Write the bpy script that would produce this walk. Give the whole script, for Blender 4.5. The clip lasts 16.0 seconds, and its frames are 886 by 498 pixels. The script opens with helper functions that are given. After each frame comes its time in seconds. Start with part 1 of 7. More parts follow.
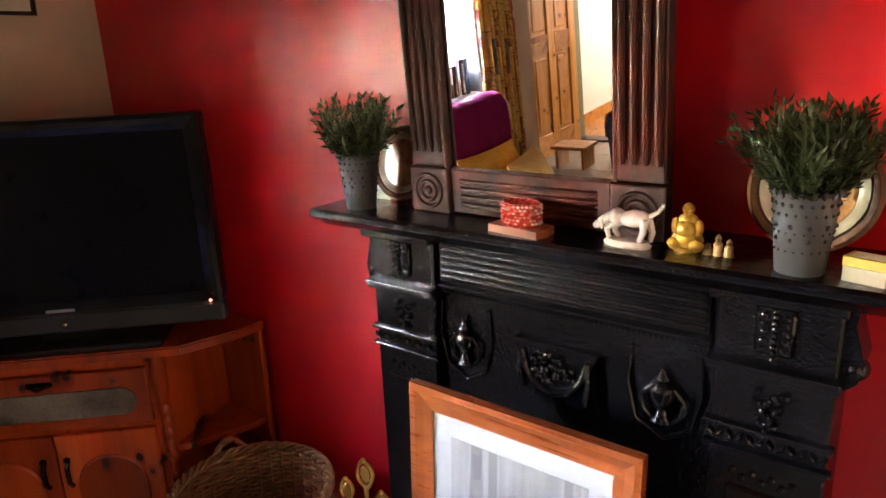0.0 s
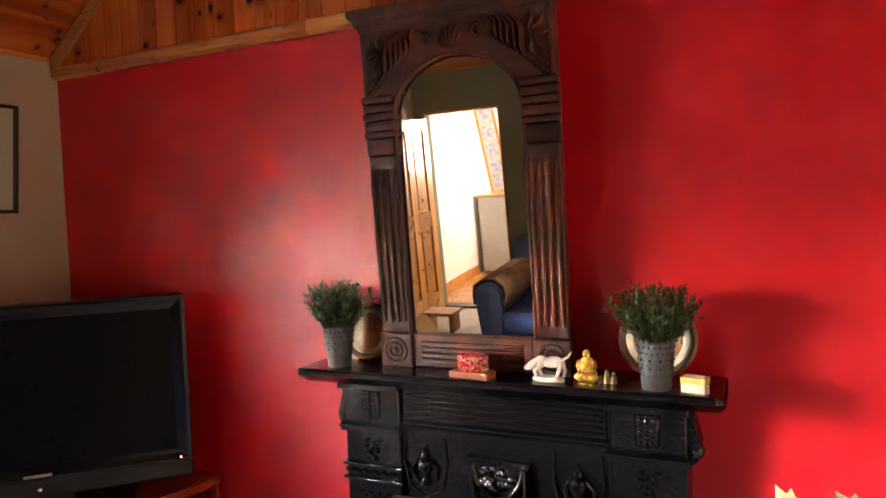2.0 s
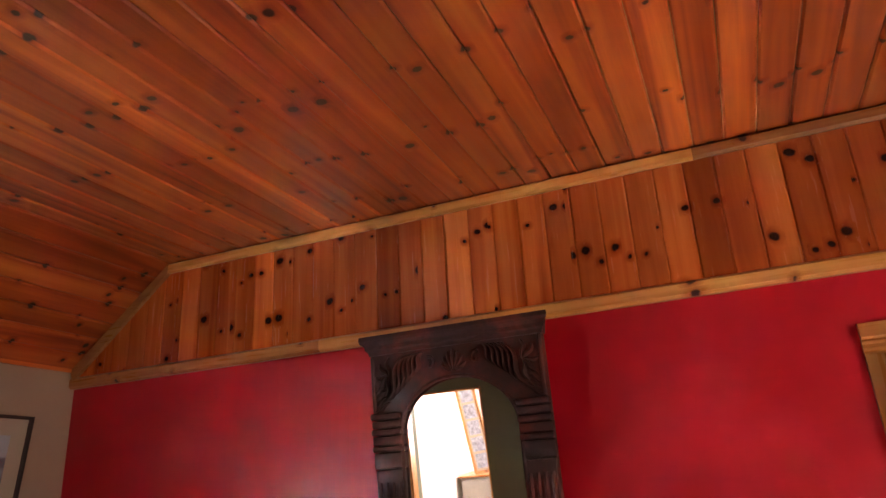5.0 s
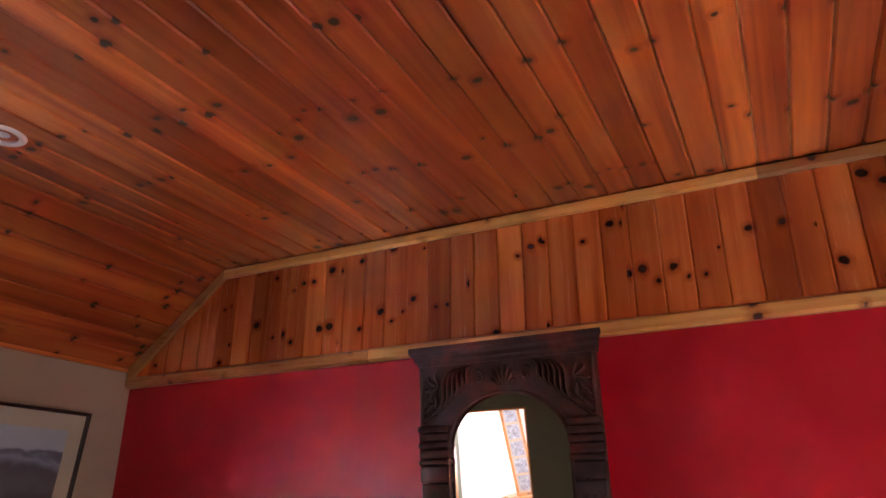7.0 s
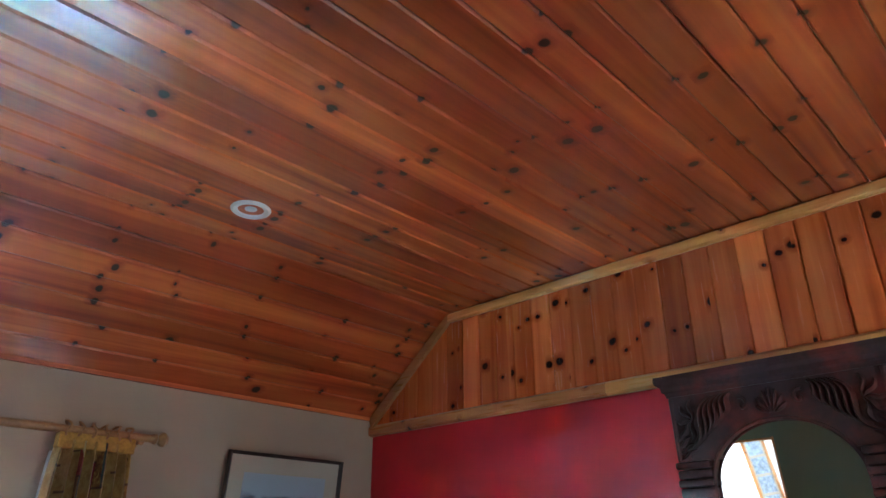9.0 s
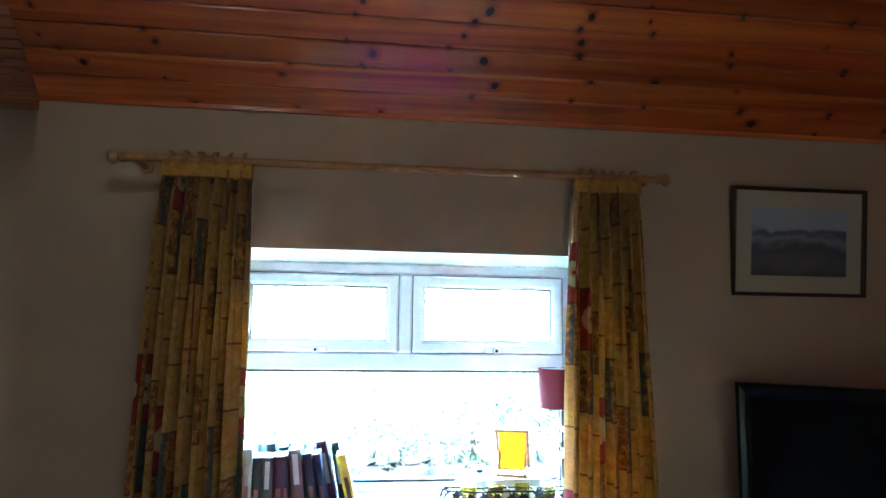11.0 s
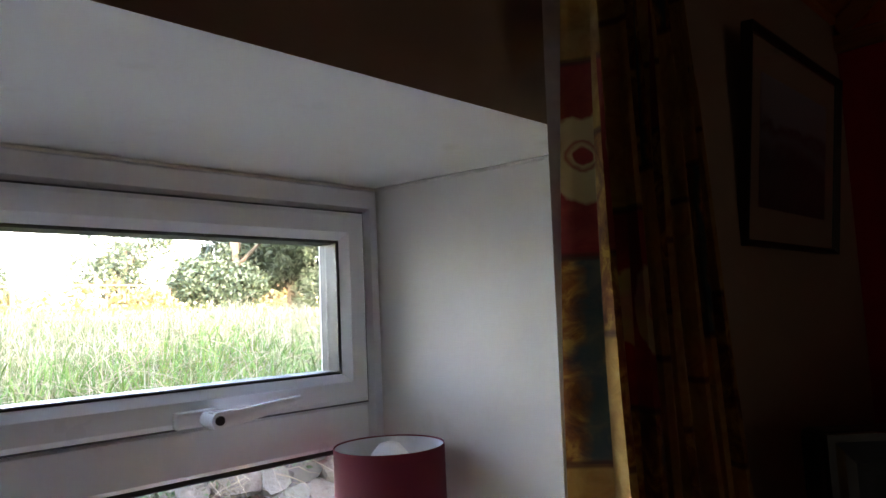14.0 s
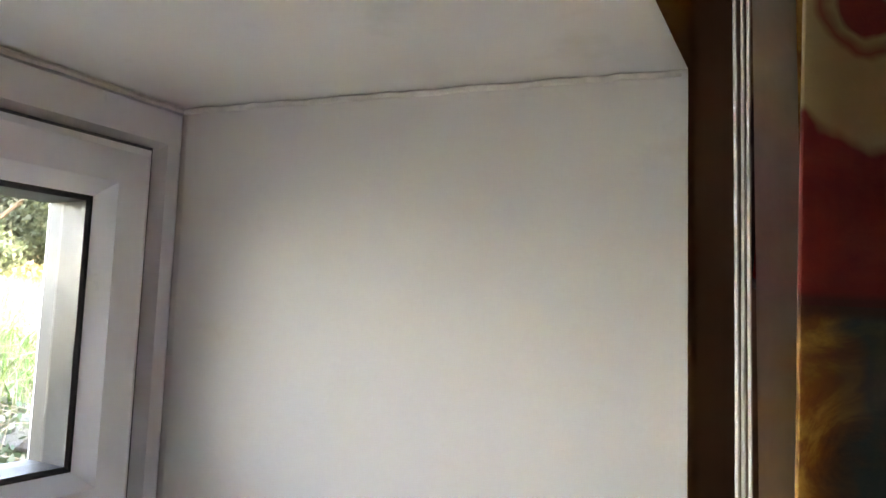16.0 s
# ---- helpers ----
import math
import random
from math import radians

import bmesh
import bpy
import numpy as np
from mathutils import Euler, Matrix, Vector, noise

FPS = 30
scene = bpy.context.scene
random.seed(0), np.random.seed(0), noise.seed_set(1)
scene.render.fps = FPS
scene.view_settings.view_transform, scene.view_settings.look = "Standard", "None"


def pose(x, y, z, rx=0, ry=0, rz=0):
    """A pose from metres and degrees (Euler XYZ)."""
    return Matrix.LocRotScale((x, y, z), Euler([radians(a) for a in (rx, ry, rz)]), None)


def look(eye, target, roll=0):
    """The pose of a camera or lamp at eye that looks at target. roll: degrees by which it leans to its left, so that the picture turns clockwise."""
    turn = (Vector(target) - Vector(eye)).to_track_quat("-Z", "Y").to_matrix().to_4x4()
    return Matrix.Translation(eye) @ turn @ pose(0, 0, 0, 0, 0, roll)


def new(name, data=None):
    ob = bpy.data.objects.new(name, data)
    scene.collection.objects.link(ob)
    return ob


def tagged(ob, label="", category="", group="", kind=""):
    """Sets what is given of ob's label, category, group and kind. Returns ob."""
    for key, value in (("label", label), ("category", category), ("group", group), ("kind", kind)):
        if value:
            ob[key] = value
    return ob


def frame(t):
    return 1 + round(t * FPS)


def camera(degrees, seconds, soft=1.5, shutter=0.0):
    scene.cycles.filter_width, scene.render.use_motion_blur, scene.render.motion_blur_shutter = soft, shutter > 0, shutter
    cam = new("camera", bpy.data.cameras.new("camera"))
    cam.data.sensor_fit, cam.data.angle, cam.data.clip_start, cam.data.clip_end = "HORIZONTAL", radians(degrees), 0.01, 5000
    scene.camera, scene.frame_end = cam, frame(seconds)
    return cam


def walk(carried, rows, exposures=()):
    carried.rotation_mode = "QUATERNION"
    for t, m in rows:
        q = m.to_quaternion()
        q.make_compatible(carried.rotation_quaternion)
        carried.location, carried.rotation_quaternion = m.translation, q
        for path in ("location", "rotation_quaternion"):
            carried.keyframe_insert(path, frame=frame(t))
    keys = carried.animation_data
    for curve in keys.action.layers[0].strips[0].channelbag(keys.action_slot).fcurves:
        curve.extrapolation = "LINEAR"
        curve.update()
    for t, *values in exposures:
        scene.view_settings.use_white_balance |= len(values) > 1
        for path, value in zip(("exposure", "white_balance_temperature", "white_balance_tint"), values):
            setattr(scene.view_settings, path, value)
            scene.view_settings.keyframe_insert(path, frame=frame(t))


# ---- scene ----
cam = camera(66.0, 16.0)
PATH = [
    (0, (2.351, -1.169, 1.548), (1.148, 0.331, 0.997), -2.6),
    (0.5, (2.328, -1.215, 1.602), (1.044, 0.26, 1.184), -3.4),
    (1, (2.264, -1.506, 1.601), (1.31, 0.235, 1.365), -3.3),
    (1.5, (2.302, -1.601, 1.636), (1.392, 0.176, 1.528), -3.3),
    (2, (2.398, -1.743, 1.641), (1.547, 0.065, 1.549), -2.2),
    (2.5, (2.424, -1.846, 1.672), (1.611, -0.018, 1.656), -0.5),
    (3, (2.405, -1.918, 1.638), (1.609, -0.085, 1.702), 0.2),
    (3.5, (2.406, -1.952, 1.645), (1.637, -0.107, 1.713), 0.3),
    (3.9, (2.423, -1.956, 1.671), (1.711, -0.101, 1.898), -0.9),
    (4, (2.417, -1.99, 1.677), (1.734, -0.135, 1.979), -1.6),
    (4.5, (2.419, -1.994, 1.726), (1.74, -0.225, 2.366), -4.1),
    (4.7, (2.419, -1.975, 1.745), (1.73, -0.218, 2.405), -4.0),
    (6.8, (2.391, -1.934, 1.731), (1.567, -0.268, 2.47), -0.2),
    (7, (2.395, -1.952, 1.734), (1.57, -0.279, 2.456), -0.2),
    (7.5, (2.378, -1.959, 1.767), (1.501, -0.328, 2.522), -0.7),
    (8, (2.377, -1.97, 1.773), (1.434, -0.439, 2.647), -0.7),
    (8.5, (2.363, -1.964, 1.755), (1.342, -0.505, 2.666), -0.1),
    (9, (2.293, -1.941, 1.741), (1.027, -0.63, 2.565), -0.1),
    (9.5, (2.228, -1.953, 1.756), (0.69, -0.964, 2.566), -5.5),
    (10, (2.224, -1.921, 1.744), (0.481, -1.282, 2.49), -4.6),
    (10.2, (2.258, -1.914, 1.676), (0.425, -1.434, 2.314), -1.6),
    (12.3, (1.595, -2.06, 1.544), (-0.382, -1.767, 1.45), -1.1),
    (12.5, (1.428, -2.041, 1.555), (-0.549, -1.745, 1.473), -1.7),
    (13, (1.026, -2.034, 1.576), (-0.895, -1.49, 1.467), -0.6),
    (13.2, (0.912, -2.005, 1.605), (-0.948, -1.283, 1.467), -1.9),
    (13.5, (0.704, -1.972, 1.615), (-0.978, -0.891, 1.625), -2.5),
    (13.8, (0.541, -1.878, 1.61), (-0.968, -0.576, 1.781), -3.1),
    (14, (0.448, -1.826, 1.624), (-0.962, -0.42, 1.815), -2.6),
    (14.5, (0.276, -1.703, 1.606), (-0.885, -0.102, 1.905), -0.6),
    (15, (0.134, -1.59, 1.669), (-0.872, 0.118, 1.932), 2.2),
    (15.5, (0.084, -1.556, 1.667), (-0.846, 0.198, 1.906), 1.8),
    (16, (0.069, -1.525, 1.667), (-0.875, 0.228, 1.849), 2.0),
]
EXPOSURES = [(0, 9.6, 8700, 32), (3.5, 9.8, 8700, 35), (4.5, 9.7, 8000, 42), (7.0, 9.5, 6600, 39), (8.5, 9.55, 5100, 20), (9.0, 9.65, 4800, 3), (9.5, 9.8, 4900, -9), (10.2, 9.9, 5000, -14), (11.3, 7.4, 5700, 5), (12.3, 5.4, 6200, 20), (13.0, 4.85, 6700, 24), (13.5, 4.8, 7300, 27), (14.0, 5.15, 7700, 27), (14.5, 5.7, 8100, 28), (15.0, 6.05, 8600, 29), (16, 5.9, 8700, 28)]
walk(cam, [(t, look(e, g, r)) for t, e, g, r in PATH], EXPOSURES)

# ---- world and light ----
SUN_ELEV, SUN_AZ = radians(19), radians(108)   # azimuth from +y towards +x
world = bpy.data.worlds.new("sky")
scene.world = world
world.use_nodes = True
wn = world.node_tree
sky = wn.nodes.new("ShaderNodeTexSky")
sky.sky_type = 'NISHITA'
sky.sun_disc = False
sky.sun_elevation, sky.sun_rotation = SUN_ELEV, SUN_AZ
wn.links.new(sky.outputs[0], wn.nodes["Background"].inputs[0])
wn.nodes["Background"].inputs[1].default_value = 0.15
sun = new("sun", bpy.data.lights.new("sun", 'SUN'))
sun.data.energy, sun.data.angle, sun.data.color = 1.1, radians(0.5), (1.0, 0.92, 0.78)
sdir = Vector((math.sin(SUN_AZ) * math.cos(SUN_ELEV), math.cos(SUN_AZ) * math.cos(SUN_ELEV), math.sin(SUN_ELEV)))
sun.matrix_world = look(sdir * 30, (0, 0, 0))


def area_lamp(eye, target, w, h, power, col=(0.86, 0.93, 1.0)):
    """An area lamp, for added light from unseen sources and for the window's portal."""
    la = new("area_light", bpy.data.lights.new("area_light", 'AREA'))
    la.data.shape, la.data.size, la.data.size_y = 'RECTANGLE', w, h
    la.data.energy, la.data.color = power, col
    la.matrix_world = look(eye, target)
    return la


# added light for the hallway and next room; no windows are built there
area_lamp((0.50, -6.3, 1.5), (-0.9, -6.2, 1.2), 1.0, 1.1, 0.17, (1.0, 0.95, 0.88))
area_lamp((4.95, 1.9, 1.5), (3.0, 1.4, 1.3), 1.0, 1.2, 0.05, (0.72, 0.84, 1.0))

# added warm fill from the closed east niche, which holds no window
area_lamp((3.745, -0.90, 1.5), (0.5, -1.3, 1.35), 0.9, 0.9, 0.013, (1.0, 0.90, 0.78))

# the seen window's opening guides the sky's light into the room
gate = area_lamp((-0.50, -1.773, 1.404), (0.5, -1.773, 1.404), 1.25, 0.83, 1.0)
gate.data.cycles.is_portal = True

# ---- helpers for building ----


def part(name, bm, material, parent=None, label="", smooth=False, m=None):
    me = bpy.data.meshes.new(name)
    bmesh.ops.recalc_face_normals(bm, faces=bm.faces)
    bm.to_mesh(me)
    bm.free()
    if smooth:
        me.polygons.foreach_set("use_smooth", [True] * len(me.polygons))
        me.set_sharp_from_angle(angle=radians(40))
    if material:
        for mt in (material if isinstance(material, (list, tuple)) else [material]):
            me.materials.append(mt)
    ob = new(name, me)
    if parent is not None:
        ob.parent = parent
    if m is not None:
        ob.matrix_basis = m
    if label:
        ob["label"] = label
    return ob


def thing(name, label, category, m=None, group="", kind=""):
    ob = new(name)
    ob.empty_display_size = 0.05
    if m is not None:
        ob.matrix_basis = m
    return tagged(ob, label, category, group, kind)


def box(bm, x0, x1, y0, y1, z0, z1, bev=0.0, seg=1, m=None):
    vs = bmesh.ops.create_cube(bm, size=1.0)["verts"]
    mm = Matrix.Translation(((x0 + x1) / 2, (y0 + y1) / 2, (z0 + z1) / 2)) @ Matrix.Diagonal((abs(x1 - x0), abs(y1 - y0), abs(z1 - z0), 1))
    bmesh.ops.transform(bm, matrix=mm, verts=vs)
    if bev > 0:
        es = list({e for v in vs for e in v.link_edges})
        r = bmesh.ops.bevel(bm, geom=es, offset=bev, segments=seg, profile=0.5, affect='EDGES')
        vs = list({v for f in r["faces"] for v in f.verts} | {v for v in vs if v.is_valid})
    if m is not None:
        bmesh.ops.transform(bm, matrix=m, verts=vs)
    return vs


def boxed(*a, **k):
    bm = bmesh.new()
    box(bm, *a, **k)
    return bm


def prism(bm, pts, axis, a, b):
    """Extrude a 2D outline along an axis ('x': pts are y,z; 'y': x,z; 'z': x,y)."""
    def P(p, d):
        return {'x': (d, p[0], p[1]), 'y': (p[0], d, p[1]), 'z': (p[0], p[1], d)}[axis]
    lo = [bm.verts.new(P(p, a)) for p in pts]
    hi = [bm.verts.new(P(p, b)) for p in pts]
    n = len(pts)
    for i in range(n):
        bm.faces.new((lo[i], lo[(i + 1) % n], hi[(i + 1) % n], hi[i]))
    bm.faces.new(lo)
    bm.faces.new(hi[::-1])
    return lo + hi


def lathe(bm, prof, seg=24, m=None, sx=1.0, sy=1.0):
    """Turn a profile of (radius, height) round z."""
    rings = []
    made = []
    for r, z in prof:
        if r < 1e-5:
            v = bm.verts.new((0, 0, z))
            rings.append([v])
            made.append(v)
        else:
            ring = [bm.verts.new((r * sx * math.cos(2 * math.pi * i / seg), r * sy * math.sin(2 * math.pi * i / seg), z)) for i in range(seg)]
            rings.append(ring)
            made += ring
    for a, b in zip(rings, rings[1:]):
        for i in range(seg):
            j = (i + 1) % seg
            q = [a[i % len(a)], a[j % len(a)], b[j % len(b)], b[i % len(b)]]
            u = []
            for v in q:
                if v not in u:
                    u.append(v)
            if len(u) > 2:
                bm.faces.new(u)
    if m is not None:
        bmesh.ops.transform(bm, matrix=m, verts=made)
    return made


def tube(bm, pts, r, seg=6, taper=1.0):
    """A round bar along points."""
    pts = [Vector(p) for p in pts]
    rings = []
    n = len(pts)
    for i, p in enumerate(pts):
        d = (pts[min(i + 1, n - 1)] - pts[max(i - 1, 0)]).normalized()
        u = d.orthogonal().normalized()
        if rings:
            u = (lastu - d * lastu.dot(d)).normalized()
        lastu = u
        w = d.cross(u)
        rr = r * (1 + (taper - 1) * i / max(1, n - 1))
        rings.append([bm.verts.new(p + (u * math.cos(2 * math.pi * k / seg) + w * math.sin(2 * math.pi * k / seg)) * rr) for k in range(seg)])
    for a, b in zip(rings, rings[1:]):
        for k in range(seg):
            bm.faces.new((a[k], a[(k + 1) % seg], b[(k + 1) % seg], b[k]))
    bm.faces.new(rings[0][::-1])
    bm.faces.new(rings[-1])


def blob(bm, c, r, sub=2, rot=None, jitter=0.0):
    vs = bmesh.ops.create_icosphere(bm, subdivisions=sub, radius=1.0)["verts"]
    if jitter:
        for v in vs:
            v.co *= 1 + jitter * noise.noise(v.co * 2 + Vector(c) * 9)
    mm = Matrix.Translation(c) @ (rot.to_matrix().to_4x4() if rot else Matrix()) @ Matrix.Diagonal((*r, 1)) if not isinstance(r, (int, float)) else Matrix.Translation(c) @ Matrix.Scale(r, 4)
    bmesh.ops.transform(bm, matrix=mm, verts=vs)
    return vs


# ---- materials ----


def material(name, rough=0.6, metal=0.0, spec=0.5):
    mt = bpy.data.materials.new(name)
    mt.use_nodes = True
    b = mt.node_tree.nodes["Principled BSDF"]
    b.inputs["Roughness"].default_value = rough
    b.inputs["Metallic"].default_value = metal
    b.inputs["Specular IOR Level"].default_value = spec
    return mt, mt.node_tree, b


def node(nt, kind, **inputs):
    n = nt.nodes.new(kind)
    for k, v in inputs.items():
        n.inputs[k].default_value = v
    return n


def ramp(nt, fac, stops):
    r = nt.nodes.new("ShaderNodeValToRGB")
    el = r.color_ramp.elements
    while len(el) < len(stops):
        el.new(0.5)
    for e, (p, c) in zip(el, stops):
        e.position, e.color = p, (*c, 1) if len(c) == 3 else c
    nt.links.new(fac, r.inputs[0])
    return r.outputs[0]


def mix(nt, fac, a, b, blend='MIX'):
    n = nt.nodes.new("ShaderNodeMix")
    n.data_type, n.blend_type = 'RGBA', blend
    for sock, v in ((n.inputs[0], fac), (n.inputs[6], a), (n.inputs[7], b)):
        if isinstance(v, bpy.types.NodeSocket):
            nt.links.new(v, sock)
        elif isinstance(v, (int, float)):
            sock.default_value = v
        else:
            sock.default_value = (*v, 1)
    return n.outputs[2]


def world_pos(nt, scale=(1, 1, 1), rnd=None, spread=7.0):
    g = nt.nodes.new("ShaderNodeNewGeometry")
    mp = nt.nodes.new("ShaderNodeMapping")
    mp.inputs["Scale"].default_value = scale
    nt.links.new(g.outputs["Position"], mp.inputs["Vector"])
    if rnd == 'island':
        src = g.outputs["Random Per Island"]
    elif rnd == 'object':
        src = nt.nodes.new("ShaderNodeObjectInfo").outputs["Random"]
    else:
        return mp.outputs[0], None
    ml = nt.nodes.new("ShaderNodeMath")
    ml.operation = 'MULTIPLY'
    ml.inputs[1].default_value = spread
    nt.links.new(src, ml.inputs[0])
    ad = nt.nodes.new("ShaderNodeVectorMath")
    ad.operation = 'ADD'
    nt.links.new(mp.outputs[0], ad.inputs[0])
    nt.links.new(ml.outputs[0], ad.inputs[1])
    return ad.outputs[0], src


def noise_tex(nt, vec, scale, detail=4.0, rough=0.55, dist=0.0):
    n = node(nt, "ShaderNodeTexNoise", Scale=scale, Detail=detail, Roughness=rough, Distortion=dist)
    nt.links.new(vec, n.inputs["Vector"])
    return n.outputs[0]


def bump(nt, b, height, strength=0.3, dist=0.01, chain=None):
    n = node(nt, "ShaderNodeBump", Strength=strength, Distance=dist)
    nt.links.new(height, n.inputs["Height"])
    if chain is not None:
        nt.links.new(chain, n.inputs["Normal"])
    nt.links.new(n.outputs[0], b.inputs["Normal"])
    return n.outputs[0]


def plain(name, col, rough=0.6, metal=0.0, vary=0.12, scale=14.0, bumps=0.15, fine=120.0, spec=0.5, dist=0.004):
    """Paint, plastic, stone, cloth: one colour with two scales of variation and fine relief."""
    mt, nt, b = material(name, rough, metal, spec)
    vec, _ = world_pos(nt)
    n1 = noise_tex(nt, vec, scale)
    n2 = noise_tex(nt, vec, fine, 2.0)
    lo = tuple(c * (1 - vary) for c in col)
    hi = tuple(min(1, c * (1 + vary)) for c in col)
    c1 = ramp(nt, n1, [(0.3, lo), (0.7, hi)])
    c2 = mix(nt, 0.25, c1, ramp(nt, n2, [(0.3, lo), (0.7, hi)]))
    nt.links.new(c2, b.inputs["Base Color"])
    rr = ramp(nt, n1, [(0.25, (max(0.02, rough - 0.08),) * 3), (0.75, (min(1, rough + 0.1),) * 3)])
    nt.links.new(rr, b.inputs["Roughness"])
    if bumps:
        c = bump(nt, b, n1, bumps, dist)
        bump(nt, b, n2, bumps * 0.6, dist * 0.25, c)
    return mt


def math_node(nt, op, a, b=None, c=None):
    n = nt.nodes.new("ShaderNodeMath")
    n.operation = op
    for k, v in enumerate((a, b, c)):
        if v is None:
            continue
        if isinstance(v, (int, float)):
            n.inputs[k].default_value = v
        else:
            nt.links.new(v, n.inputs[k])
    return n.outputs[0]


def pine(name, axis, dark, mid, light, rnd='island', rough=0.22, knots=1.0, coat=0.5, width=0.0855, whorl=0.30, uv=False, group=5.0, spec=0.5):
    """Varnished knotty pine with its grain along an axis; knots sit in whorls that run on over neighbouring boards."""
    mt, nt, b = material(name, rough, 0.0, spec)
    g = nt.nodes.new("ShaderNodeNewGeometry")
    sx_ = nt.nodes.new("ShaderNodeSeparateXYZ")
    ia, i1, i2 = {'x': (0, 1, 2), 'y': (1, 0, 2), 'z': (2, 0, 1)}[axis]
    if uv:
        nt.links.new(nt.nodes.new("ShaderNodeUVMap").outputs[0], sx_.inputs[0])
        across, along = sx_.outputs[0], sx_.outputs[1]
    else:
        nt.links.new(g.outputs["Position"], sx_.inputs[0])
        across = math_node(nt, 'DIVIDE', math_node(nt, 'ADD', sx_.outputs[i1], sx_.outputs[i2]), width)
        along = sx_.outputs[ia]
    # boards cut from one log share their whorls
    log = math_node(nt, 'FLOOR', math_node(nt, 'DIVIDE', across, group))
    wn_ = nt.nodes.new("ShaderNodeTexWhiteNoise")
    wn_.noise_dimensions = '1D'
    nt.links.new(log, wn_.inputs["W"])
    shift = math_node(nt, 'MULTIPLY', wn_.outputs["Value"], 9.0)
    drift = noise_tex(nt, g.outputs["Position"], 1.3, 1.0)
    lv = math_node(nt, 'ADD', math_node(nt, 'DIVIDE', along, whorl), math_node(nt, 'ADD', shift, math_node(nt, 'MULTIPLY', drift, 0.9)))
    cb_ = nt.nodes.new("ShaderNodeCombineXYZ")
    nt.links.new(math_node(nt, 'MULTIPLY', across, 2.0), cb_.inputs[0])
    nt.links.new(lv, cb_.inputs[1])
    vo = nt.nodes.new("ShaderNodeTexVoronoi")
    vo.voronoi_dimensions = '2D'
    vo.inputs["Scale"].default_value = 1.0
    vo.inputs["Randomness"].default_value = 0.34
    nt.links.new(cb_.outputs[0], vo.inputs["Vector"])
    df = nt.nodes.new("ShaderNodeVectorMath")
    df.operation = 'SUBTRACT'
    nt.links.new(cb_.outputs[0], df.inputs[0])
    nt.links.new(vo.outputs["Position"], df.inputs[1])
    ds = nt.nodes.new("ShaderNodeSeparateXYZ")
    nt.links.new(df.outputs[0], ds.inputs[0])
    dx = math_node(nt, 'MULTIPLY', ds.outputs[0], width * 0.43)
    dy = math_node(nt, 'MULTIPLY', ds.outputs[1], whorl)
    d2 = math_node(nt, 'SQRT', math_node(nt, 'ADD', math_node(nt, 'MULTIPLY', dx, dx), math_node(nt, 'MULTIPLY', dy, dy)))
    wob = noise_tex(nt, g.outputs["Position"], 60.0, 2.0)
    d2 = math_node(nt, 'MULTIPLY_ADD', wob, 0.006, d2)
    sel = nt.nodes.new("ShaderNodeSeparateColor")
    nt.links.new(vo.outputs["Color"], sel.inputs[0])
    some = math_node(nt, 'LESS_THAN', sel.outputs[0], 0.56 * knots)
    size = math_node(nt, 'MULTIPLY_ADD', sel.outputs[1], 0.75, 0.6)
    d = math_node(nt, 'DIVIDE', d2, size)
    core = mix(nt, some, (0, 0, 0), ramp(nt, math_node(nt, 'MULTIPLY', d, 20.0), [(0.20, (1, 1, 1)), (0.27, (0, 0, 0))]))
    halo = mix(nt, some, (0, 0, 0), ramp(nt, math_node(nt, 'MULTIPLY', d, 20.0), [(0.20, (1, 1, 1)), (0.60, (0, 0, 0))]))
    # grain sweeps round the knots
    s = {'x': (0.045, 1, 1), 'y': (1, 0.045, 1), 'z': (1, 1, 0.045)}[axis]
    vec, r = world_pos(nt, s, rnd)
    bend = nt.nodes.new("ShaderNodeVectorMath")
    bend.operation = 'MULTIPLY_ADD'
    nt.links.new(halo, bend.inputs[0])
    bend.inputs[1].default_value = (0.012, 0.012, 0.012)
    nt.links.new(vec, bend.inputs[2])
    vec = bend.outputs[0]
    grain = noise_tex(nt, vec, 12, 3.0, 0.5, 1.4)
    fine = noise_tex(nt, vec, 110, 3.0)
    base = ramp(nt, grain, [(0.28, dark), (0.5, mid), (0.74, light)])
    base = mix(nt, 0.11, base, ramp(nt, fine, [(0.35, dark), (0.65, light)]))
    tone = ramp(nt, r, [(0.0, (0.60, 0.52, 0.46)), (0.3, (0.86, 0.83, 0.80)), (0.75, (1.0, 1.0, 1.0)), (1.0, (1.32, 1.38, 1.35))])
    base = mix(nt, 1.0, base, tone, 'MULTIPLY')
    base = mix(nt, halo, base, mix(nt, 1.0, base, (0.62, 0.42, 0.34), 'MULTIPLY'))
    base = mix(nt, core, base, (0.022, 0.004, 0.003))
    nt.links.new(base, b.inputs["Base Color"])
    rr = ramp(nt, fine, [(0.3, (rough * 0.8,) * 3), (0.7, (rough * 1.3,) * 3)])
    nt.links.new(rr, b.inputs["Roughness"])
    b.inputs["Coat Weight"].default_value = coat
    b.inputs["Coat Roughness"].default_value = 0.24
    b.inputs["Coat IOR"].default_value = 1.65
    k = bump(nt, b, grain, 0.08, 0.003)
    bump(nt, b, halo, 0.35, 0.004, k)
    return mt


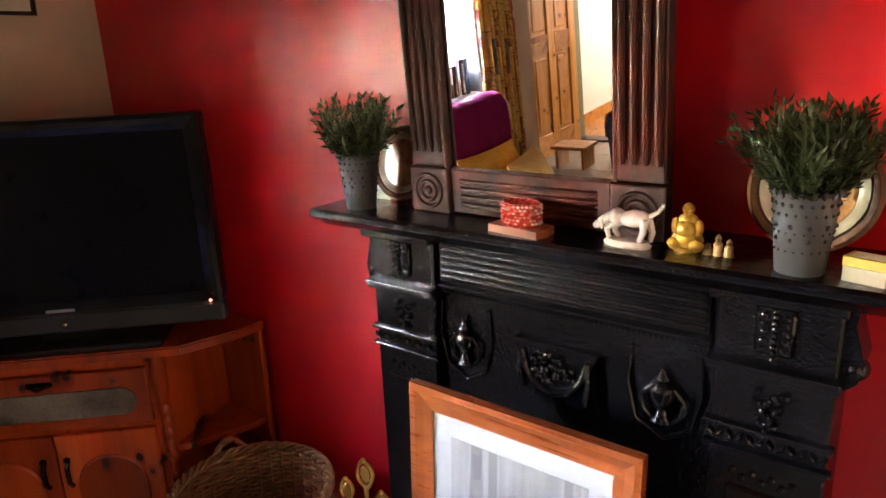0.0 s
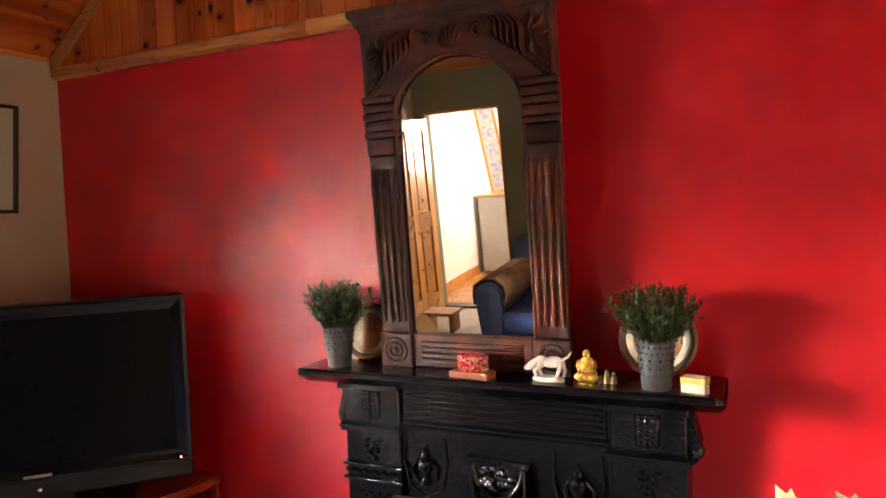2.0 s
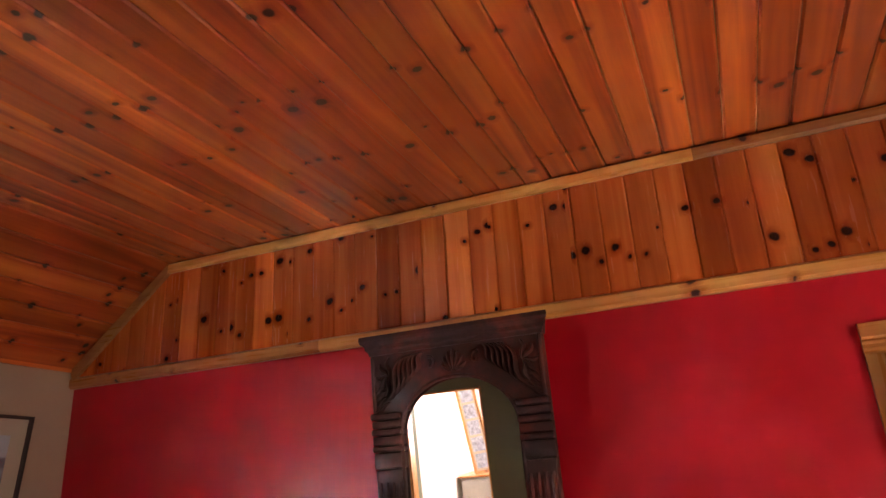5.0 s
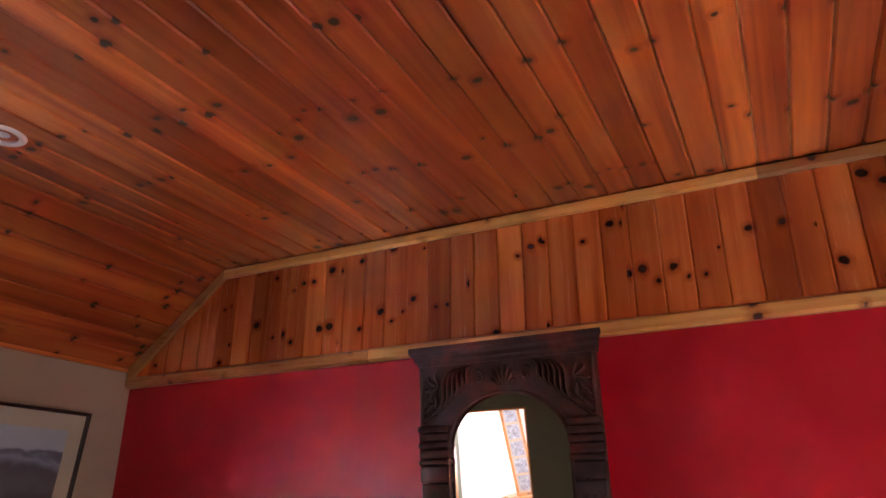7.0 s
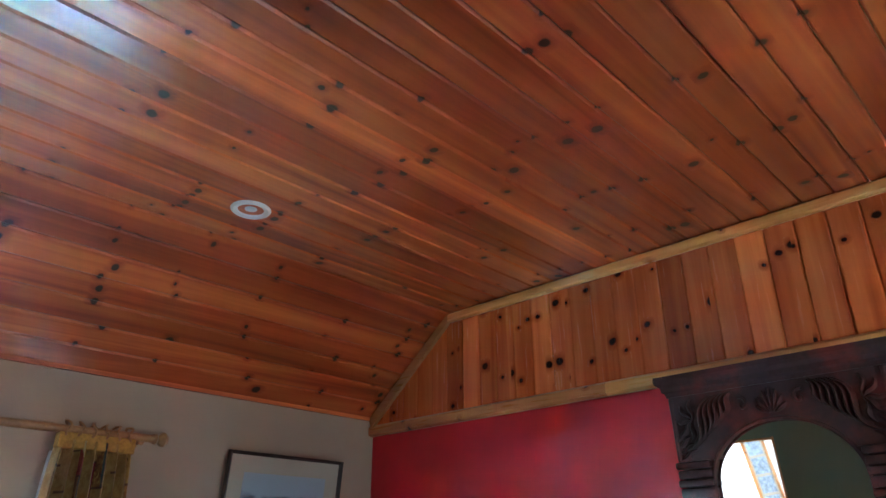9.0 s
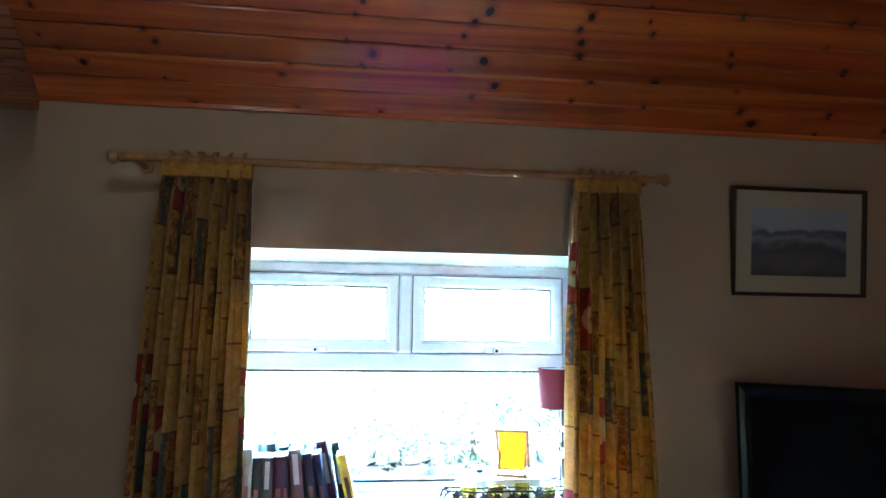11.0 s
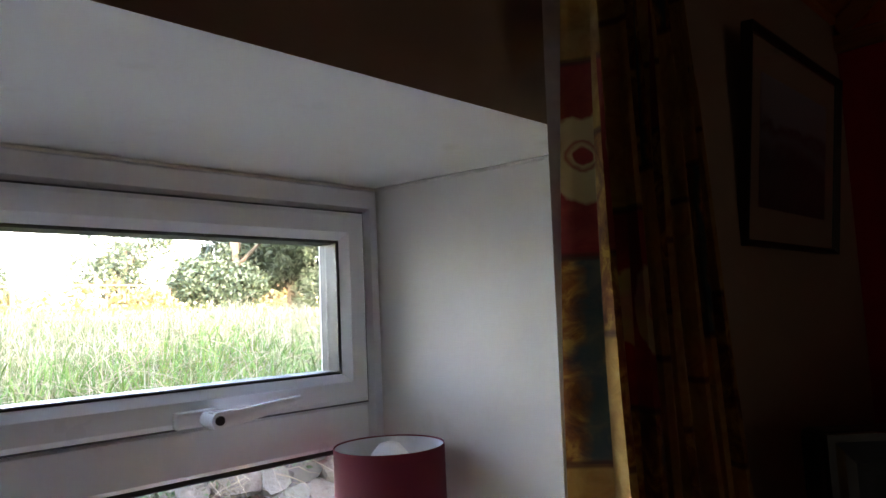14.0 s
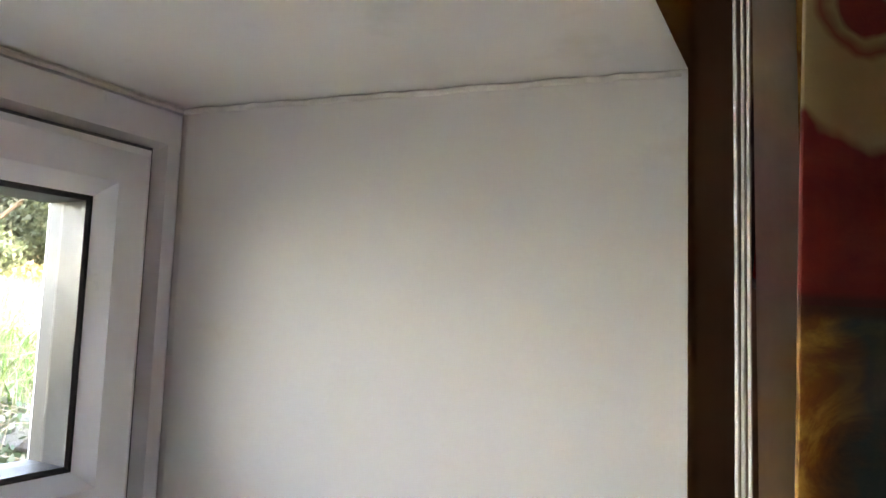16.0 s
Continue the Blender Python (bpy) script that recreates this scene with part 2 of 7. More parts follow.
def red_paint():
    """Silk red paint on uneven old plaster."""
    mt, nt, b = material("red_silk_paint", 0.4, 0.0, 0.55)
    vec, _ = world_pos(nt)
    n1 = noise_tex(nt, vec, 2.2, 3.0)
    n2 = noise_tex(nt, vec, 9.0, 4.0)
    n3 = noise_tex(nt, vec, 170.0, 2.0)
    c = ramp(nt, n2, [(0.25, (0.46, 0.0032, 0.009)), (0.75, (0.56, 0.0046, 0.012))])
    nt.links.new(c, b.inputs["Base Color"])
    nt.links.new(ramp(nt, n2, [(0.25, (0.36,) * 3), (0.8, (0.50,) * 3)]), b.inputs["Roughness"])
    k = bump(nt, b, n1, 0.35, 0.025)
    k = bump(nt, b, n2, 0.3, 0.007, k)
    bump(nt, b, n3, 0.12, 0.0015, k)
    return mt


def plaster(name, col, rough=0.75, stain=None):
    mt, nt, b = material(name, rough)
    vec, _ = world_pos(nt)
    n1 = noise_tex(nt, vec, 1.7, 4.0)
    n2 = noise_tex(nt, vec, 12.0, 5.0)
    n3 = noise_tex(nt, vec, 220.0, 2.0)
    c = ramp(nt, n1, [(0.25, tuple(x * 0.93 for x in col)), (0.75, col)])
    if stain:
        c = mix(nt, ramp(nt, n2, [(0.62, (0, 0, 0)), (0.80, (0.5, 0.5, 0.5))]), c, stain)
    nt.links.new(c, b.inputs["Base Color"])
    k = bump(nt, b, n1, 0.35, 0.03)
    k = bump(nt, b, n2, 0.25, 0.006, k)
    bump(nt, b, n3, 0.15, 0.0012, k)
    return mt


RED = red_paint()
CREAM = plaster("cream_wall_paint", (0.48, 0.355, 0.245))
WHITE_WALL = plaster("white_wall_paint", (0.78, 0.76, 0.72))
REVEAL = plaster("window_reveal_paint", (0.80, 0.77, 0.72), 0.6, (0.55, 0.50, 0.42))
GREEN = plaster("sage_green_paint", (0.16, 0.20, 0.13))
PINE_CEIL = pine("ceiling_pine", 'y', (0.24, 0.032, 0.005), (0.52, 0.100, 0.014), (0.72, 0.20, 0.034), coat=1.0, uv=True, rough=0.36, spec=0.55)
PINE_V = pine("gable_pine", 'z', (0.36, 0.056, 0.010), (0.54, 0.112, 0.019), (0.68, 0.19, 0.038), 'object', coat=0.15, width=0.0845, whorl=0.22, group=3.0, knots=0.75)
TRIM_X = pine("trim_pine", 'x', (0.44, 0.16, 0.035), (0.58, 0.26, 0.065), (0.68, 0.34, 0.10), 'object', 0.3, 0.7)
TRIM_Z = pine("door_pine", 'z', (0.42, 0.17, 0.04), (0.55, 0.25, 0.065), (0.64, 0.33, 0.10), 'object', 0.28, 0.5)
CAB_PINE = pine("cabinet_pine", 'z', (0.24, 0.026, 0.006), (0.40, 0.052, 0.010), (0.52, 0.085, 0.017), 'object', 0.35, 0.6, 0.2)
UPVC = plain("white_upvc", (0.80, 0.81, 0.83), 0.32, vary=0.04, bumps=0.04)
SEAL = plain("grey_weather_seal", (0.10, 0.10, 0.11), 0.6, vary=0.15)
FILLER = plain("painted_filler", (0.78, 0.75, 0.68), 0.5, vary=0.2, scale=25, bumps=0.5)
HANDLE = plain("white_handle_enamel", (0.86, 0.86, 0.87), 0.18, vary=0.03, bumps=0.0)
GASKET = plain("black_gasket", (0.015, 0.015, 0.018), 0.5, vary=0.2)
IRON = plain("black_gloss_iron", (0.003, 0.003, 0.004), 0.14, vary=0.3, scale=70, bumps=0.7, fine=160, spec=0.34, dist=0.004)
BLACK = plain("black_plastic", (0.005, 0.005, 0.006), 0.35, vary=0.2, bumps=0.05)
SCREEN = plain("screen_black", (0.004, 0.004, 0.005), 0.32, vary=0.1, bumps=0.0, spec=0.12)
CHROME = plain("chrome", (0.75, 0.75, 0.76), 0.12, 1.0, vary=0.05, bumps=0.02)
BRASS = plain("brass", (0.55, 0.38, 0.12), 0.28, 1.0, vary=0.2, bumps=0.1)
FLOOR_TILE = plain("floor_tile", (0.36, 0.34, 0.29), 0.35, vary=0.12, scale=5)


def mirror_mat():
    mt, nt, b = material("mirror_silver", 0.012, 1.0)
    b.inputs["Base Color"].default_value = (0.90, 0.91, 0.90, 1)
    return mt


def glass_mat(name="window_glass"):
    mt, nt, b = material(name, 0.0)
    b.inputs["Base Color"].default_value = (0.97, 0.99, 0.98, 1)
    b.inputs["Transmission Weight"].default_value = 1.0
    b.inputs["IOR"].default_value = 1.45
    return mt


MIRROR = mirror_mat()
GLASS = glass_mat()

# ---- the room: floor, walls, ceiling ----
XR, YB = 3.75, -4.90          # right wall, back wall
CZ, SX, SZ = 2.65, 0.471, 2.285   # ceiling, foot of slope
bm = bmesh.new()

floor = thing("floor", "pale stone-coloured floor tiles with thin grout", "floor", kind="structure")
part("screed", boxed(-0.95, XR + 0.3, YB - 0.1, 0.45, -0.12, -0.006), plain("grout", (0.25, 0.23, 0.2), 0.9), floor)

XO0 = -0.54
# red chimney wall with the doorway on its right
bm = bmesh.new()
box(bm, XO0, 2.81, 0, 0.45, -0.1, 2.66)
box(bm, 2.81, 3.60, 0, 0.45, 1.99, 2.66)
box(bm, 3.60, 4.05, 0, 0.45, -0.1, 2.66)
tagged(part("wall_north", bm, RED), "glossy red painted plaster wall, slightly uneven", "wall", kind="structure")

# window wall
WY0, WY1 = -2.422, -1.124     # window frame, left and right
FY0, FY1 = -2.48, -1.062      # recess at the room face
HEAD, SILL = 1.833, 0.975
XO = -0.54
bm = bmesh.new()
box(bm, XO, 0, -2.95, 0, -0.4, SILL)
box(bm, XO, 0, -2.95, 0, HEAD, 2.7)
prism(bm, [(XO, WY1 - 0.004), (-0.47, WY1 - 0.01), (-0.47, WY1), (-0.40, WY1), (0, FY1), (0, 0), (XO, 0)], 'z', SILL, HEAD)
prism(bm, [(XO, WY0 + 0.004), (-0.47, WY0 + 0.01), (-0.47, WY0), (-0.40, WY0), (0, FY0), (0, -2.95), (XO, -2.95)], 'z', SILL, HEAD)
wl = part("wall_west", bm, [CREAM, REVEAL])
for p in wl.data.polygons:
    c = p.center
    inner = c.x < -0.002 and FY0 - 0.01 < c.y < FY1 + 0.01 and SILL - 0.01 < c.z < HEAD + 0.01
    if inner or (c.x < XO + 0.01):
        p.material_index = 1
tagged(wl, "cream plaster wall with a deep splayed window recess", "wall", kind="structure")

# recessed bay behind the room, green end wall with doorway
bm = bmesh.new()
box(bm, -0.95, -0.85, YB, -2.95, -0.1, 2.7)
box(bm, -0.85, -0.54, -3.05, -2.95, -0.1, 2.7)
tagged(part("wall_bay", bm, CREAM), "cream plaster wall of the bay by the door", "wall", kind="structure")
bm = bmesh.new()
box(bm, -0.95, -0.72, YB - 0.12, YB, -0.1, 2.7)
box(bm, -0.72, 0.07, YB - 0.12, YB, 2.03, 2.7)
box(bm, 0.07, 4.05, YB - 0.12, YB, -0.1, 2.7)
tagged(part("wall_south", bm, GREEN), "sage green painted wall with a doorway", "wall", kind="structure")
# unseen wall; its blind niche is added to house the fill lamp
bm = bmesh.new()
box(bm, XR, XR + 0.3, YB, -1.40, -0.1, 2.7)
box(bm, XR, XR + 0.3, -0.40, 0, -0.1, 2.7)
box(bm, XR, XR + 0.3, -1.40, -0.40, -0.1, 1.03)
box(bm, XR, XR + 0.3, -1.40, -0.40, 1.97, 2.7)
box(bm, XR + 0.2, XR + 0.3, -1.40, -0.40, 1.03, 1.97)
tagged(part("wall_east", bm, CREAM), "plain cream plaster wall", "wall", kind="structure")


def board_profile(w, t, ch):
    return [(-w / 2, 0), (-w / 2, -t + ch), (-w / 2 + ch, -t), (w / 2 - ch, -t), (w / 2, -t + ch), (w / 2, 0)]


board_rnd = random.Random(12)


def board(bm, o, u, n, w, a, b, number):
    """A ceiling board from y=a to y=b; o middle of its upper side in x,z, u across, n up; number: its place in the row."""
    uvl = bm.loops.layers.uv.verify()
    tip = radians(board_rnd.gauss(0, 1.0))     # boards lie a little out of true
    u, n = (u[0] * math.cos(tip) + n[0] * math.sin(tip), u[1] * math.cos(tip) + n[1] * math.sin(tip)), (n[0] * math.cos(tip) - u[0] * math.sin(tip), n[1] * math.cos(tip) - u[1] * math.sin(tip))
    pts = [(o[0] + u[0] * px + n[0] * pz, o[1] + u[1] * px + n[1] * pz) for px, pz in board_profile(w - 0.0022, 0.012, 0.005)]
    vs = prism(bm, pts, 'y', a, b)
    for f in {f for v in vs for f in v.link_faces}:
        for lp in f.loops:
            c = lp.vert.co
            lp[uvl].uv = (number + 0.5 + ((c.x - o[0]) * u[0] + (c.z - o[1]) * u[1]) / w, c.y)


bm = bmesh.new()
W = 0.0855
x = SX + W / 2
while x < XR:
    board(bm, (x, CZ + 0.012), (1, 0), (0, 1), W, -2.95, 0.0, round((x - SX) / W + 20))
    x += W
L = math.hypot(SX, CZ - SZ)
ux, uz = SX / L, (CZ - SZ) / L
k = 7
for i in range(k):
    d = (i + 0.5) * L / k
    board(bm, (ux * d - uz * 0.012, SZ + uz * d + ux * 0.012), (ux, uz), (-uz, ux), L / k, -2.95, 0.0, 13 + i)
x = -0.85 + W / 2
while x < XR:
    board(bm, (x, 2.512), (1, 0), (0, 1), W, YB, -2.95, round(x / W + 90))
    x += W
tagged(part("ceiling", bm, PINE_CEIL), "varnished knotty pine tongue-and-groove ceiling, sloped at the window side", "ceiling", kind="structure")
bm = bmesh.new()
box(bm, -0.95, 4.05, YB - 0.12, 0.45, 2.72, 2.78)
box(bm, -0.95, XR, -2.97, -2.95, 2.5, 2.72)
tagged(part("ceiling_upper", bm, CREAM), "boards above the ceiling", "ceiling", kind="structure")

# pitched roof over the house
bm = bmesh.new()
prism(bm, [(-1.15, 2.72), (1.7, 4.75), (4.5, 2.72), (4.5, 2.80), (1.7, 4.95), (-1.15, 2.80)], 'y', -9.0, 4.5)
tagged(part("roof", bm, plain("slate", (0.09, 0.09, 0.10), 0.6)), "dark slate pitched roof", "roof", kind="structure")
bm = bmesh.new()
box(bm, XO, -0.45, 0.0, 4.4, -0.4, 2.75)
tagged(part("wall_outer", bm, WHITE_WALL), "white rendered outside wall of the cottage", "wall", kind="structure")

# ---- next spaces, closed around ----
bm = bmesh.new()
box(bm, -1.05, 1.2, -8.1, -8.0, 0, 2.4)
box(bm, 0.52, 0.62, -8.0, -5.02, 0, 2.4)
box(bm, -1.05, 1.2, -8.0, -5.02, 2.4, 2.5)
box(bm, -1.05, -0.945, -8.0, -5.02, 0, 2.4)
box(bm, -1.05, -0.95, -5.02, -4.9, 0, 2.5)
tagged(part("wall_hall", bm, WHITE_WALL), "white plaster walls of the hallway", "wall", kind="structure")
bm = bmesh.new()
box(bm, 2.0, 5.0, 3.4, 3.5, 0, 2.5)
box(bm, 2.0, 2.1, 0.45, 3.4, 0, 2.5)
box(bm, 5.0, 5.1, 0.45, 3.4, 0, 2.5)
box(bm, 2.0, 5.0, 0.45, 3.4, 2.5, 2.6)
box(bm, 4.05, 5.0, 0.35, 0.45, 0, 2.5)
tagged(part("wall_far_room", bm, plaster("pale_blue_paint", (0.70, 0.74, 0.80))), "pale painted walls of the next room", "wall", kind="structure")
tagged(part("floor_far_room", boxed(2.0, 5.0, 0.45, 3.4, -0.1, 0.0), FLOOR_TILE), "floor of the next room", "floor", kind="structure")
tagged(part("floor_hall", boxed(-0.945, 0.52, -8.0, -5.02, -0.1, 0.0), pine("hall_floor", 'y', (0.36, 0.17, 0.06), (0.48, 0.25, 0.09), (0.56, 0.32, 0.13), 'object', 0.3)), "orange-brown wooden floor of the hallway", "floor", kind="structure")

# ---- trims and gable boards on the red wall ----
gable = thing("gable_panelling", "knotty pine boards above the red wall, varnished orange", "panelling", kind="structure")
bm = bmesh.new()
prism(bm, [(0.01, 2.248), (XR, 2.248), (XR, CZ - 0.002), (SX, CZ - 0.002), (0.01, 2.30)], 'y', -0.004, -0.001)
part("backing_board", bm, PINE_V, gable)
bw = 0.0845
bmesh_board = {}
i = 0
xx = 0.03
while xx < XR - 0.02:
    x1 = min(xx + bw, XR)
    if x1 < SX:
        t0 = SZ - 0.01 + (xx + 0.0) * (CZ - SZ) / SX
        t1 = SZ - 0.01 + x1 * (CZ - SZ) / SX
    else:
        t0 = t1 = CZ - 0.004
        if xx < SX:
            t0 = SZ - 0.01 + xx * (CZ - SZ) / SX
    full = t0 == t1 and x1 < XR
    if not full or "full" not in bmesh_board:
        b2 = bmesh.new()
        w2, ch = x1 - xx, 0.005
        z0 = 2.24
        pr = [(0.0004, -0.004), (0.0004, -0.0115), (ch, -0.014), (w2 - ch, -0.014), (w2 - 0.0004, -0.0115), (w2 - 0.0004, -0.004)]
        lo = [b2.verts.new((px, py, z0)) for px, py in pr]
        hi = [b2.verts.new((px, py, t0 + (t1 - t0) * px / w2)) for px, py in pr]
        for q in range(6):
            b2.faces.new((lo[q], lo[(q + 1) % 6], hi[(q + 1) % 6], hi[q]))
        b2.faces.new(lo)
        b2.faces.new(hi[::-1])
        ob = part("board", b2, PINE_V, gable, m=pose(xx, 0, 0))
        if full:
            bmesh_board["full"] = ob.data
    else:
        ob = new("board", bmesh_board["full"])
        ob.parent = gable
        ob.matrix_basis = pose(xx, 0, 0)
    xx += bw


def trim_profile(h, d):
    return [(0, 0), (-d * 0.6, 0), (-d, h * 0.18), (-d, h * 0.82), (-d * 0.6, h), (0, h)]


cornice = thing("trim", "pale pine moulding strips framing the gable boards", "trim", kind="structure")
bm = bmesh.new()
prism(bm, [(y - 0.0, z + 2.209) for y, z in trim_profile(0.045, 0.026)], 'x', 0.0, 1.16)
part("lower_moulding", bm, TRIM_X, cornice)
bm = bmesh.new()
prism(bm, [(y - 0.0, z + 2.209) for y, z in trim_profile(0.045, 0.026)], 'x', 1.161, XR)
part("lower_moulding", bm, TRIM_X, cornice)
bm = bmesh.new()
prism(bm, [(y - 0.012, z + CZ - 0.042) for y, z in trim_profile(0.038, 0.018)], 'x', SX - 0.01, 2.43)
part("upper_moulding", bm, TRIM_X, cornice)
bm = bmesh.new()
prism(bm, [(y - 0.012, z + CZ - 0.042) for y, z in trim_profile(0.038, 0.018)], 'x', 2.431, XR)
part("upper_moulding", bm, TRIM_X, cornice)
bm = bmesh.new()
prism(bm, [(0.02, SZ - 0.045), (SX, CZ - 0.045), (SX, CZ - 0.006), (0.005, SZ - 0.004)], 'y', -0.031, -0.013)
part("raking_moulding", bm, TRIM_X, cornice)
bm = bmesh.new()
box(bm, -0.001, 0.012, -2.95, -0.03, SZ - 0.012, SZ + 0.003)
part("wall_bead", bm, PINE_CEIL, cornice)
bm = bmesh.new()
box(bm, -0.85, XR, YB, YB + 0.02, 2.44, 2.5)
part("bay_moulding", bm, TRIM_X, cornice)

# floor tiles
tile_me = None
TS = 0.45
for ix in range(-2, 8):
    for iy in range(0, 11):
        x0, y0 = ix * TS, -iy * TS
        if y0 - TS < YB - 0.3 or x0 + TS > XR + 0.4:
            continue
        if tile_me is None:
            ob = part("floor_tile", boxed(0.002, TS - 0.002, -TS + 0.002, -0.002, -0.008, 0.0, 0.001), FLOOR_TILE, floor)
            tile_me = ob.data
        else:
            ob = new("floor_tile", tile_me)
            ob.parent = floor
        ob.matrix_basis = pose(x0, y0, 0)

# doorway with pine architrave on the red wall
dr = thing("door_1", "open doorway with a moulded orange pine architrave", "door frame", kind="structure")


def architrave(bm, x0, x1, side):
    """Upright moulding between x0 (outer) and x1 (inner)."""
    w = x1 - x0
    pts = [(x0, 0.0), (x0, -0.016), (x0 + w * 0.45, -0.022), (x0 + w * 0.52, -0.016), (x0 + w * 0.60, -0.020), (x0 + w * 0.68, -0.012), (x0 + w * 0.80, -0.014), (x0 + w * 0.9, -0.008), (x1, -0.008), (x1, 0.0)]
    prism(bm, pts, 'z', 0.0, 2.0)


bm = bmesh.new()
architrave(bm, 2.728, 2.806, 1)
part("left_architrave", bm, TRIM_Z, dr)
bm = bmesh.new()
architrave(bm, 3.682, 3.604, -1)
part("right_architrave", bm, TRIM_Z, dr)
bm = bmesh.new()
prism(bm, [(0, 2.078), (-0.016, 2.078), (-0.022, 2.043), (-0.016, 2.037), (-0.020, 2.031), (-0.012, 2.025), (-0.014, 2.016), (-0.008, 2.008), (-0.008, 2.001), (0, 2.001)], 'x', 2.728, 3.682)
part("head_architrave", bm, TRIM_X, dr)
bm = bmesh.new()
box(bm, 2.811, 2.835, 0.001, 0.449, 0, 1.988)
box(bm, 3.575, 3.599, 0.001, 0.449, 0, 1.988)
box(bm, 2.835, 3.575, 0.001, 0.449, 1.964, 1.988)
part("lining", bm, TRIM_Z, dr)
bm = bmesh.new()
box(bm, 2.835, 2.847, 0.20, 0.24, 0, 1.964)
part("door_stop", bm, TRIM_Z, dr)


# far room: a pale cupboard by its wall
cup = thing("tall_cupboard", "pale blue-grey painted tall cupboard in the next room", "cupboard", pose(3.25, 3.12, 0))
GREYB = plain("pale_grey_paint", (0.55, 0.60, 0.68), 0.5)
part("body", boxed(-0.55, 0.55, -0.25, 0.25, 0, 1.9, 0.006), GREYB, cup)
part("door", boxed(-0.53, -0.005, -0.275, -0.252, 0.05, 1.86, 0.005), GREYB, cup)
part("door", boxed(0.005, 0.53, -0.275, -0.252, 0.05, 1.86, 0.005), GREYB, cup)

# ---- window ----
win = thing("window_1", "white plastic window with two top-hung lights above a fixed pane", "window", kind="structure")
XF = -0.405


def ring(bm, y0, y1, z0, z1, wl_, wr, wb, wt, x0, x1, ch=0.006):
    """A mitred rectangular frame, chamfered on the room side."""
    out = [(y0, z0), (y1, z0), (y1, z1), (y0, z1)]
    inn = [(y0 + wl_, z0 + wb), (y1 - wr, z0 + wb), (y1 - wr, z1 - wt), (y0 + wl_, z1 - wt)]
    out2 = [(y0 + ch, z0 + ch), (y1 - ch, z0 + ch), (y1 - ch, z1 - ch), (y0 + ch, z1 - ch)]
    inn2 = [(y0 + wl_ - 2 * ch, z0 + wb - 2 * ch), (y1 - wr + 2 * ch, z0 + wb - 2 * ch), (y1 - wr + 2 * ch, z1 - wt + 2 * ch), (y0 + wl_ - 2 * ch, z1 - wt + 2 * ch)]
    loops = [[(x0, *p) for p in out], [(x1 - ch, *p) for p in out], [(x1, *p) for p in out2], [(x1, *p) for p in inn2], [(x1 - 2 * ch, *p) for p in inn], [(x0, *p) for p in inn]]
    vs = [[bm.verts.new(p) for p in lp] for lp in loops]
    for a, b in zip(vs, vs[1:] + vs[:1]):
        for i in range(4):
            bm.faces.new((a[i], a[(i + 1) % 4], b[(i + 1) % 4], b[i]))


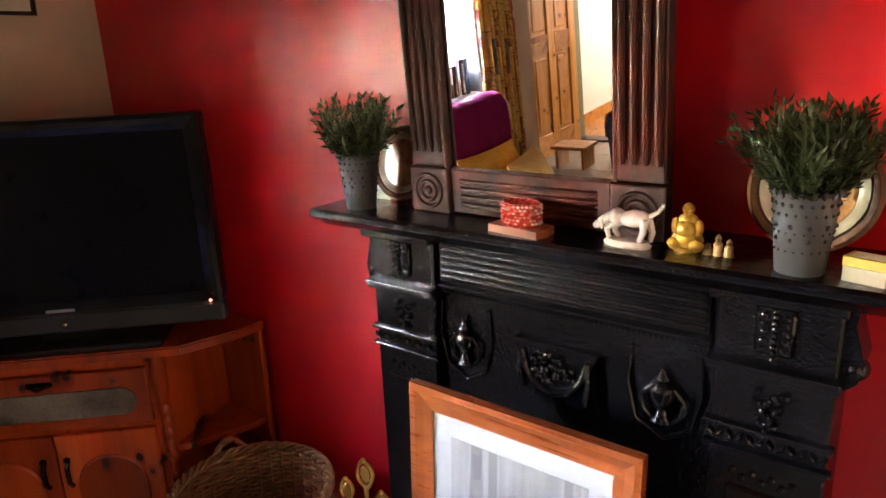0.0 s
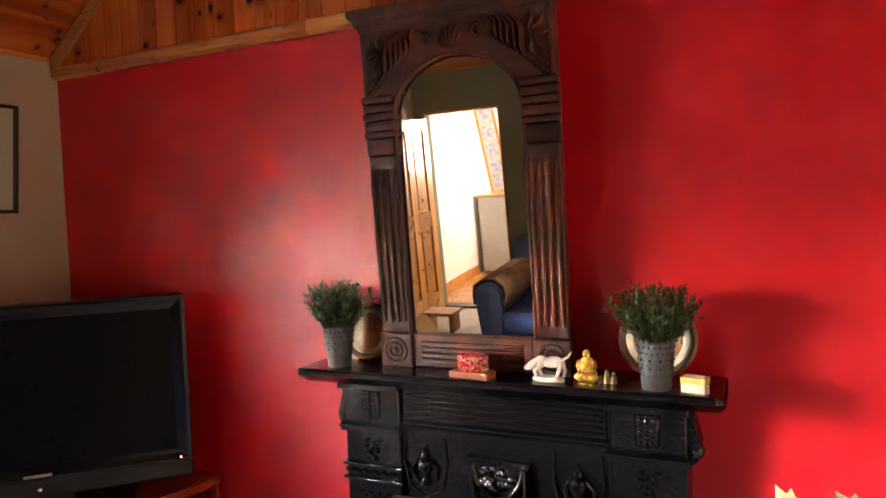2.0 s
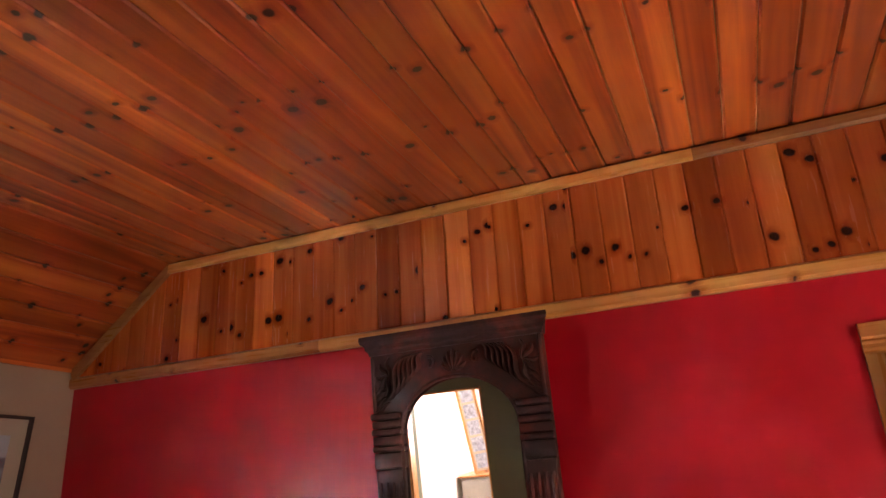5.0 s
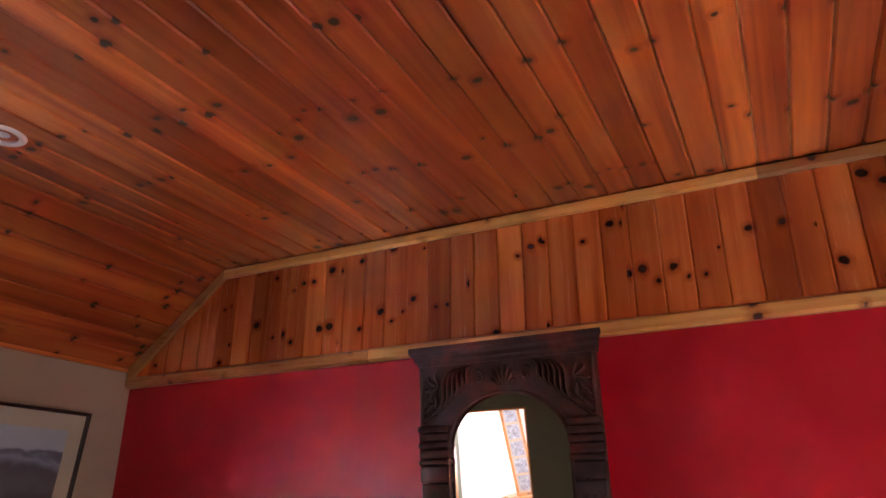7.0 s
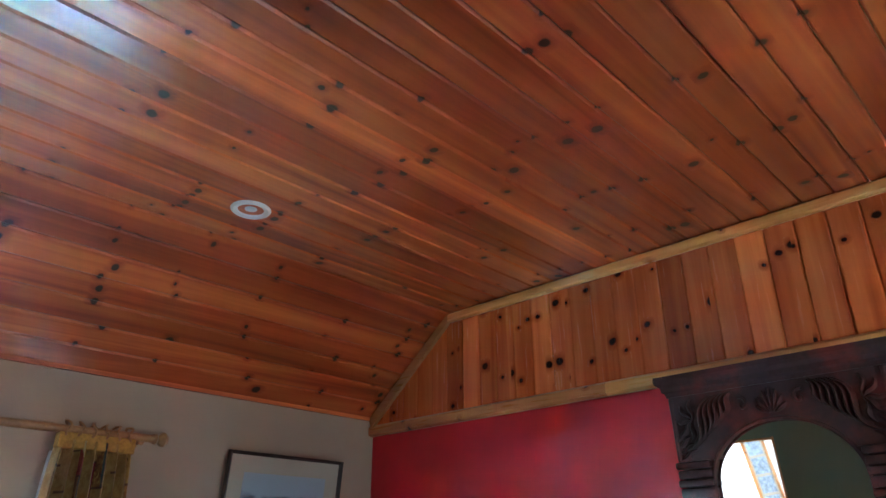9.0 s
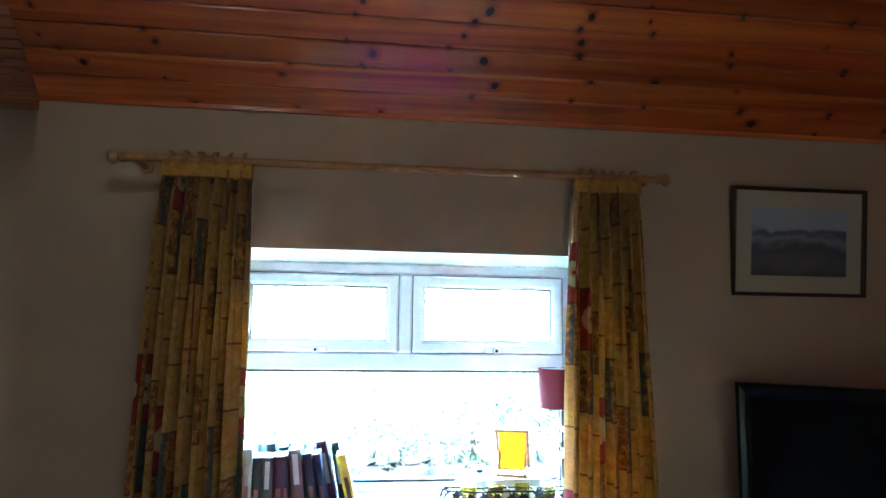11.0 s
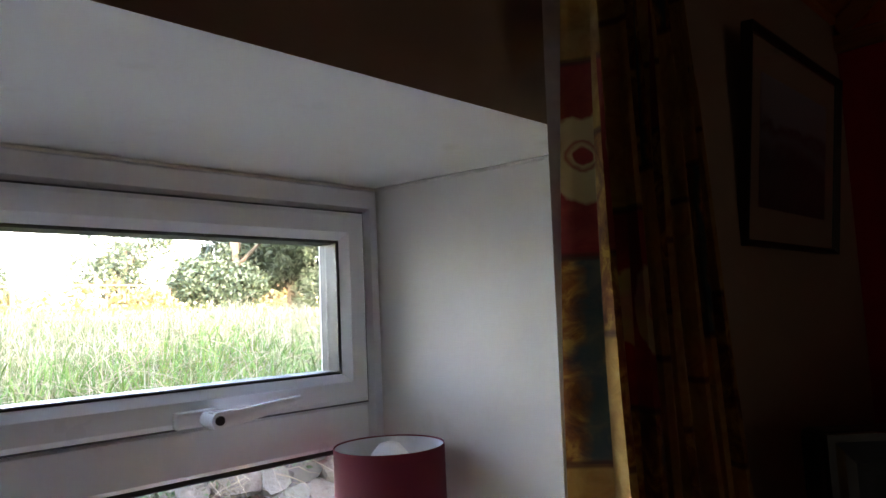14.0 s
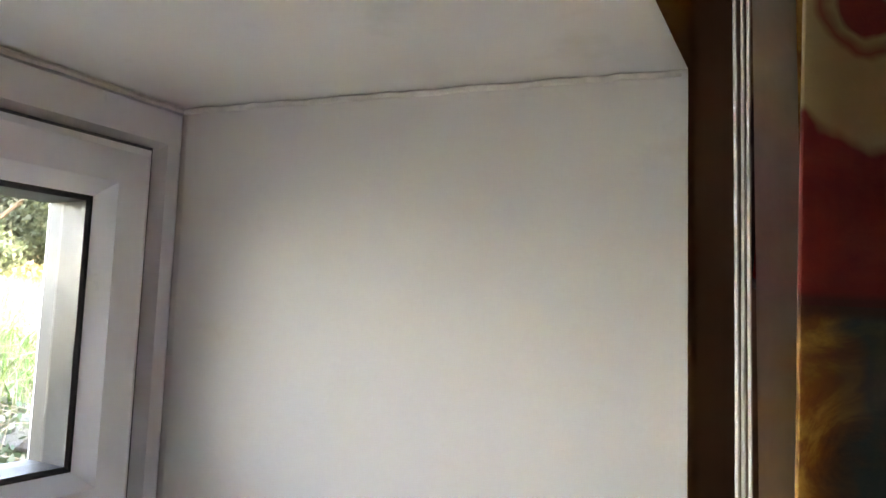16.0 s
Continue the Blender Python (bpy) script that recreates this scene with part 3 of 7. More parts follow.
TZ0, TZ1 = 1.432, 1.497       # transom
bm = bmesh.new()
ring(bm, WY0, WY1, SILL + 0.003, HEAD - 0.002, 0.03, 0.03, 0.05, 0.045, -0.47, XF + 0.004)
part("window_frame", bm, UPVC, win)
part("transom", boxed(-0.47, XF + 0.004, WY0 + 0.03, WY1 - 0.03, TZ0, TZ1, 0.006), UPVC, win)
part("mullion", boxed(-0.468, XF + 0.010, -1.794, -1.746, TZ1, HEAD - 0.047, 0.007), UPVC, win)
for (a, b) in ((-2.385, -1.798), (-1.742, -1.160)):
    sash = part("sash", bmesh.new(), None, win)
    bm = bmesh.new()
    ring(bm, a, b, 1.498, 1.788, 0.046, 0.046, 0.046, 0.046, -0.455, XF + 0.014, 0.007)
    seal = bmesh.new()
    ring(seal, a - 0.003, b + 0.003, 1.495, 1.791, 0.008, 0.008, 0.008, 0.008, -0.45, XF + 0.0055, 0.001)
    part("sash_seal", seal, SEAL, sash)
    part("sash_frame", bm, UPVC, sash)
    bm = bmesh.new()
    ring(bm, a + 0.040, b - 0.040, 1.538, 1.748, 0.008, 0.008, 0.008, 0.008, -0.45, XF + 0.002, 0.001)
    part("gasket", bm, GASKET, sash)
    pn = part("pane", boxed(-0.436, -0.431, a + 0.042, b - 0.042, 1.54, 1.746), GLASS, sash)
    pn.visible_shadow = False
    # handle
    sd = 1 if a > -1.79 else -1     # the two levers point away from each other
    hy = -1.430 if sd > 0 else -2.100
    hd = part("handle_plate", boxed(XF + 0.0142, XF + 0.027, hy - 0.029 - 0.011 * sd, hy + 0.029 - 0.011 * sd, 1.498, 1.520, 0.005, 3), HANDLE, sash, "white window handle")
    bm = bmesh.new()
    zs_ = (1.508, 1.509, 1.512, 1.516, 1.520)
    sec = [(XF + 0.050 + 0.004 * math.sin(k), hy + sd * (0.032 * k - 0.006), z_, 0.0105 - 0.0014 * k, 0.009 - 0.001 * k) for k, z_ in enumerate(zs_)]
    loops = [[bm.verts.new((cx_ + ex_ * rx_, cy_, cz_ + ez_ * rz_)) for ex_, ez_ in ((-0.8, -1), (0.5, -1), (0.9, -0.5), (0.9, 0.5), (0.5, 1), (-0.8, 1))] for cx_, cy_, cz_, rz_, rx_ in sec]
    for la, lb_ in zip(loops, loops[1:]):
        for k in range(6):
            bm.faces.new((la[k], la[(k + 1) % 6], lb_[(k + 1) % 6], lb_[k]))
    bm.faces.new(loops[0])
    bm.faces.new(loops[-1][::-1])
    lathe(bm, [(0, 0), (0.010, 0), (0.010, 0.034), (0, 0.034)], 14, pose(XF + 0.026, hy, 1.508, 0, 90, 0))
    part("handle_lever", bm, HANDLE, sash, smooth=True)
    bm = bmesh.new()
    lathe(bm, [(0, 0), (0.006, 0), (0.006, 0.003), (0, 0.003)], 12, pose(XF + 0.0595, hy, 1.508, 0, 90, 0))
    part("lock_barrel", bm, GASKET, sash)
bm = bmesh.new()
ring(bm, WY0 + 0.028, WY1 - 0.028, SILL + 0.05, TZ0 + 0.002, 0.010, 0.010, 0.010, 0.010, -0.45, XF - 0.004, 0.001)
part("fixed_gasket", bm, GASKET, win)
pn = part("fixed_pane", boxed(-0.436, -0.431, WY0 + 0.03, WY1 - 0.03, SILL + 0.053, TZ0), GLASS, win)
pn.visible_shadow = False
sill = part("window_sill", boxed(-0.402, 0.02, FY0 + 0.045, FY1 - 0.045, SILL + 0.001, SILL + 0.018, 0.005, 2), plain("sill_white_gloss", (0.80, 0.80, 0.80), 0.3, vary=0.05, bumps=0.05), win, "white gloss painted window board")
ZS = SILL + 0.018

rc = random.Random(8)
bead = thing("filler_bead", "uneven bead of white filler along the recess corners", "filler", kind="structure")
for a_, b_x, n_ in (((-0.402, WY1 - 0.003, HEAD - 0.003), (-0.004, FY1 - 0.003, HEAD - 0.003), 40), ((-0.402, WY0 + 0.03, HEAD - 0.003), (-0.402, WY1 - 0.006, HEAD - 0.003), 70)):
    bm = bmesh.new()
    tube(bm, [Vector(a_).lerp(Vector(b_x), k / n_) + Vector((rc.uniform(-1, 1), rc.uniform(-1, 1), rc.uniform(-1, 1))) * 0.0006 for k in range(n_ + 1)], 0.0024, 6)
    part("filler", bm, FILLER, bead, smooth=True)

# ---- curtains and rod ----


def curtain_mat():
    """Printed panels in columns: gold, red with a cream flower, mottled brown with a teal streak."""
    mt, nt, b = material("printed_curtain_cotton", 0.85)
    uv = nt.nodes.new("ShaderNodeUVMap")
    sp = nt.nodes.new("ShaderNodeSeparateXYZ")
    nt.links.new(uv.outputs[0], sp.inputs[0])
    cu = math_node(nt, 'DIVIDE', sp.outputs[0], 0.105)
    col = math_node(nt, 'FLOOR', cu)
    fu = math_node(nt, 'SUBTRACT', cu, col)
    step = math_node(nt, 'FRACT', math_node(nt, 'MULTIPLY_ADD', math_node(nt, 'SUBTRACT', col, 54.0), 0.382, 0.46))
    cv = math_node(nt, 'ADD', math_node(nt, 'DIVIDE', sp.outputs[1], 0.19), step)
    row = math_node(nt, 'FLOOR', cv)
    fv = math_node(nt, 'SUBTRACT', cv, row)
    # the panels follow each other down a column, shifted from one column to the next
    pick = math_node(nt, 'FRACT', math_node(nt, 'ADD', math_node(nt, 'MULTIPLY_ADD', row, -0.25, 12.8), math_node(nt, 'MULTIPLY', math_node(nt, 'SUBTRACT', col, 54.0), 0.37)))
    mo = noise_tex(nt, uv.outputs[0], 38.0, 5.0, 0.65, 0.8)
    wob = noise_tex(nt, uv.outputs[0], 24.0, 3.0)
    gold = ramp(nt, mo, [(0.3, (0.42, 0.20, 0.035)), (0.6, (0.60, 0.36, 0.09)), (0.8, (0.66, 0.44, 0.15))])
    brown = ramp(nt, mo, [(0.35, (0.16, 0.045, 0.012)), (0.5, (0.34, 0.13, 0.022)), (0.62, (0.60, 0.33, 0.06))])
    red = ramp(nt, mo, [(0.3, (0.26, 0.018, 0.014)), (0.7, (0.40, 0.05, 0.025))])
    # teal streak down the brown panels
    off = math_node(nt, 'ABSOLUTE', math_node(nt, 'SUBTRACT', math_node(nt, 'MULTIPLY_ADD', wob, 0.35, fu), 0.68))
    brown = mix(nt, ramp(nt, off, [(0.06, (0.85, 0.85, 0.85)), (0.15, (0, 0, 0))]), brown, (0.03, 0.10, 0.10))
    # cream flower on the red panels
    du = math_node(nt, 'MULTIPLY', math_node(nt, 'SUBTRACT', fu, 0.5), 0.105)
    dv = math_node(nt, 'MULTIPLY', math_node(nt, 'SUBTRACT', fv, 0.5), 0.19)
    rad = math_node(nt, 'SQRT', math_node(nt, 'ADD', math_node(nt, 'MULTIPLY', du, du), math_node(nt, 'MULTIPLY', dv, dv)))
    rad = math_node(nt, 'MULTIPLY', math_node(nt, 'MULTIPLY_ADD', wob, 0.035, rad), 10.0)
    petal = ramp(nt, rad, [(0.22, (0, 0, 0)), (0.25, (1, 1, 1)), (0.30, (0.2, 0.2, 0.2)), (0.34, (1, 1, 1)), (0.58, (1, 1, 1)), (0.62, (0, 0, 0))])
    red = mix(nt, petal, red, (0.62, 0.46, 0.22))
    c = mix(nt, math_node(nt, 'GREATER_THAN', pick, 0.52), gold, red)
    c = mix(nt, math_node(nt, 'GREATER_THAN', pick, 0.62), c, gold)
    c = mix(nt, math_node(nt, 'GREATER_THAN', pick, 0.74), c, brown)
    edge = math_node(nt, 'ABSOLUTE', math_node(nt, 'SUBTRACT', fv, 0.5))
    c = mix(nt, ramp(nt, edge, [(0.475, (0, 0, 0)), (0.49, (0.8, 0.8, 0.8))]), c, (0.10, 0.03, 0.015))
    nt.links.new(c, b.inputs["Base Color"])
    b.inputs["Sheen Weight"].default_value = 0.25
    wv, _ = world_pos(nt)
    bump(nt, b, noise_tex(nt, wv, 600, 2.0), 0.25, 0.001)
    # thin cloth lets some daylight through
    tr = nt.nodes.new("ShaderNodeBsdfTranslucent")
    nt.links.new(c, tr.inputs[0])
    ms = nt.nodes.new("ShaderNodeMixShader")
    ms.inputs[0].default_value = 0.42
    nt.links.new(b.outputs[0], ms.inputs[1])
    nt.links.new(tr.outputs[0], ms.inputs[2])
    nt.links.new(ms.outputs[0], nt.nodes["Material Output"].inputs[0])
    return mt


CURTAIN = curtain_mat()
GOLD_CLOTH = plain("gold_curtain_cotton", (0.48, 0.26, 0.045), 0.85, vary=0.35, scale=30, bumps=0.3)
LINING = plain("white_lining", (0.72, 0.68, 0.62), 0.85, bumps=0.2, scale=40)
ROD_WOOD = plain("rod_wood", (0.40, 0.20, 0.07), 0.4, vary=0.25, scale=30)


def curtain(name, y_top0, y_top1, y_bot0, y_bot1, folds, phase, label, lead):
    """A gathered curtain; lead: +1 the leading edge is at the larger y."""
    cu = thing(name, label, "curtain", group="window curtains")
    bm = bmesh.new()
    uvl = bm.loops.layers.uv.new("UVMap")
    nu, nv = folds * 14, 44
    zt, zb = 2.055, 0.03
    width = 1.25
    grid = []
    for j in range(nv + 1):
        v = j / nv
        z = zt + (zb - zt) * v
        s = v ** 0.7
        ya, yb = y_top0 + (y_bot0 - y_top0) * s, y_top1 + (y_bot1 - y_top1) * s
        amp = 0.020 + 0.022 * min(1, v * 3)
        row = []
        for i in range(nu + 1):
            u = i / nu
            ph = 2 * math.pi * folds * u + phase + 0.5 * noise.noise((u * 5, v * 1.5, phase))
            fx = 0.088 + amp * math.sin(ph) + 0.010 * noise.noise((u * 9, v * 4, phase + 3))
            y = ya + (yb - ya) * u + 0.013 * math.sin(2 * ph + 0.6) * min(1, v * 4) + 0.006 * noise.noise((u * 6, v * 3, 8))
            row.append(bm.verts.new((fx, y, z)))
        grid.append(row)
    for j in range(nv):
        for i in range(nu):
            f = bm.faces.new((grid[j][i], grid[j][i + 1], grid[j + 1][i + 1], grid[j + 1][i]))
            for lp, (a, b) in zip(f.loops, ((i, j), (i + 1, j), (i + 1, j + 1), (i, j + 1))):
                lp[uvl].uv = (a / nu * width + phase, (1 - b / nv) * 2.0)
    cl = part("cloth", bm, CURTAIN, cu, smooth=True)
    so = cl.modifiers.new("thickness", 'SOLIDIFY')
    so.thickness = 0.002
    # white lining behind, showing at the leading edge
    bm = bmesh.new()
    grid = []
    sgn = 1 if lead > 0 else -1
    for j in range(nv + 1):
        v = j / nv
        z = zt - 0.03 + (zb + 0.02 - zt) * v
        s = v ** 0.7
        ya, yb = y_top0 + (y_bot0 - y_top0) * s, y_top1 + (y_bot1 - y_top1) * s
        row = []
        for i in range(9):
            u = i / 8
            le = ya + 0.010 if lead < 0 else yb - 0.010
            row.append(bm.verts.new((0.053 + 0.013 * u + 0.003 * math.sin(5 * v + phase), le + (1 if lead < 0 else -1) * (0.02 * u - 0.014), z)))
        grid.append(row)
    for j in range(nv):
        for i in range(8):
            bm.faces.new((grid[j][i], grid[j][i + 1], grid[j + 1][i + 1], grid[j + 1][i]))
    part("lining", bm, LINING, cu, "white cotton lining", smooth=True)
    # gathered heading and rings
    bm = bmesh.new()
    n = folds * 10
    for i in range(n):
        u = (i + 0.5) / n
        y = y_top0 + (y_top1 - y_top0) * u
        box(bm, 0.07, 0.108, y - 0.004, y + 0.004, 2.03, 2.075, 0.003)
    part("heading_tape", bm, GOLD_CLOTH, cu)
    for i in range(6):
        y = y_top0 + (y_top1 - y_top0) * (i + 0.5) / 6
        bm = bmesh.new()
        pts = [(0.09 + 0.024 * math.cos(a), y + 0.006 * math.sin(3 * a + i), 2.085 + 0.024 * math.sin(a)) for a in [2 * math.pi * k / 16 for k in range(17)]]
        tube(bm, pts, 0.0038, 6)
        part("ring", bm, ROD_WOOD, cu)
    return cu


curtain("curtain", -2.545, -2.285, -2.60, -2.285, 7, 0.4, "long gold and rust patchwork printed curtain, drawn open", 1)
curtain("curtain", -1.262, -1.045, -1.315, -0.965, 7, 5.7, "long gold and rust patchwork curtain with white lining edge", -1)
rod = thing("curtain_rod", "turned wooden curtain pole above the window", "curtain pole")
bm = bmesh.new()
tube(bm, [(0.09, -2.66, 2.085), (0.09, -0.985, 2.085)], 0.0125, 14)
part("pole", bm, ROD_WOOD, rod, smooth=True)
for y, sg in ((-0.985, 1), (-2.66, -1)):
    bm = bmesh.new()
    lathe(bm, [(0.0, 0.0), (0.015, 0.0), (0.017, 0.008), (0.011, 0.014), (0.021, 0.024), (0.023, 0.034), (0.016, 0.044), (0, 0.048)], 16, pose(0.09, y, 2.085, -90 * sg, 0, 0))
    part("finial", bm, ROD_WOOD, rod, smooth=True)
for y in (-1.02, -2.62):
    bm = bmesh.new()
    tube(bm, [(0.0, y, 2.075), (0.07, y, 2.075), (0.09, y, 2.07)], 0.009, 8)
    lathe(bm, [(0, 0), (0.022, 0), (0.022, 0.008), (0, 0.008)], 14, pose(0.001, y, 2.075, 0, 90, 0))
    part("bracket", bm, ROD_WOOD, rod)
cord = thing("hanging_tape", "three thin white heading tape cords hanging by the curtain", "cord")
for k, (dx, dy) in enumerate(((0.0, 0.0), (0.0022, 0.0015), (0.0045, 0.0005))):
    bm = bmesh.new()
    pts = [(0.044 + dx + 0.0018 * noise.noise((k, z * 3, 1)), -1.235 + dy + 0.0018 * noise.noise((k, z * 3, 5)), z) for z in [2.05 - 0.05 * q for q in range(26)]]
    tube(bm, pts, 0.0009, 5)
    part("cord", bm, LINING, cord)

# ---- framed landscape on the cream wall ----


def frame_bars(bm, w, h, b, d, m=None, ch=0.004):
    """A mitred picture frame in the x,z plane, front towards -y."""
    prof = [(0, 0), (0, -d), (b * 0.25, -d), (b * 0.6, -d * 0.72), (b, -d * 0.55), (b, 0)]
    loops = []
    for o, y in prof:
        loops.append([(-w / 2 + o, y, -h / 2 + o), (w / 2 - o, y, -h / 2 + o), (w / 2 - o, y, h / 2 - o), (-w / 2 + o, y, h / 2 - o)])
    vs = [[bm.verts.new(p) for p in lp] for lp in loops]
    for a, c in zip(vs, vs[1:] + vs[:1]):
        for i in range(4):
            bm.faces.new((a[i], a[(i + 1) % 4], c[(i + 1) % 4], c[i]))
    if m is not None:
        bmesh.ops.transform(bm, matrix=m, verts=bm.verts)


def landscape_mat():
    mt, nt, b = material("mountain_print", 0.5)
    tc = nt.nodes.new("ShaderNodeTexCoord")
    sp = nt.nodes.new("ShaderNodeSeparateXYZ")
    nt.links.new(tc.outputs["Generated"], sp.inputs[0])
    n = noise_tex(nt, tc.outputs["Generated"], 3.5, 6.0, 0.6, 0.3)
    ad = nt.nodes.new("ShaderNodeMath")
    ad.operation = 'MULTIPLY_ADD'
    ad.inputs[1].default_value = 0.55
    nt.links.new(n, ad.inputs[0])
    nt.links.new(sp.outputs[2], ad.inputs[2])
    c = ramp(nt, ad.outputs[0], [(0.25, (0.035, 0.045, 0.055)), (0.5, (0.10, 0.11, 0.12)), (0.66, (0.05, 0.065, 0.085)), (0.82, (0.22, 0.26, 0.32)), (0.92, (0.07, 0.09, 0.12)), (1.0, (0.36, 0.39, 0.45))])
    nt.links.new(c, b.inputs["Base Color"])
    return mt


DARK_FRAME = plain("dark_frame_wood", (0.035, 0.018, 0.012), 0.35, vary=0.3)
MAT_BOARD = plain("mount_board", (0.46, 0.38, 0.28), 0.8, vary=0.05)


def picture(name, w, h, border, mount, img, frame_mat, label, m, mb=None):
    pc = thing(name, label, "picture", m)
    bm = bmesh.new()
    frame_bars(bm, w, h, border, 0.02)
    part("frame", bm, frame_mat, pc)
    part("mount", boxed(-w / 2 + border, w / 2 - border, -0.007, -0.003, -h / 2 + border, h / 2 - border), mb or MAT_BOARD, pc)
    part("print", boxed(-w / 2 + border + mount, w / 2 - border - mount, -0.0085, -0.0072, -h / 2 + border + mount, h / 2 - border - mount), img, pc)
    part("backing", boxed(-w / 2 + 0.002, w / 2 - 0.002, -0.0028, 0.0, -h / 2 + 0.002, h / 2 - 0.002), BLACK, pc)
    g = part("glazing", boxed(-w / 2 + border - 0.002, w / 2 - border + 0.002, -0.0122, -0.0112, -h / 2 + border - 0.002, h / 2 - border + 0.002), GLASS, pc)
    g.visible_shadow = False
    return pc


PRINT = landscape_mat()
picture("framed_picture", 0.495, 0.375, 0.012, 0.058, PRINT, DARK_FRAME, "framed mountain landscape print with cream mount", pose(0.012, -0.437, 1.902, 6, 0, 90) @ pose(0, 0, 0))

# ---- television corner ----
U45 = radians(45)
tv = thing("television", "black flat-screen television, screen off, on the corner cabinet", "television", pose(0.418, -0.442, 0.0, 0, 0, 45))
# local x runs along the screen, -y faces the room
part("casing", boxed(-0.43, 0.43, 0.0, 0.07, 0.90, 1.43, 0.012, 2), BLACK, tv)
bm = bmesh.new()
frame_bars(bm, 0.86, 0.53, 0.042, 0.014, pose(0, 0.0, 1.165))
part("bezel", bm, plain("piano_black", (0.008, 0.008, 0.009), 0.06, vary=0.1, bumps=0.0), tv)
part("screen", boxed(-0.39, 0.39, -0.006, -0.001, 0.945, 1.39), SCREEN, tv)
part("speaker_bar", boxed(-0.43, 0.43, -0.004, 0.05, 0.845, 0.898, 0.008, 2), plain("grey_black_grille", (0.02, 0.02, 0.022), 0.5, bumps=0.4, fine=700), tv)
part("stand", boxed(-0.26, 0.26, -0.05, 0.16, 0.80, 0.818, 0.006, 2), BLACK, tv)
part("neck", boxed(-0.08, 0.08, 0.02, 0.06, 0.818, 0.846), BLACK, tv)
part("maker_badge", boxed(-0.04, 0.035, -0.0165, -0.0142, 0.912, 0.920, 0.0005), plain("badge_silver", (0.5, 0.5, 0.52), 0.3, 0.6), tv)
bm = bmesh.new()
blob(bm, (0.0, -0.006, 0.872), 0.009, 2)
part("power_button", bm, CHROME, tv)
part("standby_light", boxed(0.395, 0.399, -0.0165, -0.0142, 0.912, 0.915), None, tv, "tiny red standby light")
led, nt_, b_ = material("standby_red", 0.4)
b_.inputs["Base Color"].default_value = (0.5, 0.01, 0.01, 1)
b_.inputs["Emission Color"].default_value = (1, 0.03, 0.02, 1)
b_.inputs["Emission Strength"].default_value = 0.35
bpy.data.objects["standby_light"].data.materials.append(led)

cab = thing("corner_cabinet", "orange pine corner cabinet with drawer, arched doors and open side shelf", "cabinet")
CF = Matrix.Translation((0.640, -0.262, 0)) @ pose(0, 0, 0, 0, 0, 45)   # local -x runs left along the front, -y faces the room


def L2(x, y):
    v = CF @ Vector((x, y, 0))
    return (v.x, v.y)


FW = 0.74
top_pts = [L2(0.02, -0.03), (0.722, -0.10), (0.722, -0.012), (0.012, -0.012), (0.012, -0.80), L2(-FW - 0.02, -0.03)]
bm = bmesh.new()
prism(bm, top_pts, 'z', 0.772, 0.80)
bmesh.ops.bevel(bm, geom=[e for e in bm.edges], offset=0.005, segments=2, affect='EDGES')
part("top", bm, CAB_PINE, cab)
bm = bmesh.new()
body_pts = [L2(-0.045, 0.01), (0.50, -0.02), (0.02, -0.02), (0.02, -0.60), L2(-FW + 0.045, 0.01)]
prism(bm, body_pts, 'z', 0.03, 0.771)
part("body", bm, CAB_PINE, cab)
for zz in (0.08, 0.455):
    bm = bmesh.new()
    prism(bm, [L2(-0.04, 0.012), L2(0.0, 0.012), (0.695, -0.07), (0.695, -0.032), (0.512, -0.032)], 'z', zz, zz + 0.02)
    part("side_shelf", bm, CAB_PINE, cab)
part("side_back", boxed(0.51, 0.712, -0.030, -0.014, 0.0, 0.77, 0.003), CAB_PINE, cab)
for xx_ in (-0.05, -FW + 0.05):
    bm = bmesh.new()
    prof = [(0.0, 0.03), (0.02, 0.03), (0.02, 0.12)]
    for q in range(13):
        z = 0.13 + q * 0.038
        prof += [(0.011, z), (0.017, z + 0.012), (0.017, z + 0.024), (0.011, z + 0.034)]
    prof += [(0.02, 0.66), (0.02, 0.771), (0, 0.771)]
    lathe(bm, prof, 12, CF @ pose(xx_, -0.005, 0))
    part("turned_post", bm, CAB_PINE, cab, smooth=True)
bm = bmesh.new()
box(bm, -FW + 0.085, -0.085, -0.012, 0.009, 0.568, 0.738, 0.006, 2, CF)
dw = part("drawer", bm, CAB_PINE, cab)


def oval_slab(bm, w, h, d, m, n=10):
    r = h / 2
    pts = [(w / 2 - r + r * math.sin(math.pi * k / n), r * math.cos(math.pi * k / n)) for k in range(n + 1)]
    pts += [(-x_, -z_) for x_, z_ in pts]
    vs = prism(bm, pts, 'y', 0, -d)
    bmesh.ops.transform(bm, matrix=m, verts=vs)


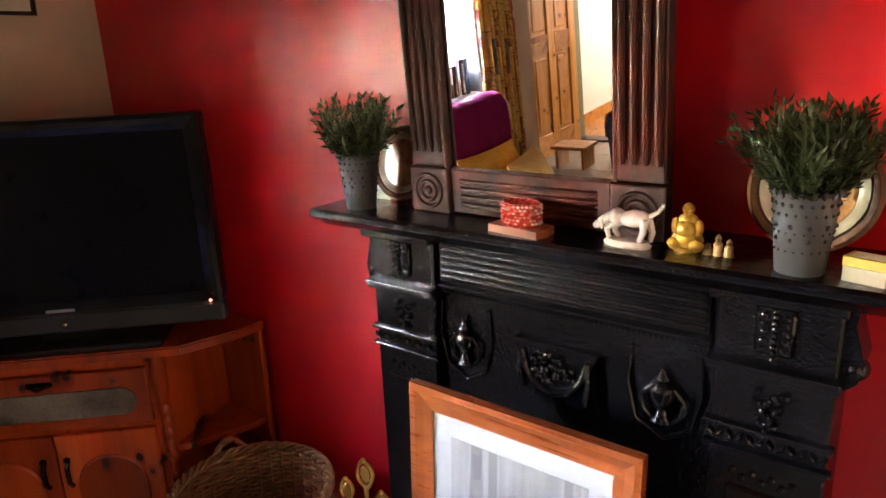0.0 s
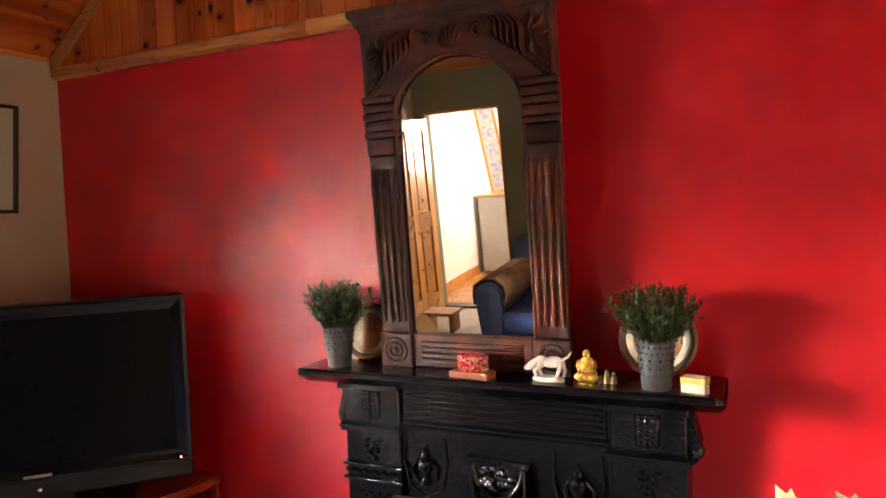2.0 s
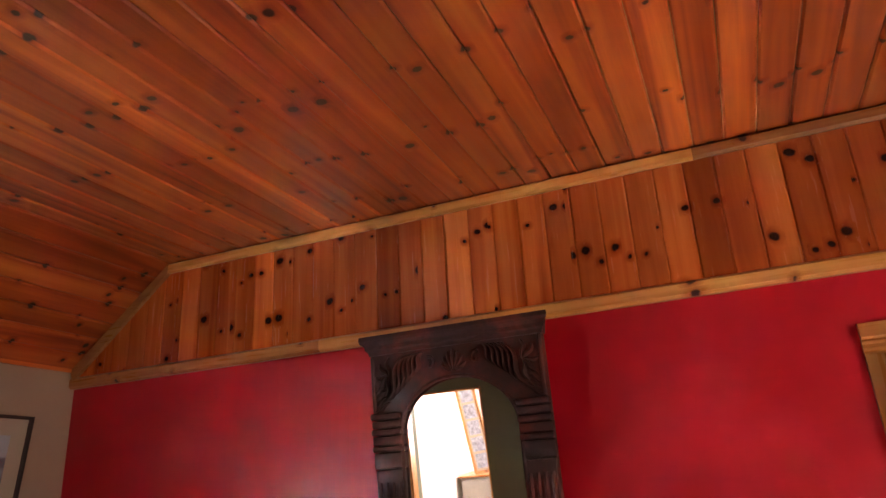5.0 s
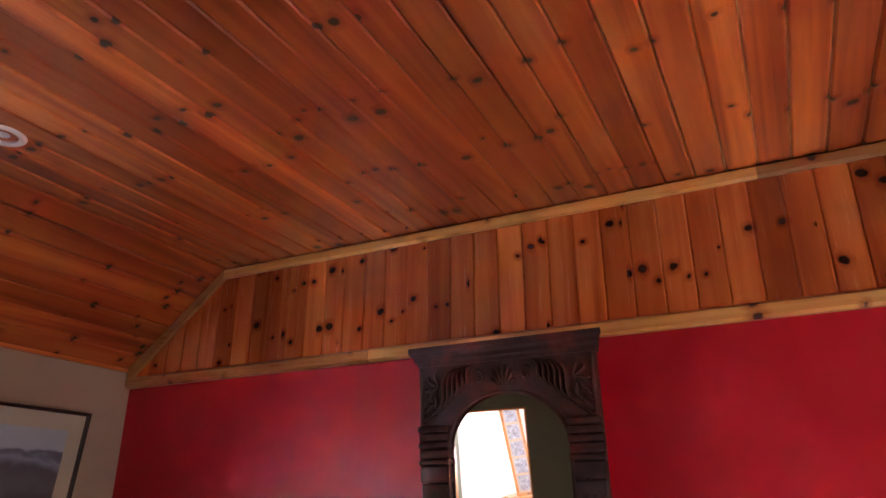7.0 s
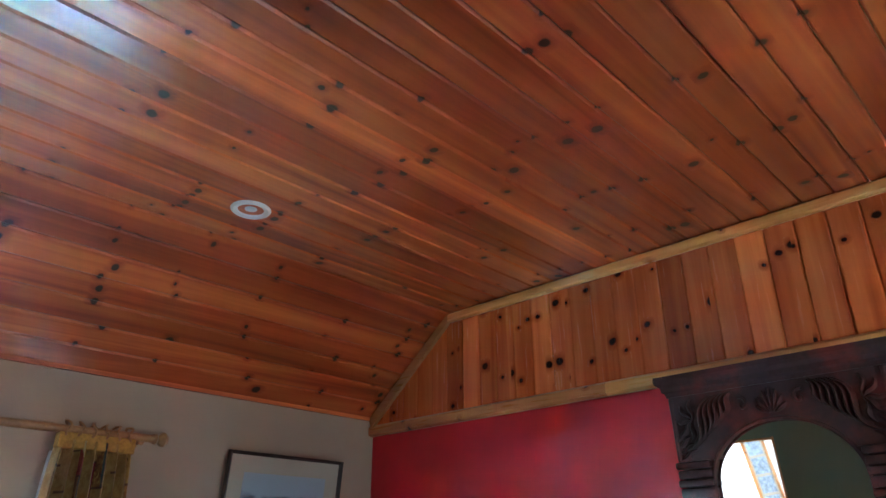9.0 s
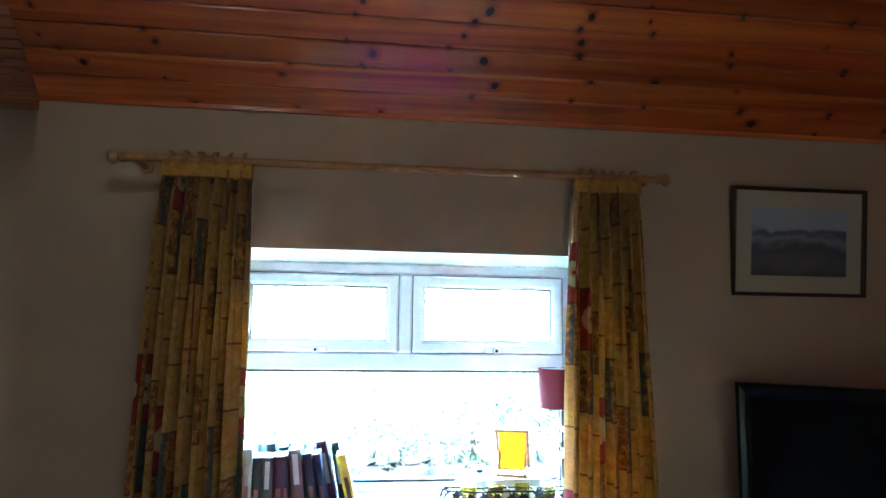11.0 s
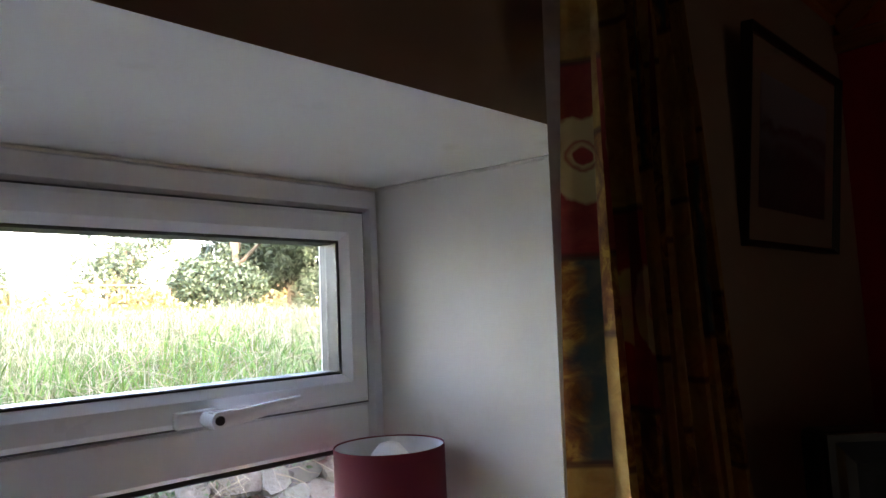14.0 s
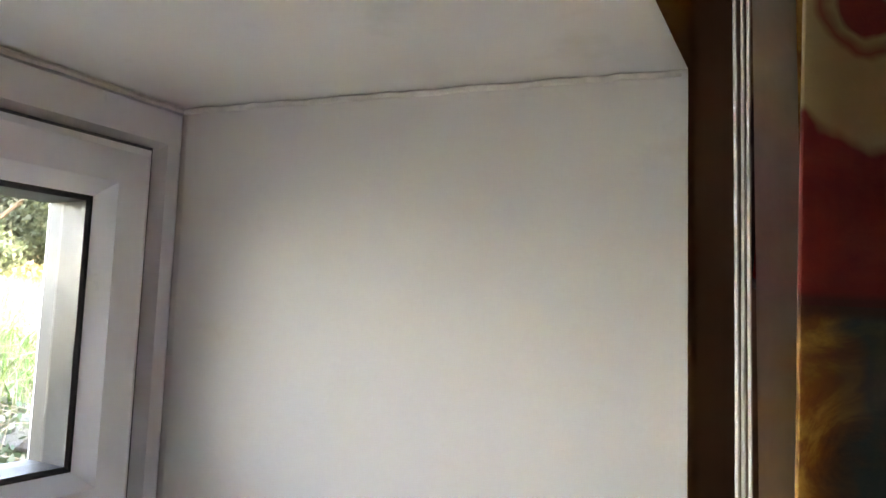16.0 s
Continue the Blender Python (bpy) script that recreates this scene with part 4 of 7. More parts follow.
bm = bmesh.new()
oval_slab(bm, 0.50, 0.082, 0.006, CF @ pose(-FW / 2, -0.0121, 0.645))
PAINTED = plain("painted_inset", (0.12, 0.11, 0.10), 0.45, vary=0.8, scale=9, bumps=0.4)
part("painted_inset", bm, PAINTED, dw, "grey and blue painted drawer inset")
for a, b_x in ((-FW + 0.085, -FW / 2 - 0.002), (-FW / 2 + 0.002, -0.085)):
    bm = bmesh.new()
    box(bm, a, b_x, -0.010, 0.009, 0.06, 0.55, 0.005, 2, CF)
    dd_ = part("door", bm, CAB_PINE, cab)
    bm = bmesh.new()
    w_ = b_x - a
    pts = [(-w_ * 0.34, -0.2), (w_ * 0.34, -0.2), (w_ * 0.34, 0.09)] + [(w_ * 0.34 * math.cos(t_), 0.09 + 0.09 * math.sin(t_)) for t_ in [math.pi * k / 12 for k in range(1, 12)]] + [(-w_ * 0.34, 0.09)]
    vs = prism(bm, pts, 'y', -0.0095, -0.0165)
    bmesh.ops.bevel(bm, geom=[e for e in bm.edges if abs(e.verts[0].co.y - e.verts[1].co.y) < 1e-5 and e.verts[0].co.y < -0.012], offset=0.006, segments=1, affect='EDGES')
    bmesh.ops.transform(bm, matrix=CF @ pose((a + b_x) / 2, 0, 0.30), verts=bm.verts)
    part("arched_panel", bm, CAB_PINE, dd_)
    hx = b_x - 0.03 if a < -FW / 2 - 0.05 else a + 0.03
    bm = bmesh.new()
    tube(bm, [CF @ Vector((hx, -0.016, 0.475)), CF @ Vector((hx, -0.03, 0.455)), CF @ Vector((hx, -0.03, 0.41)), CF @ Vector((hx, -0.014, 0.39))], 0.007, 8)
    blob(bm, CF @ Vector((hx, -0.022, 0.478)), 0.011, 1)
    part("handle", bm, IRON, dd_, "black iron drop handle")
bm = bmesh.new()
vs = box(bm, -FW / 2 - 0.035, -FW / 2 + 0.035, -0.02, -0.012, 0.708, 0.722, 0.003, 1, CF)
tube(bm, [CF @ Vector((-FW / 2 - 0.03, -0.02, 0.715)), CF @ Vector((-FW / 2, -0.034, 0.706)), CF @ Vector((-FW / 2 + 0.03, -0.02, 0.715))], 0.005, 6)
part("handle", bm, IRON, dw, "black iron drawer handle")

# wicker basket
WICKER = plain("wicker", (0.20, 0.10, 0.045), 0.6, vary=0.45, scale=50, bumps=0.3)
bk = thing("wicker_basket", "round brown woven wicker log basket standing on the floor", "basket", pose(0.985, -0.30, 0))
bm = bmesh.new()
NR = 22
for q in range(NR):
    z = 0.02 + q * 0.46 / NR
    R0 = 0.155 + 0.045 * (q / NR) ** 0.8
    for s_ in (0, 1):
        pts = [((R0 + 0.007 * math.sin(18 * a + math.pi * ((q + s_) % 2))) * math.cos(a), (R0 + 0.007 * math.sin(18 * a + math.pi * ((q + s_) % 2))) * math.sin(a), z + s_ * 0.009 + 0.003 * noise.noise((a, q, 1))) for a in [2 * math.pi * k / 72 for k in range(73)]]
        tube(bm, pts, 0.0052, 4)
part("weave", bm, WICKER, bk)
bm = bmesh.new()
for k in range(36):
    a = 2 * math.pi * k / 36
    tube(bm, [(0.155 * math.cos(a), 0.155 * math.sin(a), 0.01), (0.2 * math.cos(a), 0.2 * math.sin(a), 0.485)], 0.004, 5)
part("stakes", bm, WICKER, bk)
bm = bmesh.new()
for s_ in range(3):
    pts = [((0.2 + 0.009 * math.cos(14 * a + s_ * 2.1)) * math.cos(a), (0.2 + 0.009 * math.cos(14 * a + s_ * 2.1)) * math.sin(a), 0.488 + 0.009 * math.sin(14 * a + s_ * 2.1)) for a in [2 * math.pi * k / 120 for k in range(121)]]
    tube(bm, pts, 0.006, 5)
part("rim", bm, WICKER, bk)
bm = bmesh.new()
lathe(bm, [(0, 0.0), (0.155, 0.0), (0.155, 0.012), (0, 0.012)], 30)
part("base", bm, WICKER, bk)
for ang in (-20, 160):
    bm = bmesh.new()
    for s_ in (0, 1):
        pts = [(0.2 + 0.012 * math.sin(math.pi * k / 14) + 0.006 * math.sin(k * 1.3 + s_ * 3.1), -0.055 + 0.11 * k / 14, 0.475 + 0.05 * math.sin(math.pi * k / 14)) for k in range(15)]
        tube(bm, pts, 0.0065, 5)
    part("handle", bm, WICKER, bk, m=pose(0, 0, 0, 0, 0, ang))

# ---- fireplace ----
fp = thing("fireplace", "glossy black cast iron fireplace surround with relief ornament", "fireplace")
MZ = 1.236     # top of the shelf
FX0, FX1 = 1.302, 2.232
FY = -0.118
bm = bmesh.new()
prof = [(0.0, MZ - 0.045), (-0.165, MZ - 0.045), (-0.178, MZ - 0.036), (-0.186, MZ - 0.030), (-0.200, MZ - 0.026), (-0.212, MZ - 0.016), (-0.212, MZ - 0.006), (-0.206, MZ), (0.0, MZ)]
loops = []
for xa, k in ((1.262, 0.80), (1.228, 0.93), (1.214, 1.0), (2.302, 1.0), (2.316, 0.93), (2.282, 0.80)):
    loops.append([(xa, y * k, z if k == 1.0 else MZ - 0.022 + (z - MZ + 0.022) * (0.35 + 0.65 * (k - 0.8) / 0.2)) for y, z in prof])
vs = [[bm.verts.new(p) for p in lp] for lp in loops]
for a, b in zip(vs, vs[1:]):
    for i in range(len(prof)):
        j = (i + 1) % len(prof)
        bm.faces.new((a[i], a[j], b[j], b[i]))
bm.faces.new(vs[0])
bm.faces.new(vs[-1][::-1])
part("mantel_shelf", bm, IRON, fp, smooth=True)
bm = bmesh.new()
box(bm, FX0, 1.478, FY, -0.001, 0.0, MZ - 0.046, 0.004)
part("left_pilaster", bm, IRON, fp)
bm = bmesh.new()
box(bm, 2.056, FX1, FY, -0.001, 0.0, MZ - 0.046, 0.004)
part("right_pilaster", bm, IRON, fp)
bm = bmesh.new()
arch = [(1.479, 0.10), (1.56, 0.10), (1.56, 0.62)] + [(1.7675 - 0.2075 * math.cos(t_), 0.62 + 0.19 * math.sin(t_)) for t_ in [math.pi * k / 16 for k in range(1, 16)]] + [(1.975, 0.62), (1.975, 0.10), (2.055, 0.10), (2.055, MZ - 0.05), (1.479, MZ - 0.05)]
prism(bm, arch, 'y', FY + 0.022, -0.001)
part("front_plate", bm, IRON, fp)
part("firebox", boxed(1.555, 1.98, -0.028, -0.0015, 0.1, 0.83), plain("soot", (0.01, 0.009, 0.008), 0.9, bumps=0.5), fp)
part("hearth_base", boxed(1.25, 2.29, -0.42, -0.12, 0.0, 0.035, 0.006, 2), plain("hearth_slate", (0.03, 0.03, 0.033), 0.45, bumps=0.3), fp)
for xa, xb in ((FX0 - 0.008, 1.486), (2.048, FX1 + 0.008)):
    for z, h, d in ((1.045, 0.012, 0.014), (1.057, 0.010, 0.022), (0.945, 0.010, 0.010), (0.905, 0.008, 0.010), (MZ - 0.068, 0.02, 0.024)):
        bm = bmesh.new()
        box(bm, xa, xb, FY - d, FY + 0.01, z, z + h, 0.003, 2)
        part("moulding", bm, IRON, fp)
    # beaded band
    bm = bmesh.new()
    n = 12
    for q in range(n):
        cx = xa + 0.012 + (xb - xa - 0.024) * q / (n - 1)
        blob(bm, (cx, FY - 0.004, 0.930), (0.005, 0.006, 0.010), 1, Euler((0, radians(35 if q % 2 else -35), 0)))
    part("fretwork_band", bm, IRON, fp, smooth=True)
    # hanging husk ornament
    cx = (xa + xb) / 2
    bm = bmesh.new()
    box(bm, cx - 0.028, cx + 0.028, FY - 0.008, FY + 0.002, 1.085, 1.165, 0.004)
    for q in range(9):
        z = 1.16 - q * 0.0098
        blob(bm, (cx, FY - 0.010, z), (0.006 - 0.0002 * q, 0.006, 0.006), 1)
    for q in range(5):
        for s_ in (-1, 1):
            blob(bm, (cx + s_ * 0.015, FY - 0.008, 1.15 - q * 0.014), (0.008, 0.004, 0.005), 1, Euler((0, radians(40 * s_), 0)))
    part("husk_drop", bm, IRON, fp, smooth=True)
    bm = bmesh.new()
    for q in range(16):
        t_ = q * 2.4
        blob(bm, (cx + 0.022 * math.cos(t_) * (1 - q / 22), FY - 0.006, 1.02 - q * 0.0042 + 0.006 * math.sin(t_)), (0.009, 0.006, 0.006), 1, Euler((0, t_, 0)))
    part("leaf_cluster", bm, IRON, fp, smooth=True)
    bm = bmesh.new()
    for q in range(7):
        blob(bm, (cx - 0.045 + 0.015 * q, FY - 0.002, 0.868 - 0.010 * (q % 2)), (0.007, 0.005, 0.007), 1)
    part("stud_border", bm, IRON, fp, smooth=True)
    part("lower_panel", boxed(cx - 0.055, cx + 0.055, FY - 0.006, FY + 0.002, 0.14, 0.84, 0.004), IRON, fp)
# scroll brackets at the sides
for sx_, xe in ((-1, FX0), (1, FX1)):
    bm = bmesh.new()
    pts = [(0, 1.19), (0.02, 1.185), (0.014, 1.15), (0.022, 1.12), (0.03, 1.09), (0.024, 1.06), (0.008, 1.045), (0, 1.04)]
    prism(bm, [(xe + sx_ * x_, z_) for x_, z_ in pts], 'y', FY + 0.012, -0.03)
    blob(bm, (xe + sx_ * 0.018, FY + 0.03, 1.078), (0.02, 0.022, 0.02), 2)
    part("scroll_bracket", bm, IRON, fp, smooth=True)
# reeded frieze
bm = bmesh.new()
box(bm, 1.488, 2.046, FY + 0.010, FY + 0.025, 1.088, 1.180, 0.002)
part("frieze_panel", bm, IRON, fp)
for q in range(6):
    bm = bmesh.new()
    tube(bm, [(1.495, FY + 0.010, 1.172 - q * 0.0145), (2.039, FY + 0.010, 1.172 - q * 0.0145)], 0.0058, 8)
    part("reed", bm, IRON, fp, smooth=True)
bm = bmesh.new()
for q in range(56):
    blob(bm, (1.49 + q * 0.0101, FY + 0.014, 1.066), (0.0044, 0.005, 0.0044), 1)
part("beading", bm, IRON, fp, smooth=True)
bm = bmesh.new()
box(bm, 1.483, 2.051, FY + 0.004, FY + 0.024, 1.074, 1.084, 0.003)
part("frieze_ledge", bm, IRON, fp)
# central panel with flower basket
bm = bmesh.new()
prism(bm, [(1.672, 0.885), (1.852, 0.885), (1.846, 0.91), (1.842, 0.98), (1.852, 1.003), (1.672, 1.003), (1.682, 0.98), (1.678, 0.91)], 'y', FY + 0.023, FY + 0.008)
part("centre_panel", bm, IRON, fp)
bm = bmesh.new()
random.seed(4)
for q in range(34):
    a, r_ = random.uniform(0, 2 * math.pi), 0.042 * math.sqrt(random.random())
    blob(bm, (1.762 + r_ * math.cos(a) * 1.2, FY + 0.004 - 0.008 * (1 - r_ / 0.045), 0.957 + r_ * math.sin(a) * 0.7), random.uniform(0.006, 0.011), 1)
for s_ in (-1, 1):
    tube(bm, [(1.762 + s_ * 0.07, FY + 0.004, 0.985), (1.762 + s_ * 0.058, FY, 0.945), (1.762 + s_ * 0.03, FY, 0.915), (1.762, FY, 0.905)], 0.006, 6)
    tube(bm, [(1.762 + s_ * 0.07, FY + 0.004, 0.985), (1.762 + s_ * 0.074, FY, 0.94), (1.762 + s_ * 0.068, FY, 0.90)], 0.005, 6)
part("flower_relief", bm, IRON, fp, smooth=True)
# urns
for cx in (1.545, 1.972):
    bm = bmesh.new()
    lathe(bm, [(0, -0.055), (0.020, -0.055), (0.012, -0.045), (0.007, -0.032), (0.016, -0.020), (0.023, -0.004), (0.021, 0.012), (0.010, 0.020), (0.014, 0.026), (0.008, 0.036), (0.004, 0.046), (0, 0.05)], 18, pose(cx, FY + 0.012, 0.965), 1.0, 0.7)
    for s_ in (-1, 1):
        tube(bm, [(cx + s_ * 0.02, FY + 0.012, 0.975), (cx + s_ * 0.038, FY + 0.012, 0.955), (cx + s_ * 0.034, FY + 0.014, 0.925), (cx + s_ * 0.012, FY + 0.014, 0.905), (cx, FY + 0.014, 0.912)], 0.004, 6)
        tube(bm, [(cx + s_ * 0.06, FY + 0.018, 1.04), (cx + s_ * 0.066, FY + 0.018, 0.97), (cx + s_ * 0.05, FY + 0.018, 0.90), (cx, FY + 0.018, 0.872)], 0.0035, 6)
    part("urn_relief", bm, IRON, fp, smooth=True)

# framed picture leaning in front of the fire opening
ORANGE_WOOD = pine("honey_frame_wood", 'x', (0.15, 0.026, 0.006), (0.22, 0.046, 0.010), (0.28, 0.068, 0.016), 'object', 0.3, 0.0)


def stilllife_mat():
    mt, nt, b = material("grey_print", 0.5)
    tc = nt.nodes.new("ShaderNodeTexCoord")
    mp = node(nt, "ShaderNodeMapping", Scale=(6.0, 1.0, 0.4))
    nt.links.new(tc.outputs["Generated"], mp.inputs[0])
    n1 = noise_tex(nt, mp.outputs[0], 1.6, 1.0)
    n2 = noise_tex(nt, tc.outputs["Generated"], 7.0, 5.0, 0.6, 0.8)
    c = ramp(nt, n1, [(0.35, (0.13, 0.135, 0.15)), (0.55, (0.20, 0.205, 0.22)), (0.62, (0.10, 0.10, 0.115))])
    sp = nt.nodes.new("ShaderNodeSeparateXYZ")
    nt.links.new(tc.outputs["Generated"], sp.inputs[0])
    low = ramp(nt, sp.outputs[2], [(0.55, (1, 1, 1)), (0.85, (0, 0, 0))])
    f = mix(nt, 1.0, low, ramp(nt, n2, [(0.48, (0, 0, 0)), (0.6, (1, 1, 1))]), 'MULTIPLY')
    c = mix(nt, f, c, ramp(nt, n2, [(0.5, (0.05, 0.045, 0.06)), (0.6, (0.24, 0.18, 0.13)), (0.7, (0.32, 0.30, 0.29))]))
    nt.links.new(c, b.inputs["Base Color"])
    return mt


picture("leaning_picture", 0.466, 0.60, 0.050, 0.042, stilllife_mat(), ORANGE_WOOD, "honey wood framed grey print leaning at the fireplace", pose(1.838, -0.30, 0.035) @ pose(0, 0, 0.345, 0, 0, 0) @ Matrix.Identity(4), plain("white_mount", (0.26, 0.28, 0.31), 0.8, vary=0.04))
lp = bpy.data.objects["leaning_picture"]
lp.matrix_basis = pose(1.781, -0.286, 0.646, -3, 0, 0)
box_ = thing("fire_screen_box", "dark iron grate standing on the hearth", "grate")
part("grate_body", boxed(1.60, 1.96, -0.36, -0.22, 0.035, 0.345, 0.01), IRON, box_)

# brass companion stand
cs = thing("companion_set", "brass fireside stand with pierced leaf finials", "fireside set", pose(1.435, -0.32, 0.0))
bm = bmesh.new()
lathe(bm, [(0, 0), (0.07, 0), (0.07, 0.01), (0.02, 0.02), (0, 0.02)], 20)
part("base", bm, BRASS, cs, m=pose(0, 0, 0.035))
bm = bmesh.new()
tube(bm, [(0, 0, 0.05), (0, 0, 0.69)], 0.005, 8)
part("stem", bm, BRASS, cs)
for k, (dx, dz, s_) in enumerate(((0.0, 0.715, 1.0), (0.045, 0.665, 0.75), (-0.06, 0.655, 0.8), (0.07, 0.64, 0.6))):
    bm = bmesh.new()
    pts = [(dx + 0.022 * s_ * math.cos(a) * (1 + 0.2 * math.sin(2 * a)), 0.0, dz + 0.03 * s_ * math.sin(a)) for a in [2 * math.pi * q / 20 for q in range(21)]]
    tube(bm, pts, 0.004, 6)
    blob(bm, (dx, 0, dz), (0.014 * s_, 0.003, 0.02 * s_), 2)
    blob(bm, (dx, -0.002, dz + 0.035 * s_), 0.006, 1)
    tube(bm, [(0, 0, 0.60), (dx * 0.6, 0, 0.62), (dx, 0, dz - 0.03 * s_)], 0.003, 6)
    part("leaf_finial", bm, BRASS, cs)

# ---- mirror ----


def carved_wood():
    mt, nt, b = material("carved_dark_wood", 0.42, 0.0, 0.3)
    vec, _ = world_pos(nt)
    gv, _ = world_pos(nt, (1, 1, 0.12))
    n1 = noise_tex(nt, vec, 7.0, 5.0, 0.6)
    n2 = noise_tex(nt, gv, 70.0, 4.0)
    c = ramp(nt, n1, [(0.3, (0.020, 0.009, 0.007)), (0.48, (0.048, 0.018, 0.013)), (0.60, (0.11, 0.022, 0.013)), (0.8, (0.22, 0.030, 0.016))])
    c = mix(nt, ramp(nt, n2, [(0.60, (0, 0, 0)), (0.80, (0.5, 0.5, 0.5))]), c, (0.052, 0.022, 0.015))
    g = nt.nodes.new("ShaderNodeNewGeometry")
    # ridges tinted paler, for wear and for highlights painted in
    worn_highlight = ramp(nt, g.outputs["Pointiness"], [(0.66, (0, 0, 0)), (0.82, (0.10, 0.10, 0.10))])
    c = mix(nt, worn_highlight, c, (0.12, 0.06, 0.04))
    nt.links.new(c, b.inputs["Base Color"])
    nt.links.new(ramp(nt, n2, [(0.3, (0.42,) * 3), (0.7, (0.65,) * 3)]), b.inputs["Roughness"])
    k = bump(nt, b, n2, 0.4, 0.002)
    bump(nt, b, n1, 0.3, 0.004, k)
    return mt


CARVED = carved_wood()
mi = thing("overmantel_mirror", "tall arched mirror in carved dark red-brown wooden frame, on the mantel", "mirror", Matrix.Translation((1.700, -0.070, MZ + 0.0035)) @ pose(0, 0, 0, 4.0, 0, 0))
# local: x across, -y to the room, z up; glass plane near y = -0.022
GW, GB, GS, GT = 0.178, 0.092, 0.665, 0.815


def arch_half(n=14):
    return [(GW * math.cos(t_), GS + (GT - GS) * math.sin(t_)) for t_ in [math.pi * k / (2 * n) for k in range(n + 1)]]


bm = bmesh.new()
full = arch_half() + [(-x_, z_) for x_, z_ in arch_half()[::-1][1:]]
pts = [(-GW, GB), (GW, GB)] + full
vs = [bm.verts.new((x_ * 1.02, -0.022, z_ if z_ != GB else GB - 0.004)) for x_, z_ in pts]
bm.faces.new(vs)
part("mirror_glass", bm, MIRROR, mi, "silvered mirror glass")
part("backboard", boxed(-0.262, 0.262, -0.018, 0.0, 0.004, 0.900), CARVED, mi)
for s_ in (-1, 1):
    def X(a, b):
        return (min(s_ * a, s_ * b), max(s_ * a, s_ * b))
    bm = bmesh.new()
    box(bm, *X(0.172, 0.268), -0.046, -0.018, 0.0, 0.093, 0.004, 2)
    pl = part("plinth_block", bm, CARVED, mi)
    bm = bmesh.new()
    for r_ in (0.033, 0.019):
        tube(bm, [(s_ * 0.221 + r_ * math.cos(a), -0.047, 0.047 + r_ * math.sin(a)) for a in [2 * math.pi * q / 24 for q in range(25)]], 0.0042, 6)
    blob(bm, (s_ * 0.221, -0.047, 0.047), (0.009, 0.007, 0.009), 2)
    part("rosette", bm, CARVED, pl, smooth=True)
    bm = bmesh.new()
    box(bm, *X(0.178, 0.264), -0.038, -0.018, 0.095, 0.575, 0.003)
    co = part("column", bm, CARVED, mi)
    for q in range(4):
        bm = bmesh.new()
        cx = s_ * (0.190 + q * 0.0205)
        zs = [0.125 + 0.415 * j / 14 for j in range(15)]
        tube(bm, [(cx + 0.0012 * noise.noise((cx * 90, z_ * 14, 2)), -0.040 + (0.006 if j in (0, 14) else 0), z_) for j, z_ in enumerate(zs)], 0.0062, 8)
        part("flute", bm, CARVED, co, smooth=True)
    for q, (z0, h, d) in enumerate(((0.577, 0.045, 0.040), (0.624, 0.016, 0.050), (0.642, 0.026, 0.044), (0.670, 0.018, 0.052), (0.690, 0.022, 0.045), (0.714, 0.018, 0.054))):
        bm = bmesh.new()
        box(bm, *X(0.173, 0.268), -d, -0.018, z0, z0 + h, 0.006, 2)
        part("capital_band", bm, CARVED, mi, smooth=True)
bm = bmesh.new()
box(bm, -0.170, 0.170, -0.036, -0.018, 0.002, 0.091, 0.003)
br = part("bottom_rail", bm, CARVED, mi)
for q in range(4):
    bm = bmesh.new()
    tube(bm, [(-0.145, -0.034, 0.022 + q * 0.0155), (-0.13, -0.039, 0.022 + q * 0.0155), (0.13, -0.039, 0.022 + q * 0.0155), (0.145, -0.034, 0.022 + q * 0.0155)], 0.0058, 7)
    part("reed", bm, CARVED, br, smooth=True)
# spandrel above the arch
bm = bmesh.new()
outer = [(-0.262, 0.733), (-GW, 0.733)]
cut = [p for p in full if p[1] > 0.733]
cut_l = sorted(cut, key=lambda p: p[0])
pts = [(-0.262, 0.733), (cut_l[0][0], 0.733)] + cut_l + [(cut_l[-1][0], 0.733), (0.262, 0.733), (0.262, 0.902), (-0.262, 0.902)]
prism(bm, pts, 'y', -0.018, -0.036)
sp_ = part("spandrel", bm, CARVED, mi)
for sgn in (-1, 1):
    side = [p for p in full if 0 <= sgn * p[0] and p[1] <= 0.735]
    bm = bmesh.new()
    e = [(sgn * GW, GS)] + sorted(side, key=lambda p: p[1]) + [(sgn * 0.173, 0.735), (sgn * 0.18, 0.735), (sgn * 0.18, GS)]
    if len(e) > 3:
        uniq = []
        for p in e:
            if not uniq or (abs(p[0] - uniq[-1][0]) + abs(p[1] - uniq[-1][1])) > 1e-5:
                uniq.append(p)
        prism(bm, uniq, 'y', -0.018, -0.034)
        part("arch_infill", bm, CARVED, mi)
    else:
        bm.free()
# arch bead
bm = bmesh.new()
tube(bm, [(-GW, -0.034, GB)] + [(x_, -0.036, z_) for x_, z_ in sorted(full, key=lambda p: p[0])] + [(GW, -0.034, GB)], 0.0055, 8)
part("arch_bead", bm, CARVED, mi, smooth=True)


